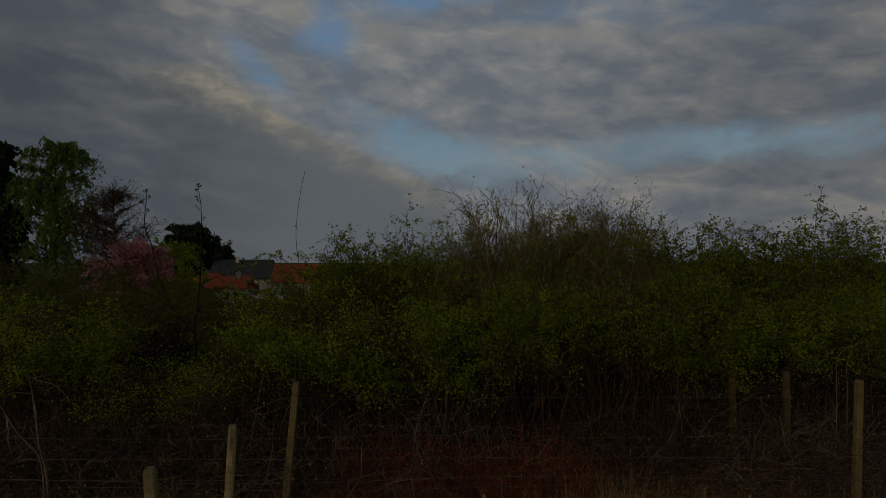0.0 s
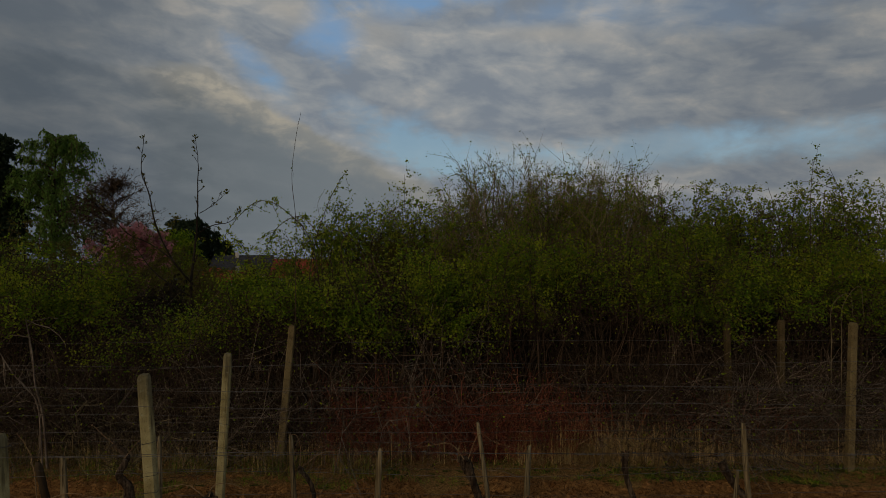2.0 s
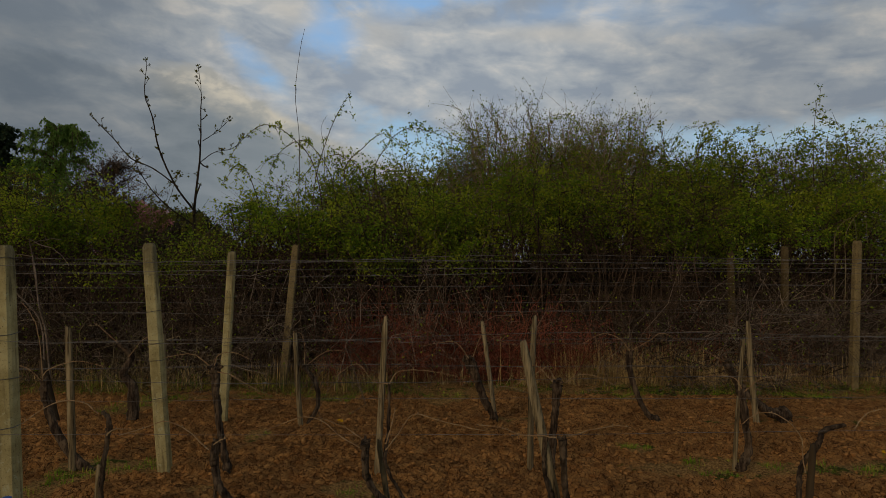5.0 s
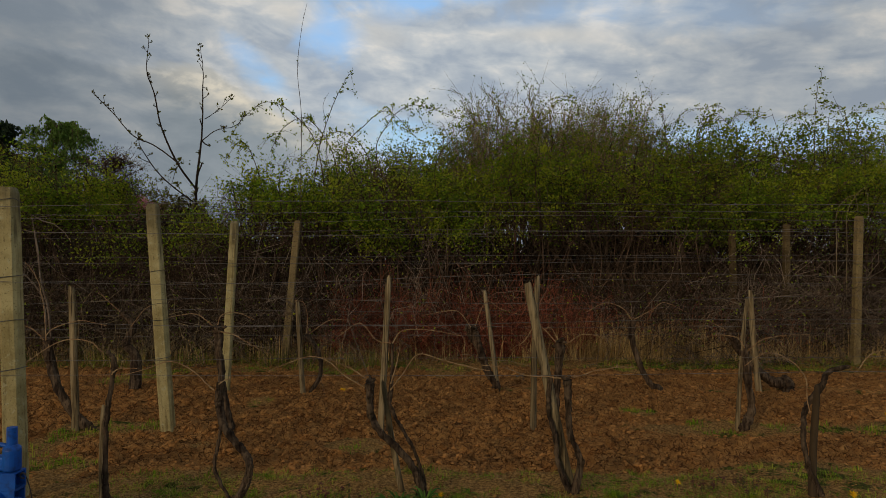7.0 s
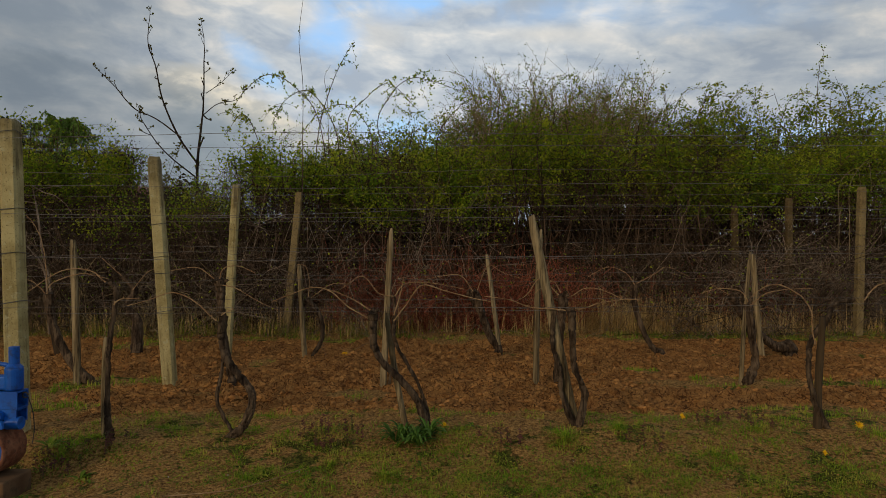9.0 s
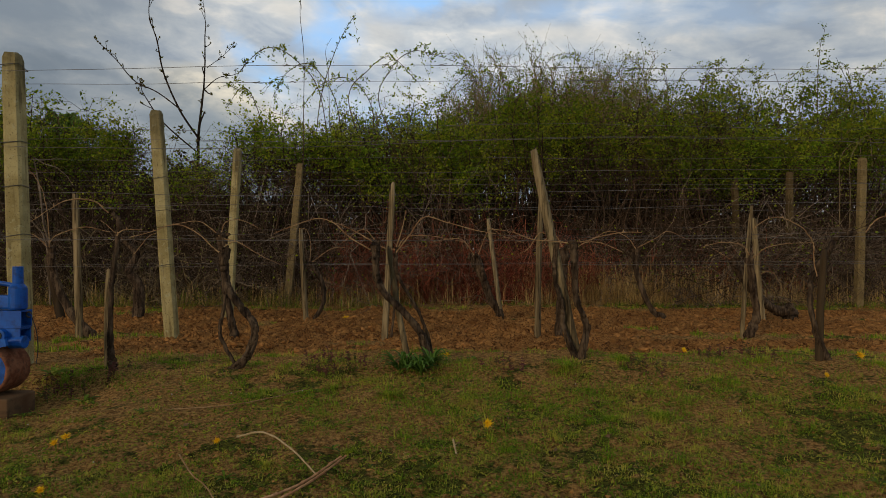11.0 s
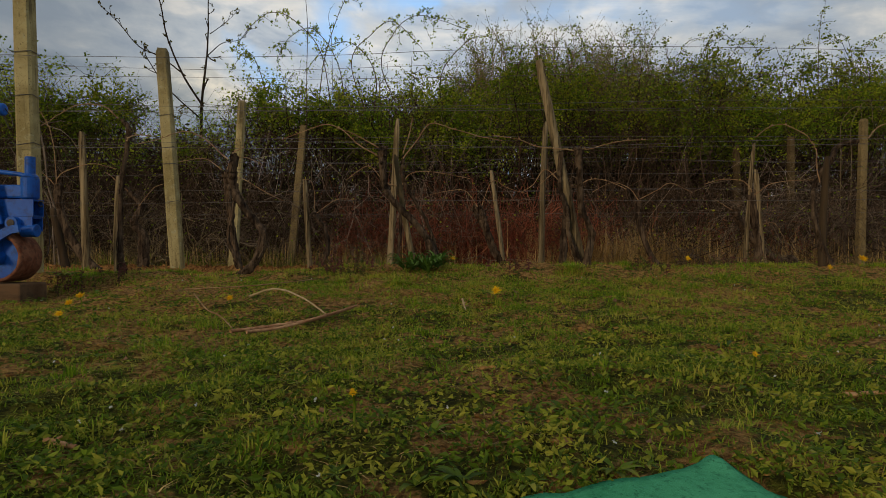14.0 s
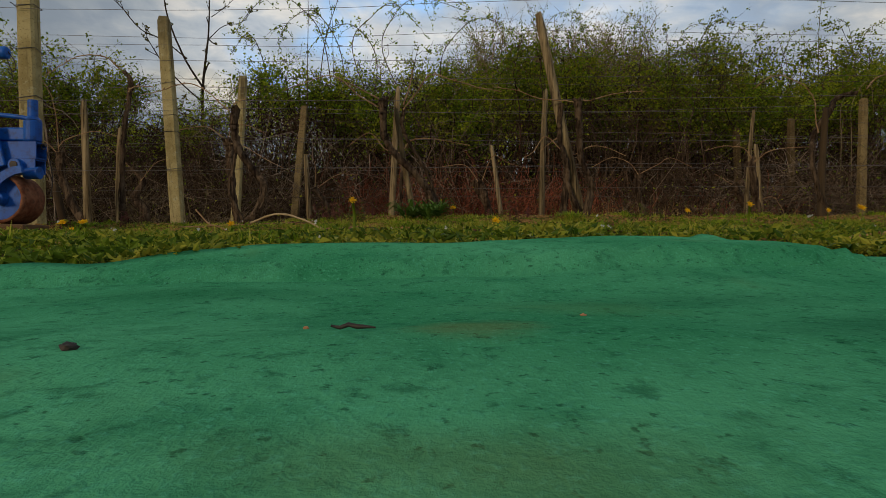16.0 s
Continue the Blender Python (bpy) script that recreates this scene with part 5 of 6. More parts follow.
bare_tree("young_tree", "slender bare young tree with upright limbs and bud clusters", WALNUT, [
    [(-3.75, 9.75, -0.02, 0.05), (-3.72, 9.7, 1.0, 0.045), (-3.66, 9.6, 2.0, 0.036), (-3.60, 9.5, 2.55, 0.030), (-3.52, 9.5, 3.2, 0.020), (-3.51, 9.55, 3.9, 0.013), (-3.58, 9.7, 4.35, 0.008), (-3.65, 9.75, 4.62, 0.005)],
    [(-3.62, 9.55, 2.35, 0.026), (-3.78, 9.2, 2.72, 0.022), (-3.93, 9.0, 3.2, 0.018), (-4.0, 8.9, 3.65, 0.014), (-4.08, 8.85, 3.95, 0.010), (-4.05, 8.8, 4.42, 0.006)],
    [(-3.72, 9.15, 2.70, 0.016), (-4.05, 9.1, 2.95, 0.014), (-4.35, 9.05, 3.10, 0.012), (-4.62, 9.0, 3.42, 0.010), (-4.85, 9.0, 3.66, 0.006)],
    [(-3.64, 9.58, 2.15, 0.018), (-3.95, 9.15, 2.50, 0.014), (-4.15, 9.0, 2.85, 0.010), (-4.25, 9.0, 3.12, 0.006)],
    [(-3.53, 9.5, 3.1, 0.012), (-3.25, 9.3, 3.22, 0.009), (-3.0, 9.3, 3.30, 0.007), (-2.85, 9.3, 3.5, 0.005)],
    [(-3.48, 9.45, 3.4, 0.010), (-3.30, 9.4, 3.50, 0.007), (-3.08, 9.4, 3.72, 0.005)],
], M_TREEBARK, 0.045, 5)


def shoot(label, ctrl, seed, leaf=0.04, leaves=3, side=8, r=0.0075, mat=None, side_len=0.25, leaf_mat_=None):
    """A long arching hedge shoot with small leaves and short side twigs."""
    rng = np.random.default_rng(seed)
    wood, lv = Build(), Build()
    n = 8 * len(ctrl)
    pts = spline(ctrl, n)
    off = np.array(ctrl[0])
    pts = pts - off
    wood.tube(pts, np.linspace(r, r * 0.35, n), 5)
    pos, way = [], []
    for i in range(2, n):
        m = rng.poisson(leaves * 0.6)
        pos.append(np.repeat(pts[i:i + 1], m, 0) + rng.normal(0, 0.012, (m, 3)))
        way.append(rng.normal(0, 0.8, (m, 3)) + np.array((0, 0, 0.3)))
    for _ in range(side):
        i = rng.integers(n // 4, n)
        q = twist(rng, pts[i], rng.normal(0, 0.7, 3) + np.array((0, 0, 0.35)), side_len * rng.uniform(0.4, 1.4), 5, 0.5, 0.2)
        wood.tube(q, np.linspace(r * 0.45, r * 0.2, 5), 3, False)
        m = rng.poisson(leaves * 4)
        j = rng.integers(1, 5, m)
        pos.append(q[j] + rng.normal(0, 0.015, (m, 3)))
        way.append(rng.normal(0, 0.8, (m, 3)) + np.array((0, 0, 0.3)))
    t = thing("rose_shoot", label, "shoot", "long hedge shoots", ctrl[0])
    put("stem", wood, mat or M_TWIG, t)
    lv.leaves(np.concatenate(pos), np.concatenate(way), leaf, leaf * 0.6, rng)
    if lv.f:
        tagged(put("foliage", lv, leaf_mat_ or M_LEAF, t, smooth=False), kind="stuff")


ARCH = "long arching rose shoot with small green leaves above the hedge"
shoot(ARCH, [(-0.2, 9.3, 1.4), (-0.9, 9.1, 2.7), (-0.75, 9.0, 3.25), (-0.45, 9.0, 3.5), (-0.1, 9.0, 3.44), (0.3, 9.0, 3.30)], 401, side=16)
shoot(ARCH, [(-0.9, 9.3, 1.6), (-1.35, 9.1, 2.8), (-1.05, 9.0, 3.25), (-0.75, 9.0, 3.42), (-0.4, 9.0, 3.1)], 402, side=14)
shoot(ARCH, [(-1.9, 9.3, 1.5), (-1.75, 9.0, 2.7), (-1.55, 8.95, 3.4), (-1.35, 8.9, 3.8), (-1.22, 8.88, 3.97)], 403, side=5, leaves=2)
shoot(ARCH, [(-1.6, 9.3, 1.5), (-1.75, 9.1, 2.9), (-2.1, 9.0, 3.4), (-2.45, 9.0, 3.55), (-2.75, 9.0, 3.35), (-3.0, 9.0, 3.0)], 404, side=16)
shoot(ARCH, [(-1.5, 9.3, 1.5), (-1.5, 9.1, 2.7), (-1.85, 9.0, 3.3), (-2.2, 9.0, 3.2), (-2.4, 9.0, 2.85)], 405, side=16)
shoot(ARCH, [(-2.4, 9.4, 1.5), (-2.6, 9.1, 2.6), (-2.8, 9.0, 3.0), (-3.05, 9.0, 2.7)], 406, side=12)
shoot(ARCH, [(-1.2, 9.3, 1.5), (-1.0, 9.1, 2.6), (-1.3, 9.0, 3.1), (-1.7, 9.0, 3.05), (-2.0, 9.0, 2.7)], 407, side=14)
shoot(ARCH, [(0.1, 9.5, 1.6), (-0.1, 9.2, 2.6), (0.2, 9.1, 3.1), (0.55, 9.1, 3.25), (0.95, 9.1, 3.0)], 408, side=14)
shoot("single thin bare shoot standing high above the hedge", [(-1.85, 8.6, 0.6), (-1.86, 8.5, 2.2), (-1.83, 8.4, 3.2), (-1.86, 8.3, 3.8), (-1.79, 8.22, 4.3), (-1.72, 8.2, 4.62)], 409, side=2, leaves=0.15, r=0.0055, side_len=0.1)
shoot("thin bare shoot curving above the hedge", [(-1.6, 9.0, 2.4), (-1.62, 9.0, 3.2), (-1.66, 9.0, 3.5), (-1.58, 9.0, 3.68)], 410, side=1, leaves=0.1, r=0.004, side_len=0.08)
SUCKER = "pale forked bare sucker standing before the thicket"
shoot(SUCKER, [(-5.07, 8.4, -0.03), (-5.13, 8.4, 0.69), (-5.24, 8.42, 1.08), (-5.30, 8.45, 1.50), (-5.42, 8.5, 1.95)], 411, side=8, leaves=0.0, r=0.019, mat=M_TWIG_GREY, side_len=0.45)
shoot(SUCKER, [(-5.12, 8.38, -0.03), (-5.19, 8.4, 0.80), (-5.36, 8.4, 1.08), (-5.52, 8.4, 1.25), (-5.75, 8.4, 1.62)], 412, side=7, leaves=0.0, r=0.014, mat=M_TWIG_GREY, side_len=0.4)
RIGHT = "thin leafy shoot rising out of the hedge top"
for i, (x, z) in enumerate(((2.9, 4.0), (3.25, 3.8), (3.9, 3.85), (4.3, 3.9), (4.75, 3.8), (5.1, 3.75), (5.65, 3.75), (6.15, 4.35), (6.6, 3.9), (6.9, 3.85), (1.2, 3.7), (1.7, 4.05), (2.2, 4.0), (7.4, 3.9))):
    w = (0.35, -0.3, 0.5, 0.25, 0.55, -0.35, 0.4)[i % 7]
    tall = abs(z - 4.35) < 0.01
    w = 0.05 if tall else w
    x, z = x * 1.095, 1.3 + (z - 1.3) * 1.06
    shoot(RIGHT, [(x - w * 0.6, 11.6, z - 1.9), (x - w * 0.4, 11.6, z - 0.7), (x, 11.55, z - 0.12), (x + w * 0.5, 11.5, z), (x + w, 11.5, z + 0.2 if tall else z - 0.02)], 420 + i, side=9, leaves=1.6, r=0.006)
for i, x in enumerate((5.75, 5.9)):
    shoot("pale dry shoot arching before the hedge", [(x, 9.4, 0.4), (x - 0.05, 9.3, 1.5), (x - 0.1, 9.2, 2.05), (x + 0.08, 9.1, 2.25 + 0.1 * i), (x + 0.14, 9.1, 1.9)], 450 + i, side=1, leaves=0.0, r=0.006, mat=M_TWIG_PALE, side_len=0.1, leaf_mat_=M_LEAF_BROWN)


# ---- distance: trees and houses ----
def big_tree(name, label, x, y, foot, top, width, seed, leaf, leaf_count, mat, wood_mat, droop=0.9, crown_low=0.3, limbs=34, subs=9):
    rng = np.random.default_rng(seed)
    H = top - foot
    t = thing(name, label, "tree", at=(x, y, foot))
    trunk = Build()
    tp = np.column_stack([np.cumsum(rng.normal(0, 0.012 * H, 9)) * 0.4, np.cumsum(rng.normal(0, 0.012 * H, 9)) * 0.4, np.linspace(-0.2, H * 0.97, 9)])
    trunk.tube(tp, np.linspace(H * 0.016, H * 0.002, 9), 9)
    put("trunk", trunk, wood_mat, t)
    wood, lv = Build(), Build()
    pos, way = [], []
    for _ in range(limbs):
        q = rng.uniform(crown_low, 0.97)
        p = np.array([np.interp(q * H, tp[:, 2], tp[:, k]) for k in range(3)])
        a = rng.uniform(0, 6.283)
        prof = math.sin(math.pi * min(1, (q - crown_low) / (1 - crown_low) * 0.85 + 0.15)) ** 0.7
        L = width * 0.5 * (0.25 + 0.8 * prof) * rng.uniform(0.7, 1.15)
        lp = twist(rng, p, np.array((math.cos(a), math.sin(a), 0.75)), L, 6, 0.25, 0.12)
        wood.tube(lp, np.linspace(H * 0.005, H * 0.001, 6), 5, False)
        for _ in range(subs):
            k = rng.integers(1, 6)
            sp_ = twist(rng, lp[k], rng.normal(0, 0.6, 3) + np.array((math.cos(a) * 0.4, math.sin(a) * 0.4, 0.2)), width * 0.17 * rng.uniform(0.5, 1.3), 5, droop, 0.2)
            wood.tube(sp_, np.linspace(H * 0.0014, H * 0.0006, 5), 3, False)
            m = rng.poisson(leaf_count)
            if m:
                u = rng.uniform(0, 3.999, m)
                j = u.astype(int)
                pos.append(sp_[j] + (sp_[j + 1] - sp_[j]) * (u - j)[:, None] + rng.normal(0, width * 0.012, (m, 3)))
                way.append(rng.normal(0, 0.7, (m, 3)) + np.array((0, 0, -droop)))
    tagged(put("branchwork", wood, wood_mat, t), kind="stuff")
    if pos:
        lv.leaves(np.concatenate(pos), np.concatenate(way), leaf, leaf * 0.6, rng)
        tagged(put("crown", lv, mat, t, smooth=False), kind="stuff")


big_tree("birch_tree", "tall drooping birch with fresh green leaves beyond the garden", -38.9, 65.0, -2.8, 14.6, 9.4, 501, 0.30, 34, M_LEAF_FAR, M_TWIG, 1.45, 0.12, 70, 9)
big_tree("bare_tree", "leafless violet-grey tree in the distance", -20.6, 41.0, -1.6, 7.2, 5.6, 502, 0.1, 7, M_TWIG, M_TWIG, 0.05, 0.16, 90, 22)
big_tree("blossom_tree", "low spreading fruit tree in pink blossom", -14.6, 31.0, -0.85, 3.6, 3.9, 503, 0.13, 64, M_BLOSSOM, M_TWIG, 0.2, 0.30, 34, 9)
big_tree("green_tree", "small yellow-green leafing tree by the fence", -15.9, 38.0, -1.3, 3.55, 4.4, 504, 0.16, 34, M_LEAF, M_TWIG, 0.2, 0.2, 30, 9)
big_tree("pine_tree", "dark dense pine standing among the houses", -39.3, 101.0, -3.5, 6.3, 9.0, 505, 0.8, 32, M_NEEDLE, M_TWIG, 0.1, 0.25, 40, 9)
big_tree("pine_tree", "dark dense pine standing among the houses", -35.5, 103.0, -3.5, 3.4, 6.0, 506, 0.7, 28, M_NEEDLE, M_TWIG, 0.1, 0.1, 26, 8)
big_tree("spruce_tree", "tall dark spruce with drooping boughs", -45.6, 65.0, -2.8, 14.4, 6.5, 507, 0.55, 28, M_NEEDLE, M_TWIG, 1.0, 0.08, 70, 8)
for i, (x, y, h) in enumerate(((-9.5, 24.0, 2.0), (-12.3, 23.0, 2.0), (-7.2, 22.0, 1.9), (-15.2, 22.0, 2.3), (-4.5, 24, 2.2), (-10.8, 27.0, 2.1), (-6, 27, 2.1))):
    shrub(x, y, 520 + i, "low brownish garden bush behind the hedge", leaf_mat_=M_LEAF_BROWN, category="bush", name="garden_bush", group="garden bushes", height=h + 0.9, spread=1.7, stems=24, branches=9, twigs=3, leaves=8, leaf=0.10, droop=0.3, thick=0.02)


def house(x, y, z0, w, d, wall_h, roof_h, roof_mat, turn, label, chimney=0.0, hip=0.0):
    """A small far house: walls, ridged roof with eaves, windows, a chimney."""
    h = thing("house", label, "house", "distant houses", (x, y, z0))
    h.matrix_world = pose(x, y, z0, 0, 0, turn)
    put("wall", box((w, d, wall_h + 1.0), (0, 0, wall_h / 2 - 0.5), 0.02), M_PLASTER, h)
    bm = bmesh.new()
    e, t = 0.35, 0.14
    ridge = w / 2 + e - hip
    pts = [(-w / 2 - e, -d / 2 - e, 0), (w / 2 + e, -d / 2 - e, 0), (w / 2 + e, d / 2 + e, 0), (-w / 2 - e, d / 2 + e, 0), (-ridge, 0, roof_h), (ridge, 0, roof_h)]
    lo = [bm.verts.new((px, py, pz + wall_h - 0.1)) for px, py, pz in pts]
    up = [bm.verts.new((px, py, pz + wall_h - 0.1 + t)) for px, py, pz in pts]
    for s, f in ((lo, -1), (up, 1)):
        for q in ((0, 1, 5, 4), (2, 3, 4, 5), (1, 2, 5), (3, 0, 4)):
            bm.faces.new([s[i] for i in (q if f > 0 else q[::-1])])
    for i in range(4):
        j = (i + 1) % 4
        bm.faces.new((lo[i], lo[j], up[j], up[i]))
    put("roof", bm, roof_mat, h)
    for wx in (-w * 0.28, w * 0.05, w * 0.3):
        win = put("window", box((0.95, 0.08, 1.15), (wx, -d / 2 - 0.03, wall_h * 0.55), 0.01), M_PLASTER, h)
        put("pane", box((0.75, 0.03, 0.95), (wx, -d / 2 - 0.085, wall_h * 0.55), 0.004), M_GLASS, win)
    if chimney:
        put("chimney", box((0.5, 0.5, 1.5), (chimney, -0.4, wall_h + roof_h * 0.9), 0.02), M_PLASTER, h)
    return h


house(-31.0, 101.0, -3.55, 8.5, 7.0, 2.7, 2.75, M_ROOF_DARK, 6, "far house with a dark tiled roof", -0.9)
house(-31.6, 88.0, -3.5, 6.0, 5.5, 2.2, 1.6, M_ROOF_RED, -8, "far small house with a red hipped roof", 0.0, 2.0)
house(-28.3, 86.0, -3.5, 5.0, 5.0, 2.0, 1.5, M_ROOF_RED, 4, "far low outbuilding with a red roof", 1.2, 0.0)
house(-19.5, 90.0, -3.5, 7.0, 6.0, 2.6, 2.4, M_ROOF_RED, 3, "far house with a bright red tiled roof", 0.0, 0.0)


def fence():
    f = thing("garden_fence", "grey weathered picket fence around a far garden", "fence", at=(-17, 52, -2.0))
    b = box((0.16, 0.03, 1.3), (0, 0, 0), 0.004, 1)
    me = bpy.data.meshes.new("picket")
    b.to_mesh(me)
    b.free()
    for i in range(60):
        p = put("picket", me, M_STAKE, f)
        p.location = (-9 + i * 0.3, 0.15 * math.sin(i * 1.7), 0.35 + 0.03 * math.sin(i * 2.3))
    for z in (0.05, 0.65):
        put("rail", box((18, 0.05, 0.09), (0, 0.22, z), 0.004), M_STAKE, f)


fence()


# ---- green felt mat ----
def make_mat():
    bm = bmesh.new()
    nx, ny = 190, 90
    xs = np.concatenate([np.linspace(-1.5, -0.5, 20), np.linspace(-0.48, 0.5, 150), np.linspace(0.52, 1.3, 20)])
    grid = []
    for j in range(ny):
        s = j / (ny - 1)
        row = []
        for x in xs:
            y = -1.3 + (mat_edge(np.array([x]))[0] + 0.004 * math.sin(x * 61) + 0.006 * math.sin(x * 23) + 1.3) * s ** 0.75
            row.append((x, y))
        grid.append(row)
    g = np.array(grid)
    z = mat_height(g[..., 0], g[..., 1])
    corner = np.exp(-(((g[..., 0] - 0.283) / 0.020) ** 2 + ((g[..., 1] - 0.757) / 0.025) ** 2))
    z = z + 0.005 * corner
    vs = [[bm.verts.new((g[j, i, 0], g[j, i, 1], z[j, i])) for i in range(nx)] for j in range(ny)]
    for j in range(ny - 1):
        for i in range(nx - 1):
            bm.faces.new((vs[j][i], vs[j][i + 1], vs[j + 1][i + 1], vs[j + 1][i])).smooth = True
    geo = bmesh.ops.extrude_face_region(bm, geom=bm.faces[:])
    for v in geo["geom"]:
        if isinstance(v, bmesh.types.BMVert):
            v.co.z += 0.004
    bmesh.ops.recalc_face_normals(bm, faces=bm.faces[:])
    tagged(put("felt_mat", bm, M_FELT), "creased green felt mat lying on the grass", "mat")


make_mat()


M_PRUNED = ramp_mat("reddish_pruned_cane", (0.30, 0.135, 0.060), (0.52, 0.30, 0.15), 14, 0.7, (0.13, 0.055, 0.03), 60, 0.6, 0.4, 0.002)


def crumb(x, y, r, mat, seed, name="soil_crumb", label="small dark crumb of soil on the mat"):
    bm = bmesh.new()
    bmesh.ops.create_icosphere(bm, subdivisions=2, radius=r)
    rg = np.random.default_rng(seed)
    for v in bm.verts:
        v.co *= rg.uniform(0.75, 1.25)
        v.co.z *= 0.6
    ob = put(name, bm, mat)
    ob.location = (x, y, float(mat_height(np.array([x]), np.array([y]))[0]) + 0.004 + r * 0.35)
    tagged(ob, label, "crumb", "crumbs on the mat")


for i, (x, y, r) in enumerate(((0.110, 0.459, 0.0018), (-0.152, 0.119, 0.0024), (-0.176, 0.122, 0.0018), (0.344, 0.545, 0.0018), (0.27, 0.36, 0.0010))):
    crumb(x, y, r, M_IRON, 600 + i)
crumb(-0.096, 0.170, 0.0012, M_PRUNED, 610, label="small orange-brown crumb on the mat")
crumb(0.015, 0.221, 0.0013, M_PRUNED, 611, label="small orange-brown crumb on the mat")


def twig_bit(x, y, length, ang):
    rg = np.random.default_rng(int(abs(x) * 1000) + 7)
    b = Build()
    s = np.linspace(-0.5, 0.5, 6)
    p = np.stack([s * length * math.cos(ang), s * length * math.sin(ang), rg.uniform(-0.001, 0.001, 6)], 1)
    b.tube(p, [0.0004, 0.0007, 0.0008, 0.0009, 0.0006, 0.0003], 6)
    ob = put("twig", b, M_IRON)
    ob.location = (x, y, float(mat_height(np.array([x]), np.array([y]))[0]) + 0.006)
    tagged(ob, "tiny brown twig lying on the mat", "twig")


twig_bit(-0.0766, 0.153, 0.016, -0.25)

# ---- turf ----
rng = np.random.default_rng(700)


def free_of_mat(p):
    return (p[:, 1] > mat_edge(p[:, 0]) + 0.004) | (p[:, 0] > 1.25) | (p[:, 0] < -1.45)


def in_view(p, margin=0.4):
    return np.abs(p[:, 0]) < 0.72 * p[:, 1] + margin


def tufts(name, seed, count, x0, x1, y0, y1, blades, radius, height, width, mat, label, bias=0.45, lean=0.55, soil=0.4, flat=0.0):
    """Grass in clumps: blades fan out from each root."""
    r = np.random.default_rng(seed)
    c = np.column_stack([r.uniform(x0, x1, count), r.uniform(y0, y1, count)])
    dens = 0.65 * lattice(c[:, 0] * 2.2, c[:, 1] * 3.0, 41) + 0.35 * lattice(c[:, 0] * 7, c[:, 1] * 8, 42)
    c = c[(dens > bias + r.normal(0, 0.07, count)) & (tilled(c[:, 0], c[:, 1]) < soil) & in_view(c)]
    size = r.uniform(0.4, 1.3, len(c)) ** 1.3
    k = r.poisson(blades * size)
    i = np.repeat(np.arange(len(c)), k)
    a = r.uniform(0, 2 * math.pi, len(i))
    d = radius * size[i] * np.sqrt(r.uniform(0, 1, len(i)))
    p = c[i] + np.stack([np.cos(a), np.sin(a)], 1) * d[:, None]
    keep = free_of_mat(p)
    stalks(name, seed + 1, p[keep], height, mat, label, lean, width, aim=a[keep] + r.normal(0, 0.7, keep.sum()), scale=(0.6 + 0.5 * size[i])[keep], flat=flat)


tufts("grass", 701, 6000, -1.4, 1.6, 0.5, 1.6, 20, 0.026, 0.026, 0.0018, M_GRASS, "short patchy green grass beside the mat", 0.42, 0.9, flat=0.5)
tufts("grass", 703, 4200, -2.4, 2.6, 1.5, 3.1, 34, 0.04, 0.027, 0.0026, M_GRASS, "short clumped turf before the vines", 0.39, 0.9, flat=0.35)
tufts("grass", 725, 420, -1.8, 2.0, 0.75, 2.9, 46, 0.025, 0.030, 0.0026, M_GRASS, "bright young grass tufts in the turf", 0.50, 0.7, flat=0.1)
tufts("grass", 705, 1700, -3.2, 3.4, 2.7, 4.0, 46, 0.05, 0.028, 0.0032, M_GRASS, "grass tufts along the first vine row", 0.43, 0.8, flat=0.2)
tufts("grass", 707, 2600, -5.0, 5.0, 4.0, 8.1, 30, 0.07, 0.045, 0.005, M_GRASS, "green grass tufts in the dug earth", 0.30, 0.7, 0.3)
r_ = np.random.default_rng(709)
p = np.column_stack([r_.uniform(-2.8, 3.1, 44000), 0.5 + 3.5 * r_.random(44000) ** 1.1])
p = p[in_view(p) & free_of_mat(p) & (lattice(p[:, 0] * 3.2, p[:, 1] * 5.5, 47) > 0.42)]
stalks("straw", 710, p, 0.040, M_DRY, "withered straw lying between the weeds", 0.3, 0.0024, flat=1.25)


def low_leaves():
    """A carpet of small weed leaves close to the ground."""
    r = np.random.default_rng(715)
    n = 160000
    p = np.column_stack([r.uniform(-2.3, 2.6, n), 0.5 + 2.9 * r.random(n) ** 1.9])
    dens = 0.6 * lattice(p[:, 0] * 2.4 + 5, p[:, 1] * 3.2, 43) + 0.4 * lattice(p[:, 0] * 8, p[:, 1] * 9, 44)
    p = p[(dens > 0.37 + 0.045 * p[:, 1] + r.normal(0, 0.05, n)) & in_view(p) & free_of_mat(p)]
    ex = r.uniform(-0.75, 1.0, 9000)
    e = np.column_stack([ex, mat_edge(ex) + 0.006 + np.abs(r.normal(0, 0.11, 9000))])
    p = np.concatenate([p, e[(lattice(e[:, 0] * 11, e[:, 1] * 11, 45) > 0.30) & free_of_mat(e)]])
    k = len(p)
    a = r.uniform(0, 2 * math.pi, k)
    way = np.stack([np.cos(a), np.sin(a), r.uniform(0.05, 0.9, k)], 1)
    pos = np.column_stack([p, level(p[:, 0], p[:, 1]) + r.uniform(0.0, 0.012, k)])
    b = Build()
    size = r.uniform(0.5, 1.3, k) ** 1.5
    for lo, hi, L in ((0.0, 0.8, 0.0060), (0.8, 1.12, 0.0095), (1.12, 9.0, 0.0165)):
        m = (size >= lo) & (size < hi)
        b.leaves(pos[m], way[m], L, L * 0.48, r, 0.25, 0.35)
    tagged(put("weed_carpet", b, M_WEED, smooth=False), "carpet of small low weed leaves in the turf", "weeds", kind="stuff")


low_leaves()
r_ = np.random.default_rng(711)
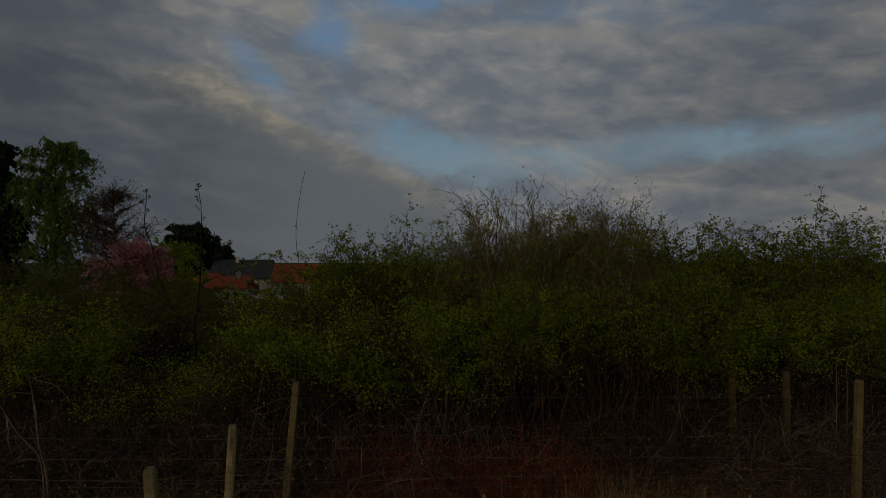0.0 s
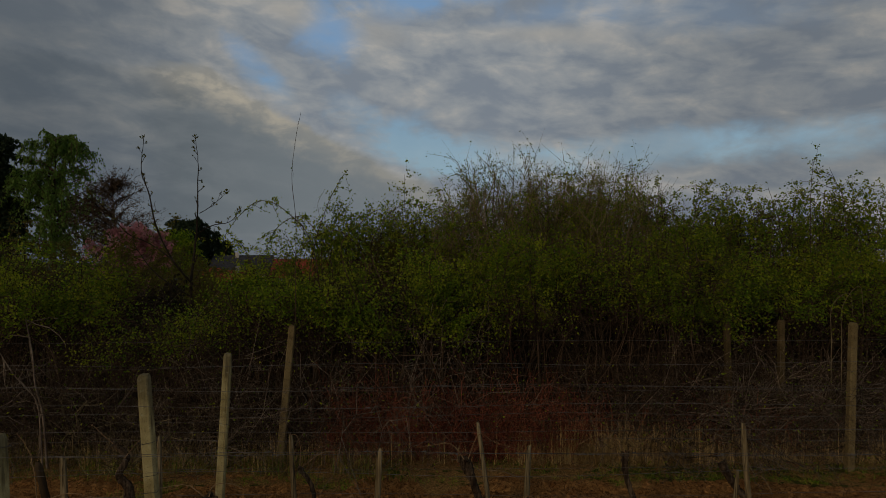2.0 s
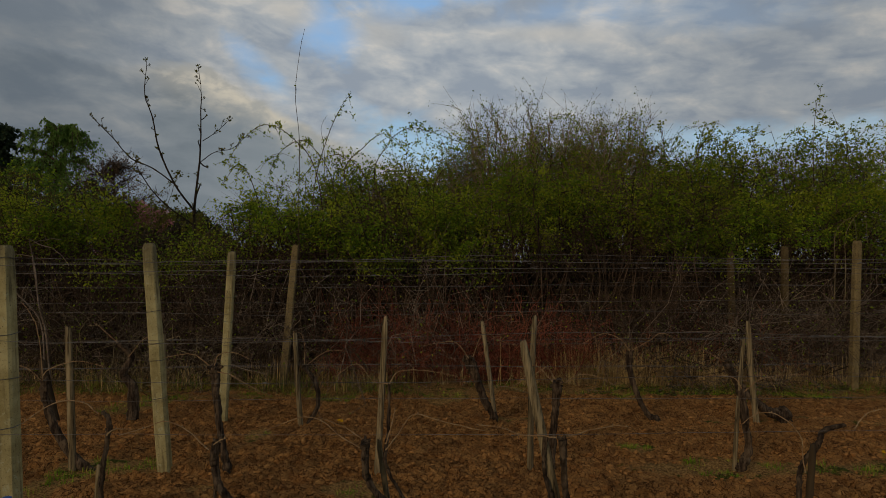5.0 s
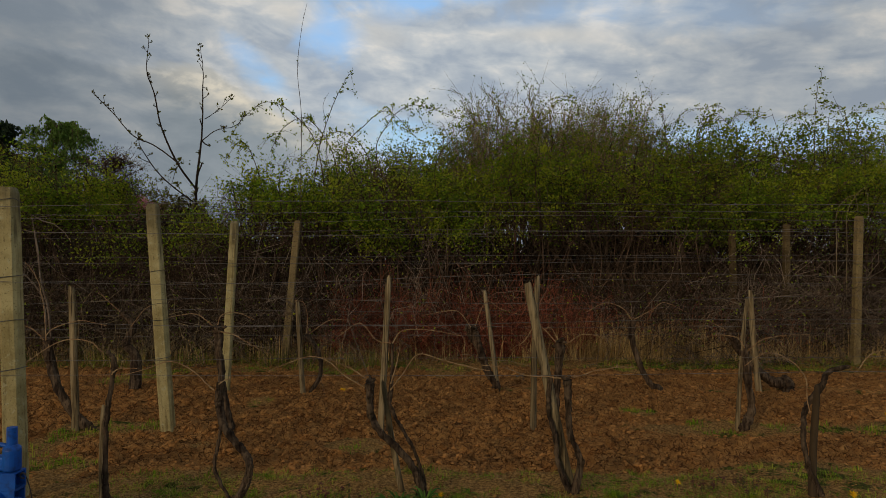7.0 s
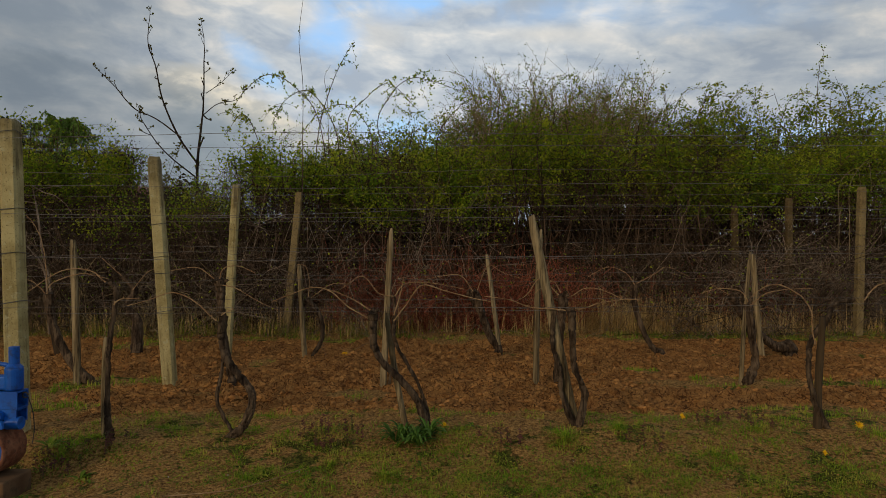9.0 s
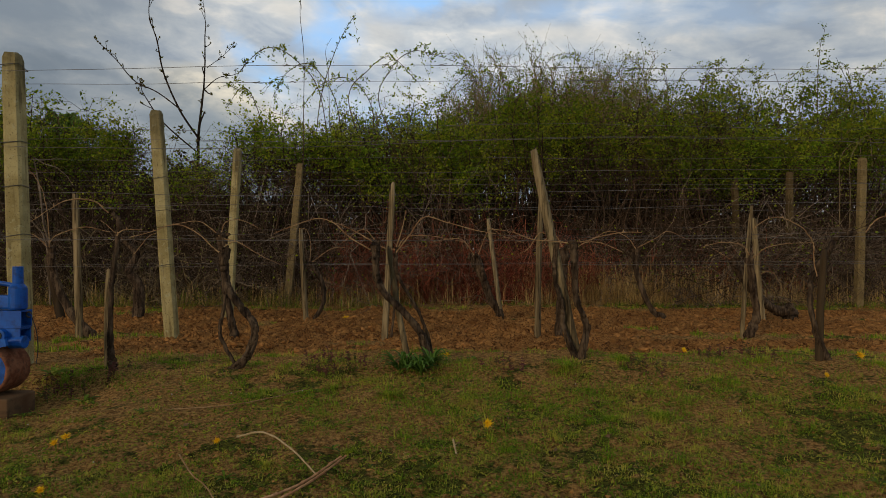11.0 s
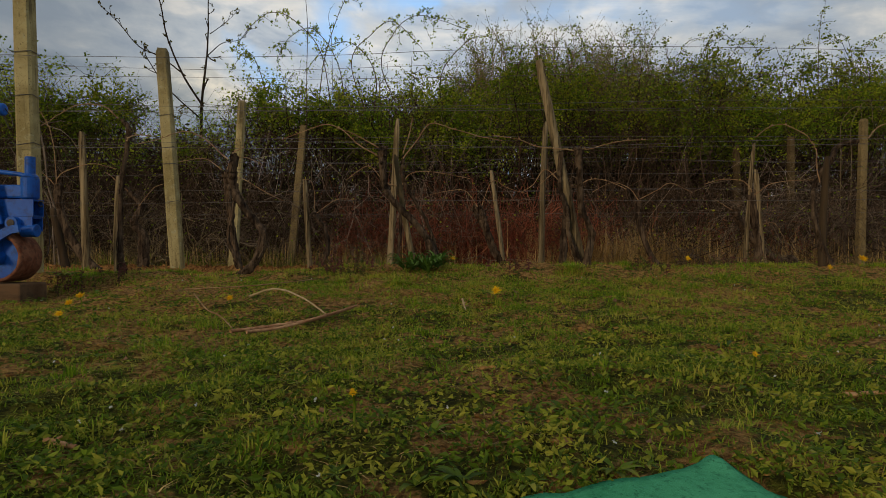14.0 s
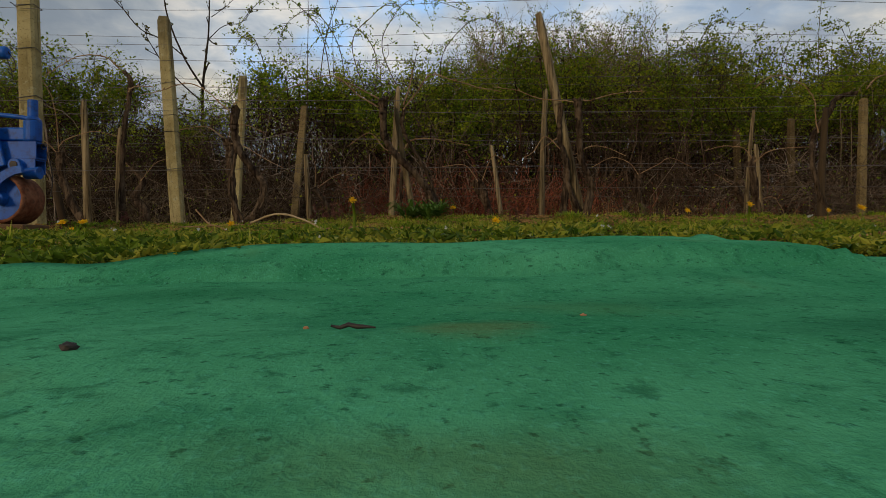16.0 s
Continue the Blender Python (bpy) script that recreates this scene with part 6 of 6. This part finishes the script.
ex = r_.uniform(-0.75, 1.0, 5000)
p = np.column_stack([ex, mat_edge(ex) + 0.006 + np.abs(r_.normal(0, 0.10, 5000))])
stalks("grass", 712, p[free_of_mat(p)], 0.022, M_GRASS, "short grass along the mat's border", 0.9, 0.0022, flat=0.2)


def lumps(name, seed, p, size, mat, label):
    """Loose angular lumps of earth, sunk a little into the ground."""
    r = np.random.default_rng(seed)
    k = len(p)
    ico = bmesh.new()
    bmesh.ops.create_icosphere(ico, subdivisions=1, radius=1.0)
    v0 = np.array([v.co[:] for v in ico.verts])
    f0 = np.array([[v.index for v in f.verts] for f in ico.faces], dtype=np.int32)
    ico.free()
    v = v0[None] * size[:, None, None] * r.uniform(0.6, 1.35, (k, len(v0), 1)) * r.uniform(0.6, 1.3, (k, 1, 3)) * np.array((1.2, 1.0, 0.7))
    v += np.column_stack([p, level(p[:, 0], p[:, 1]) + size * 0.08])[:, None]
    b = Build()
    b.add(v, (f0[None] + (np.arange(k) * len(v0))[:, None, None]).reshape(-1, 3).astype(np.int32))
    tagged(put(name, b, mat, smooth=False), label, "soil", kind="stuff")


M_CLOD = ramp_mat("red_clod", (0.21, 0.088, 0.026), (0.40, 0.190, 0.058), 9, 0.95, (0.38, 0.20, 0.07), 70, 0.4, 0.8, 0.010, vary=0.22)
M_CRUMBLE = ramp_mat("trodden_earth_crumb", (0.15, 0.070, 0.017), (0.33, 0.18, 0.055), 6, 0.95, (0.42, 0.26, 0.10), 70, 0.4, 0.6, 0.006, vary=0.35)
r_ = np.random.default_rng(717)
p = np.column_stack([r_.uniform(-4.8, 5.0, 30000), 3.7 + 4.45 * r_.random(30000) ** 1.4])
keep = (tilled(p[:, 0], p[:, 1]) > 0.25) & in_view(p) & (lattice(p[:, 0] * 5, p[:, 1] * 6, 46) > 0.36)
p = p[keep]
lumps("soil_clods", 718, p, 0.004 + 0.017 * r_.random(len(p)) ** 4, M_CLOD, "loose red-brown lumps of dug earth")
p = np.column_stack([r_.uniform(-2.9, 3.2, 12000), 0.62 + 3.4 * r_.random(12000) ** 0.8])
dens = 0.6 * lattice(p[:, 0] * 2.2, p[:, 1] * 3.0, 41) + 0.4 * lattice(p[:, 0] * 7, p[:, 1] * 8, 42)
p = p[(dens < 0.40 + 0.07 * p[:, 1] + r_.normal(0, 0.05, len(p))) & in_view(p) & free_of_mat(p) & (tilled(p[:, 0], p[:, 1]) < 0.5)]
lumps("earth_crumbs", 719, p, 0.0025 + 0.007 * r_.random(len(p)) ** 3, M_CRUMBLE, "tan crumbs of bare trodden earth in the turf")


def tuft(x, y, n, r, h, seed):
    rg = np.random.default_rng(seed)
    n, h = n * 3, h * 0.45
    a = rg.uniform(0, 2 * math.pi, n)
    d = np.abs(rg.normal(0, r * 0.8, n))
    p = np.column_stack([x + np.cos(a) * d, y + np.sin(a) * d])
    stalks("grass_tuft", seed + 1, p, h, M_GRASS, "tuft of bright green grass in the turf", 0.9, 0.0028, aim=a, flat=0.15)


for i, (x, y, n, r, h) in enumerate(((-0.27, 2.95, 260, 0.06, 0.08), (0.62, 3.35, 420, 0.09, 0.09), (0.95, 3.5, 240, 0.07, 0.08), (-0.55, 3.1, 160, 0.06, 0.07), (1.35, 3.2, 200, 0.09, 0.07), (0.1, 3.5, 160, 0.06, 0.07), (1.7, 3.5, 260, 0.12, 0.08), (2.3, 3.4, 260, 0.12, 0.08), (-1.95, 3.3, 240, 0.1, 0.09), (0.68, 2.65, 140, 0.05, 0.06), (0.9, 2.7, 200, 0.06, 0.07), (-0.63, 2.2, 220, 0.07, 0.05), (-0.35, 2.35, 160, 0.05, 0.05), (0.55, 1.25, 24, 0.01, 0.07))):
    tuft(x, y, n, r, h, 720 + 2 * i)


def rosette(x, y, r, n, seed, mat=None, label="low rosette of jagged weed leaves", rise=0.5, name="weed", slim=1.0):
    """A weed: broad leaves spreading from one root, each a bent pointed blade."""
    rg = np.random.default_rng(seed)
    b = Build()
    for i in range(n):
        a = rg.uniform(0, 6.283)
        L = r * rg.uniform(0.6, 1.2)
        w = L * rg.uniform(0.16, 0.28) * slim
        lift = rise * rg.uniform(0.4, 1.4)
        s = np.linspace(0, 1, 6)
        c = np.stack([math.cos(a) * L * s, math.sin(a) * L * s, L * lift * (s - 0.75 * s ** 2)], 1)
        wd = w * np.sin(math.pi * np.clip(s, 0.06, 0.985)) ** 0.7 * np.array((0.5, 0.8, 1.1, 0.85, 1.0, 0.4))
        side = np.array((-math.sin(a), math.cos(a), 0))
        v = np.stack([c - side * wd[:, None] * 0.5 + np.array((0, 0, 1)) * wd[:, None] * 0.15, c, c + side * wd[:, None] * 0.5 + np.array((0, 0, 1)) * wd[:, None] * 0.15], 1).reshape(-1, 3)
        fs = []
        for k in range(5):
            for m in range(2):
                o = 3 * k + m
                fs.append((o, o + 1, o + 4, o + 3))
        b.add(v, fs)
    ob = put(name, b, mat or M_WEED)
    ob.location = (x, y, ground_at(x, y) + 0.002)
    return tagged(ob, label, "weed", "weeds in the turf")


for i, (dx, dy) in enumerate(((0, 0), (0.07, 0.03), (-0.06, 0.04), (0.02, -0.06), (-0.1, -0.01))):
    rosette(-0.15 + dx, 3.33 + dy, 0.10, 48, 790 + i, M_DANDELION_LEAF, "leafy dark green dandelion clump at a vine's foot", 1.9, slim=0.55)
rosette(-2.05, 3.35, 0.10, 22, 801, rise=0.9)
rosette(-1.75, 3.1, 0.08, 16, 802, rise=0.8)
for i in range(170):
    y = 0.62 + 3.0 * rng.random() ** 1.8
    x = rng.uniform(-0.75, 0.8) * y
    if y < mat_edge(np.array([x]))[0] + 0.03:
        continue
    rosette(x, y, rng.uniform(0.016, 0.036) * (1 + 0.2 * y), int(rng.integers(6, 13)), 810 + i, rise=rng.uniform(0.3, 1.0))


def dead_nettle(x, y, seed):
    """A loose stand of thin upright stems with small hanging leaves in whorls."""
    rg = np.random.default_rng(seed)
    k = 12
    root = rg.normal(0, 0.055, (k, 2))
    h = rg.uniform(0.04, 0.10, k)
    b = Build()
    z0 = level(x + root[:, 0], y + root[:, 1])
    P = np.stack([np.column_stack([x + root[:, 0] + rg.normal(0, 0.008, k) * s, y + root[:, 1], z0 - 0.005 + h * s]) for s in (0, 0.5, 1)], 1)
    b.tubes(P, np.full(k, 0.0014), np.full(k, 0.001), 3)
    F = np.repeat(np.arange(k), 13)
    pos = along(P[F], rg.uniform(0.35, 1.0, len(F)))
    a = rg.uniform(0, 6.283, len(F))
    b.leaves(pos, np.stack([np.cos(a), np.sin(a), rg.uniform(-0.6, 0.3, len(F))], 1), 0.015, 0.011, rg, 0.3, 0.4)
    tagged(put("dead_nettle", b, M_NETTLE, smooth=False), "small purple-brown dead-nettle stand in the turf", "weed", kind="stuff")


for i, (x, y) in enumerate(((-0.62, 3.3), (-0.5, 3.35), (0.33, 3.35), (1.05, 3.3), (-1.75, 3.35), (-1.9, 3.2), (1.7, 3.6), (-0.65, 3.45), (1.5, 3.65))):
    dead_nettle(x, y, 1000 + i)


def dandelion(x, y, r, seed, tilt=25):
    rg = np.random.default_rng(seed)
    d = thing("dandelion", "yellow dandelion flower on a short stem in the turf", "flower", "dandelions", (x, y, ground_at(x, y)))
    h = rg.uniform(0.03, 0.06)
    b = Build()
    b.tube([(0, 0, -0.01), (0.002, -0.004, h * 0.6), (0, -0.012, h)], 0.0022, 6)
    put("stalk", b, M_WEED, d)
    lean = rg.uniform(0.5, 1.1)
    f = Build()
    for ring, (n, k, up) in enumerate(((22, 1.0, 0.25), (18, 0.75, 0.55), (12, 0.45, 0.9))):
        a = rg.uniform(0, 6.283) + np.arange(n) * 2 * math.pi / n
        ct, st = math.cos(lean), math.sin(lean)
        way = np.stack([np.cos(a), np.sin(a) * ct - up * st, np.sin(a) * st + up * ct], 1)
        f.leaves(np.tile((0, -0.012, h + ring * 0.002), (n, 1)), way, r * k * 1.2, r * 0.3, rg, 0.1, 0.9)
    head = put("flower_head", f, M_YELLOW, d, "bright yellow petals", smooth=False)


for i, (x, y, r) in enumerate(((-1.446, 2.37, 0.022), (-1.393, 2.35, 0.022), (-1.196, 1.89, 0.018), (-0.834, 2.33, 0.018), (-1.035, 6.7, 0.03), (1.334, 3.62, 0.022), (1.813, 3.08, 0.018), (-0.18, 0.89, 0.008), (0.155, 2.5, 0.026), (0.0, 3.42, 0.026), (2.20, 3.43, 0.03), (0.523, 1.153, 0.008), (-1.0, 6.65, 0.02), (3.8, 5.5, 0.025))):
    dandelion(x, y, r * 0.78, 1100 + i)


def fallen_cane(ctrl, r, mat, label, seed, name="fallen_cane"):
    rg = np.random.default_rng(seed)
    b = Build()
    n = 8 * len(ctrl)
    p = spline(ctrl, n)
    p = p + rg.normal(0, 0.0005, p.shape)
    b.tube(p, np.linspace(r, r * 0.7, n) * (1 + 0.25 * (np.arange(n) % 7 == 0)), 8, True, 0.06, rg)
    for i in range(6, n - 4, 9):
        d = rg.normal(0, 1, 3)
        d[2] = abs(d[2])
        b.tube([p[i], p[i] + d / np.linalg.norm(d) * r * 2.6], [r * 0.6, r * 0.35], 5)
    tagged(put(name, b, mat), label, "cane", "prunings on the turf")


def on(x, y, up):
    return (x, y, ground_at(x, y) + up)


M_PALECANE = ramp_mat("pale_dry_cane", (0.34, 0.24, 0.12), (0.48, 0.37, 0.21), 14, 0.7, (0.2, 0.12, 0.06), 60, 0.5, 0.4, 0.002)
fallen_cane([on(-0.66, 1.80, 0.018), on(-0.56, 1.90, 0.024), on(-0.46, 2.02, 0.028), on(-0.37, 2.22, 0.028)], 0.0056, M_PRUNED, "reddish-brown pruned vine cane lying on the turf", 1201)
fallen_cane([on(-0.61, 1.79, 0.016), on(-0.52, 1.885, 0.026), on(-0.43, 2.00, 0.040), on(-0.35, 2.20, 0.040)], 0.0048, M_PRUNED, "pruned vine cane lying across another", 1202)
fallen_cane([on(-0.77, 2.35, 0.035), on(-0.66, 2.30, 0.075), on(-0.54, 2.2, 0.06), on(-0.43, 2.09, 0.02)], 0.0038, M_PALECANE, "pale arched cane resting on the turf", 1203)
fallen_cane([on(-0.86, 2.05, 0.09), on(-0.80, 2.0, 0.05), on(-0.74, 1.95, 0.03), on(-0.68, 1.88, 0.012)], 0.0026, M_CANE, "thin bent cane sticking up from the turf", 1204)
fallen_cane([on(0.02, 2.35, 0.05), on(0.03, 2.3, 0.012)], 0.004, M_PALECANE, "short pale twig end in the turf", 1205)
fallen_cane([on(-1.2, 2.75, 0.01), on(-0.9, 2.8, 0.02), on(-0.65, 3.0, 0.02)], 0.0025, M_CANE, "thin brown cane on the bare earth", 1206)
fallen_cane([on(0.66, 1.10, 0.006), on(0.78, 1.08, 0.008), on(0.86, 1.09, 0.006)], 0.004, M_PRUNED, "thin brown twig beside the mat", 1207)
fallen_cane([on(-0.62, 0.86, 0.006), on(-0.56, 0.85, 0.006)], 0.005, M_PRUNED, "short broken twig in the turf", 1208)


def dead_leaf(x, y, r, seed):
    rg = np.random.default_rng(seed)
    b = Build()
    b.leaves([(0, 0, 0)], [(rg.uniform(-1, 1), rg.uniform(-1, 1), 0.35)], r, r * 0.7, rg, 0.3, 0.6)
    ob = put("dead_leaf", b, M_DEADLEAF)
    ob.location = on(x, y, 0.008)
    tagged(ob, "curled brown dead leaf on the turf", "leaf", "dead leaves")


for i in range(60):
    y = 0.7 + 2.6 * rng.random() ** 1.4
    dead_leaf(rng.uniform(-0.7, 0.75) * y, y, rng.uniform(0.006, 0.012) * (0.8 + 0.6 * y), 1300 + i)


def daisy_bits():
    rg = np.random.default_rng(1400)
    b = Build()
    n = 34
    y = 0.7 + 2.4 * rg.random(n) ** 1.5
    x = rg.uniform(-0.7, 0.7, n) * y
    ok = free_of_mat(np.column_stack([x, y - 0.02]))
    x, y, n = x[ok], y[ok], ok.sum()
    p = np.column_stack([x, y, level(x, y) + rg.uniform(0.012, 0.035, n)])
    for k in range(5):
        b.leaves(p, rg.normal(0, 1, (n, 3)) + np.array((0, 0, 0.6)), 0.0045, 0.004, rg)
    tagged(put("white_weed_flowers", b, M_WHITE, smooth=False), "scattered tiny white weed blossoms in the turf", "flowers", kind="stuff")


daisy_bits()


# ---- blue field machine ----
def machine():
    t = thing("field_machine", "blue-painted small field machine with rusty iron wheel on a timber beam", "machine", at=(-2.033, 2.97, -0.0705))
    t.scale = (1.135, 1.135, 1.135)

    def cyl(name, r, L, c, axis, mat, label="", parent=t, sides=24, bevel=0.002, r2=None):
        return put(name, round_bar(r, L, c, axis, sides, r2, bevel), mat, parent, label)

    # wheel: broad iron rim, sunk blue disc, hub; its axle points at the beam's side
    R, W, cx, cz = 0.100, 0.14, -0.045, 0.236
    rim = Build()
    sec = [(R - 0.014, 0.0), (R - 0.004, -0.004), (R, 0.004), (R + 0.001, W * 0.5), (R, W - 0.004), (R - 0.004, W), (R - 0.014, W), (R - 0.014, W * 0.5)]
    n, m = 48, len(sec)
    ring = [((r + 0.0012 * math.sin(a * 9 + yy * 40)) * math.cos(a), yy, r * math.sin(a)) for a in np.arange(n) * 2 * math.pi / n for r, yy in sec]
    fs = [(i * m + j, i * m + (j + 1) % m, ((i + 1) % n) * m + (j + 1) % m, ((i + 1) % n) * m + j) for i in range(n) for j in range(m)]
    rim.add(np.array(ring) + np.array((cx, -W / 2, cz)), fs)
    wheel = put("wheel", rim, M_RUST, t, "broad rusty iron wheel rim")
    put("disc", round_bar(R - 0.013, 0.006, (cx, -W / 2 + 0.022, cz), "Y", 40), M_BLUE, wheel, "sunk blue wheel disc")
    put("hub", round_bar(0.030, 0.05, (cx, -W / 2 + 0.01, cz), "Y", 24, 0.022, 0.004), M_BLUE, wheel)
    put("axle_end", round_bar(0.010, 0.04, (cx, -W / 2 - 0.03, cz), "Y", 12), M_IRON, wheel)
    # flat fork arm sweeping from the frame down to the hub
    arm = bmesh.new()
    line = spline([(cx - 0.005, cz - 0.012), (cx - 0.02, cz + 0.03), (cx + 0.008, cz + 0.075), (cx + 0.06, cz + 0.108), (cx + 0.10, cz + 0.116)], 20)
    wide = np.linspace(0.021, 0.015, 20)
    d = np.gradient(line, axis=0)
    d /= np.linalg.norm(d, axis=1, keepdims=True)
    nrm = np.stack([-d[:, 1], d[:, 0]], 1)
    rows = []
    for k in range(20):
        a_, b_ = line[k] + nrm[k] * wide[k], line[k] - nrm[k] * wide[k]
        rows.append([arm.verts.new((q[0], yy, q[1])) for q, yy in ((a_, -W / 2 - 0.020), (b_, -W / 2 - 0.020), (b_, -W / 2 - 0.006), (a_, -W / 2 - 0.006))])
    for u, v in zip(rows, rows[1:]):
        for k in range(4):
            arm.faces.new((u[k], u[(k + 1) % 4], v[(k + 1) % 4], v[k]))
    arm.faces.new(rows[0][::-1])
    arm.faces.new(rows[-1])
    bmesh.ops.recalc_face_normals(arm, faces=arm.faces[:])
    put("fork_arm", arm, M_BLUE, t)
    # open square tubes, one above the other
    for zc, L, hgt, end in ((0.437, 0.30, 0.070, 0.080), (0.372, 0.16, 0.058, 0.076)):
        bm = bmesh.new()
        w, h = 0.036, hgt / 2
        wi, hi = w - 0.006, h - 0.006
        ringo = [bm.verts.new((end, y_, z_)) for y_, z_ in ((-w, -h), (w, -h), (w, h), (-w, h))]
        ringi = [bm.verts.new((end, y_, z_)) for y_, z_ in ((-wi, -hi), (wi, -hi), (wi, hi), (-wi, hi))]
        backo = [bm.verts.new((end - L, v.co.y, v.co.z)) for v in ringo]
        backi = [bm.verts.new((end - L * 0.9, v.co.y, v.co.z)) for v in ringi]
        for i in range(4):
            j = (i + 1) % 4
            bm.faces.new((ringo[i], ringo[j], ringi[j], ringi[i]))
            bm.faces.new((ringo[j], ringo[i], backo[i], backo[j]))
            bm.faces.new((ringi[i], ringi[j], backi[j], backi[i]))
        bm.faces.new(backo)
        bm.faces.new(backi[::-1])
        bmesh.ops.recalc_face_normals(bm, faces=bm.faces[:])
        bmesh.ops.translate(bm, verts=bm.verts, vec=(0, 0, zc))
        put("square_tube", bm, M_BLUE, t, "open-ended blue square tube")
    boss = cyl("boss", 0.026, 0.03, (0.005, -0.045, 0.375), "Y", M_BLUE)
    put("bore", round_bar(0.015, 0.006, (0.005, -0.0605, 0.375), "Y", 16), M_IRON, boss, "dark bolt hole")
    cyl("lower_pipe", 0.026, 0.06, (0.058, -0.02, 0.345), "X", M_BLUE)
    cyl("housing", 0.034, 0.092, (0.045, 0.0, 0.520), "Z", M_BLUE, bevel=0.008)
    cyl("shoulder", 0.0335, 0.014, (0.045, 0.0, 0.572), "Z", M_BLUE, r2=0.021, bevel=0.0)
    cyl("pipe", 0.0195, 0.075, (0.045, 0.0, 0.612), "Z", M_BLUE)
    b = Build()
    b.tube(spline([(0.03, 0, 0.572), (-0.03, 0, 0.582), (-0.2, 0.0, 0.60), (-0.36, 0.0, 0.62)], 16), 0.0095, 10)
    put("handle_bar", b, M_BLUE, t)
    put("bracket", box((0.16, 0.05, 0.056), (-0.05, 0, 0.505), 0.008), M_BLUE, t)
    put("side_plate", box((0.10, 0.014, 0.21), (-0.10, -0.06, 0.46), 0.004, 2, Matrix.Rotation(radians(-14), 4, "Y")), M_BLUE, t)
    put("frame_rail", box((0.4, 0.05, 0.05), (-0.34, 0, 0.42), 0.006), M_BLUE, t)
    b = Build()
    ang = np.linspace(0, 5.4, 14)
    b.tube(np.stack([0.096 + 0.011 * np.cos(ang), np.full(14, -0.01), 0.455 + 0.011 * np.sin(ang)], 1), 0.003, 6)
    b.tube(spline([(0.09, 0.02, 0.44), (0.108, 0.02, 0.38), (0.114, 0.02, 0.31), (0.106, 0.02, 0.25)], 12), 0.0022, 6)
    put("ring_pin", b, M_IRON, t, "bent iron ring pin and cable")
    # lever reaching in from the machine's far end
    b = Build()
    b.tube(spline([(-0.36, 0.02, 0.60), (-0.30, 0.0, 0.78), (-0.20, -0.01, 0.86), (-0.10, -0.02, 0.850)], 18), 0.013, 10)
    put("lever", b, M_BLUE, t)
    cyl("lever_knob", 0.026, 0.06, (-0.075, -0.02, 0.840), "X", M_BLUE, bevel=0.008)
    b = Build()
    b.tube(spline([(-0.045, -0.02, 0.845), (-0.02, -0.02, 0.81), (-0.012, -0.02, 0.775), (-0.026, -0.02, 0.762), (-0.038, -0.02, 0.785), (-0.05, -0.02, 0.82)], 18), 0.0022, 6)
    put("spring_clip", b, M_IRON, t, "thin wire spring clip")


machine()
beam = put("timber_beam", box((0.70, 0.20, 0.13), (0, 0, 0), 0.008, 2), M_BEAM)
beam.matrix_world = pose(-2.30, 2.95, 0.014, 0, 0, 0)
tagged(beam, "old brown timber beam lying under the machine wheel", "beam")
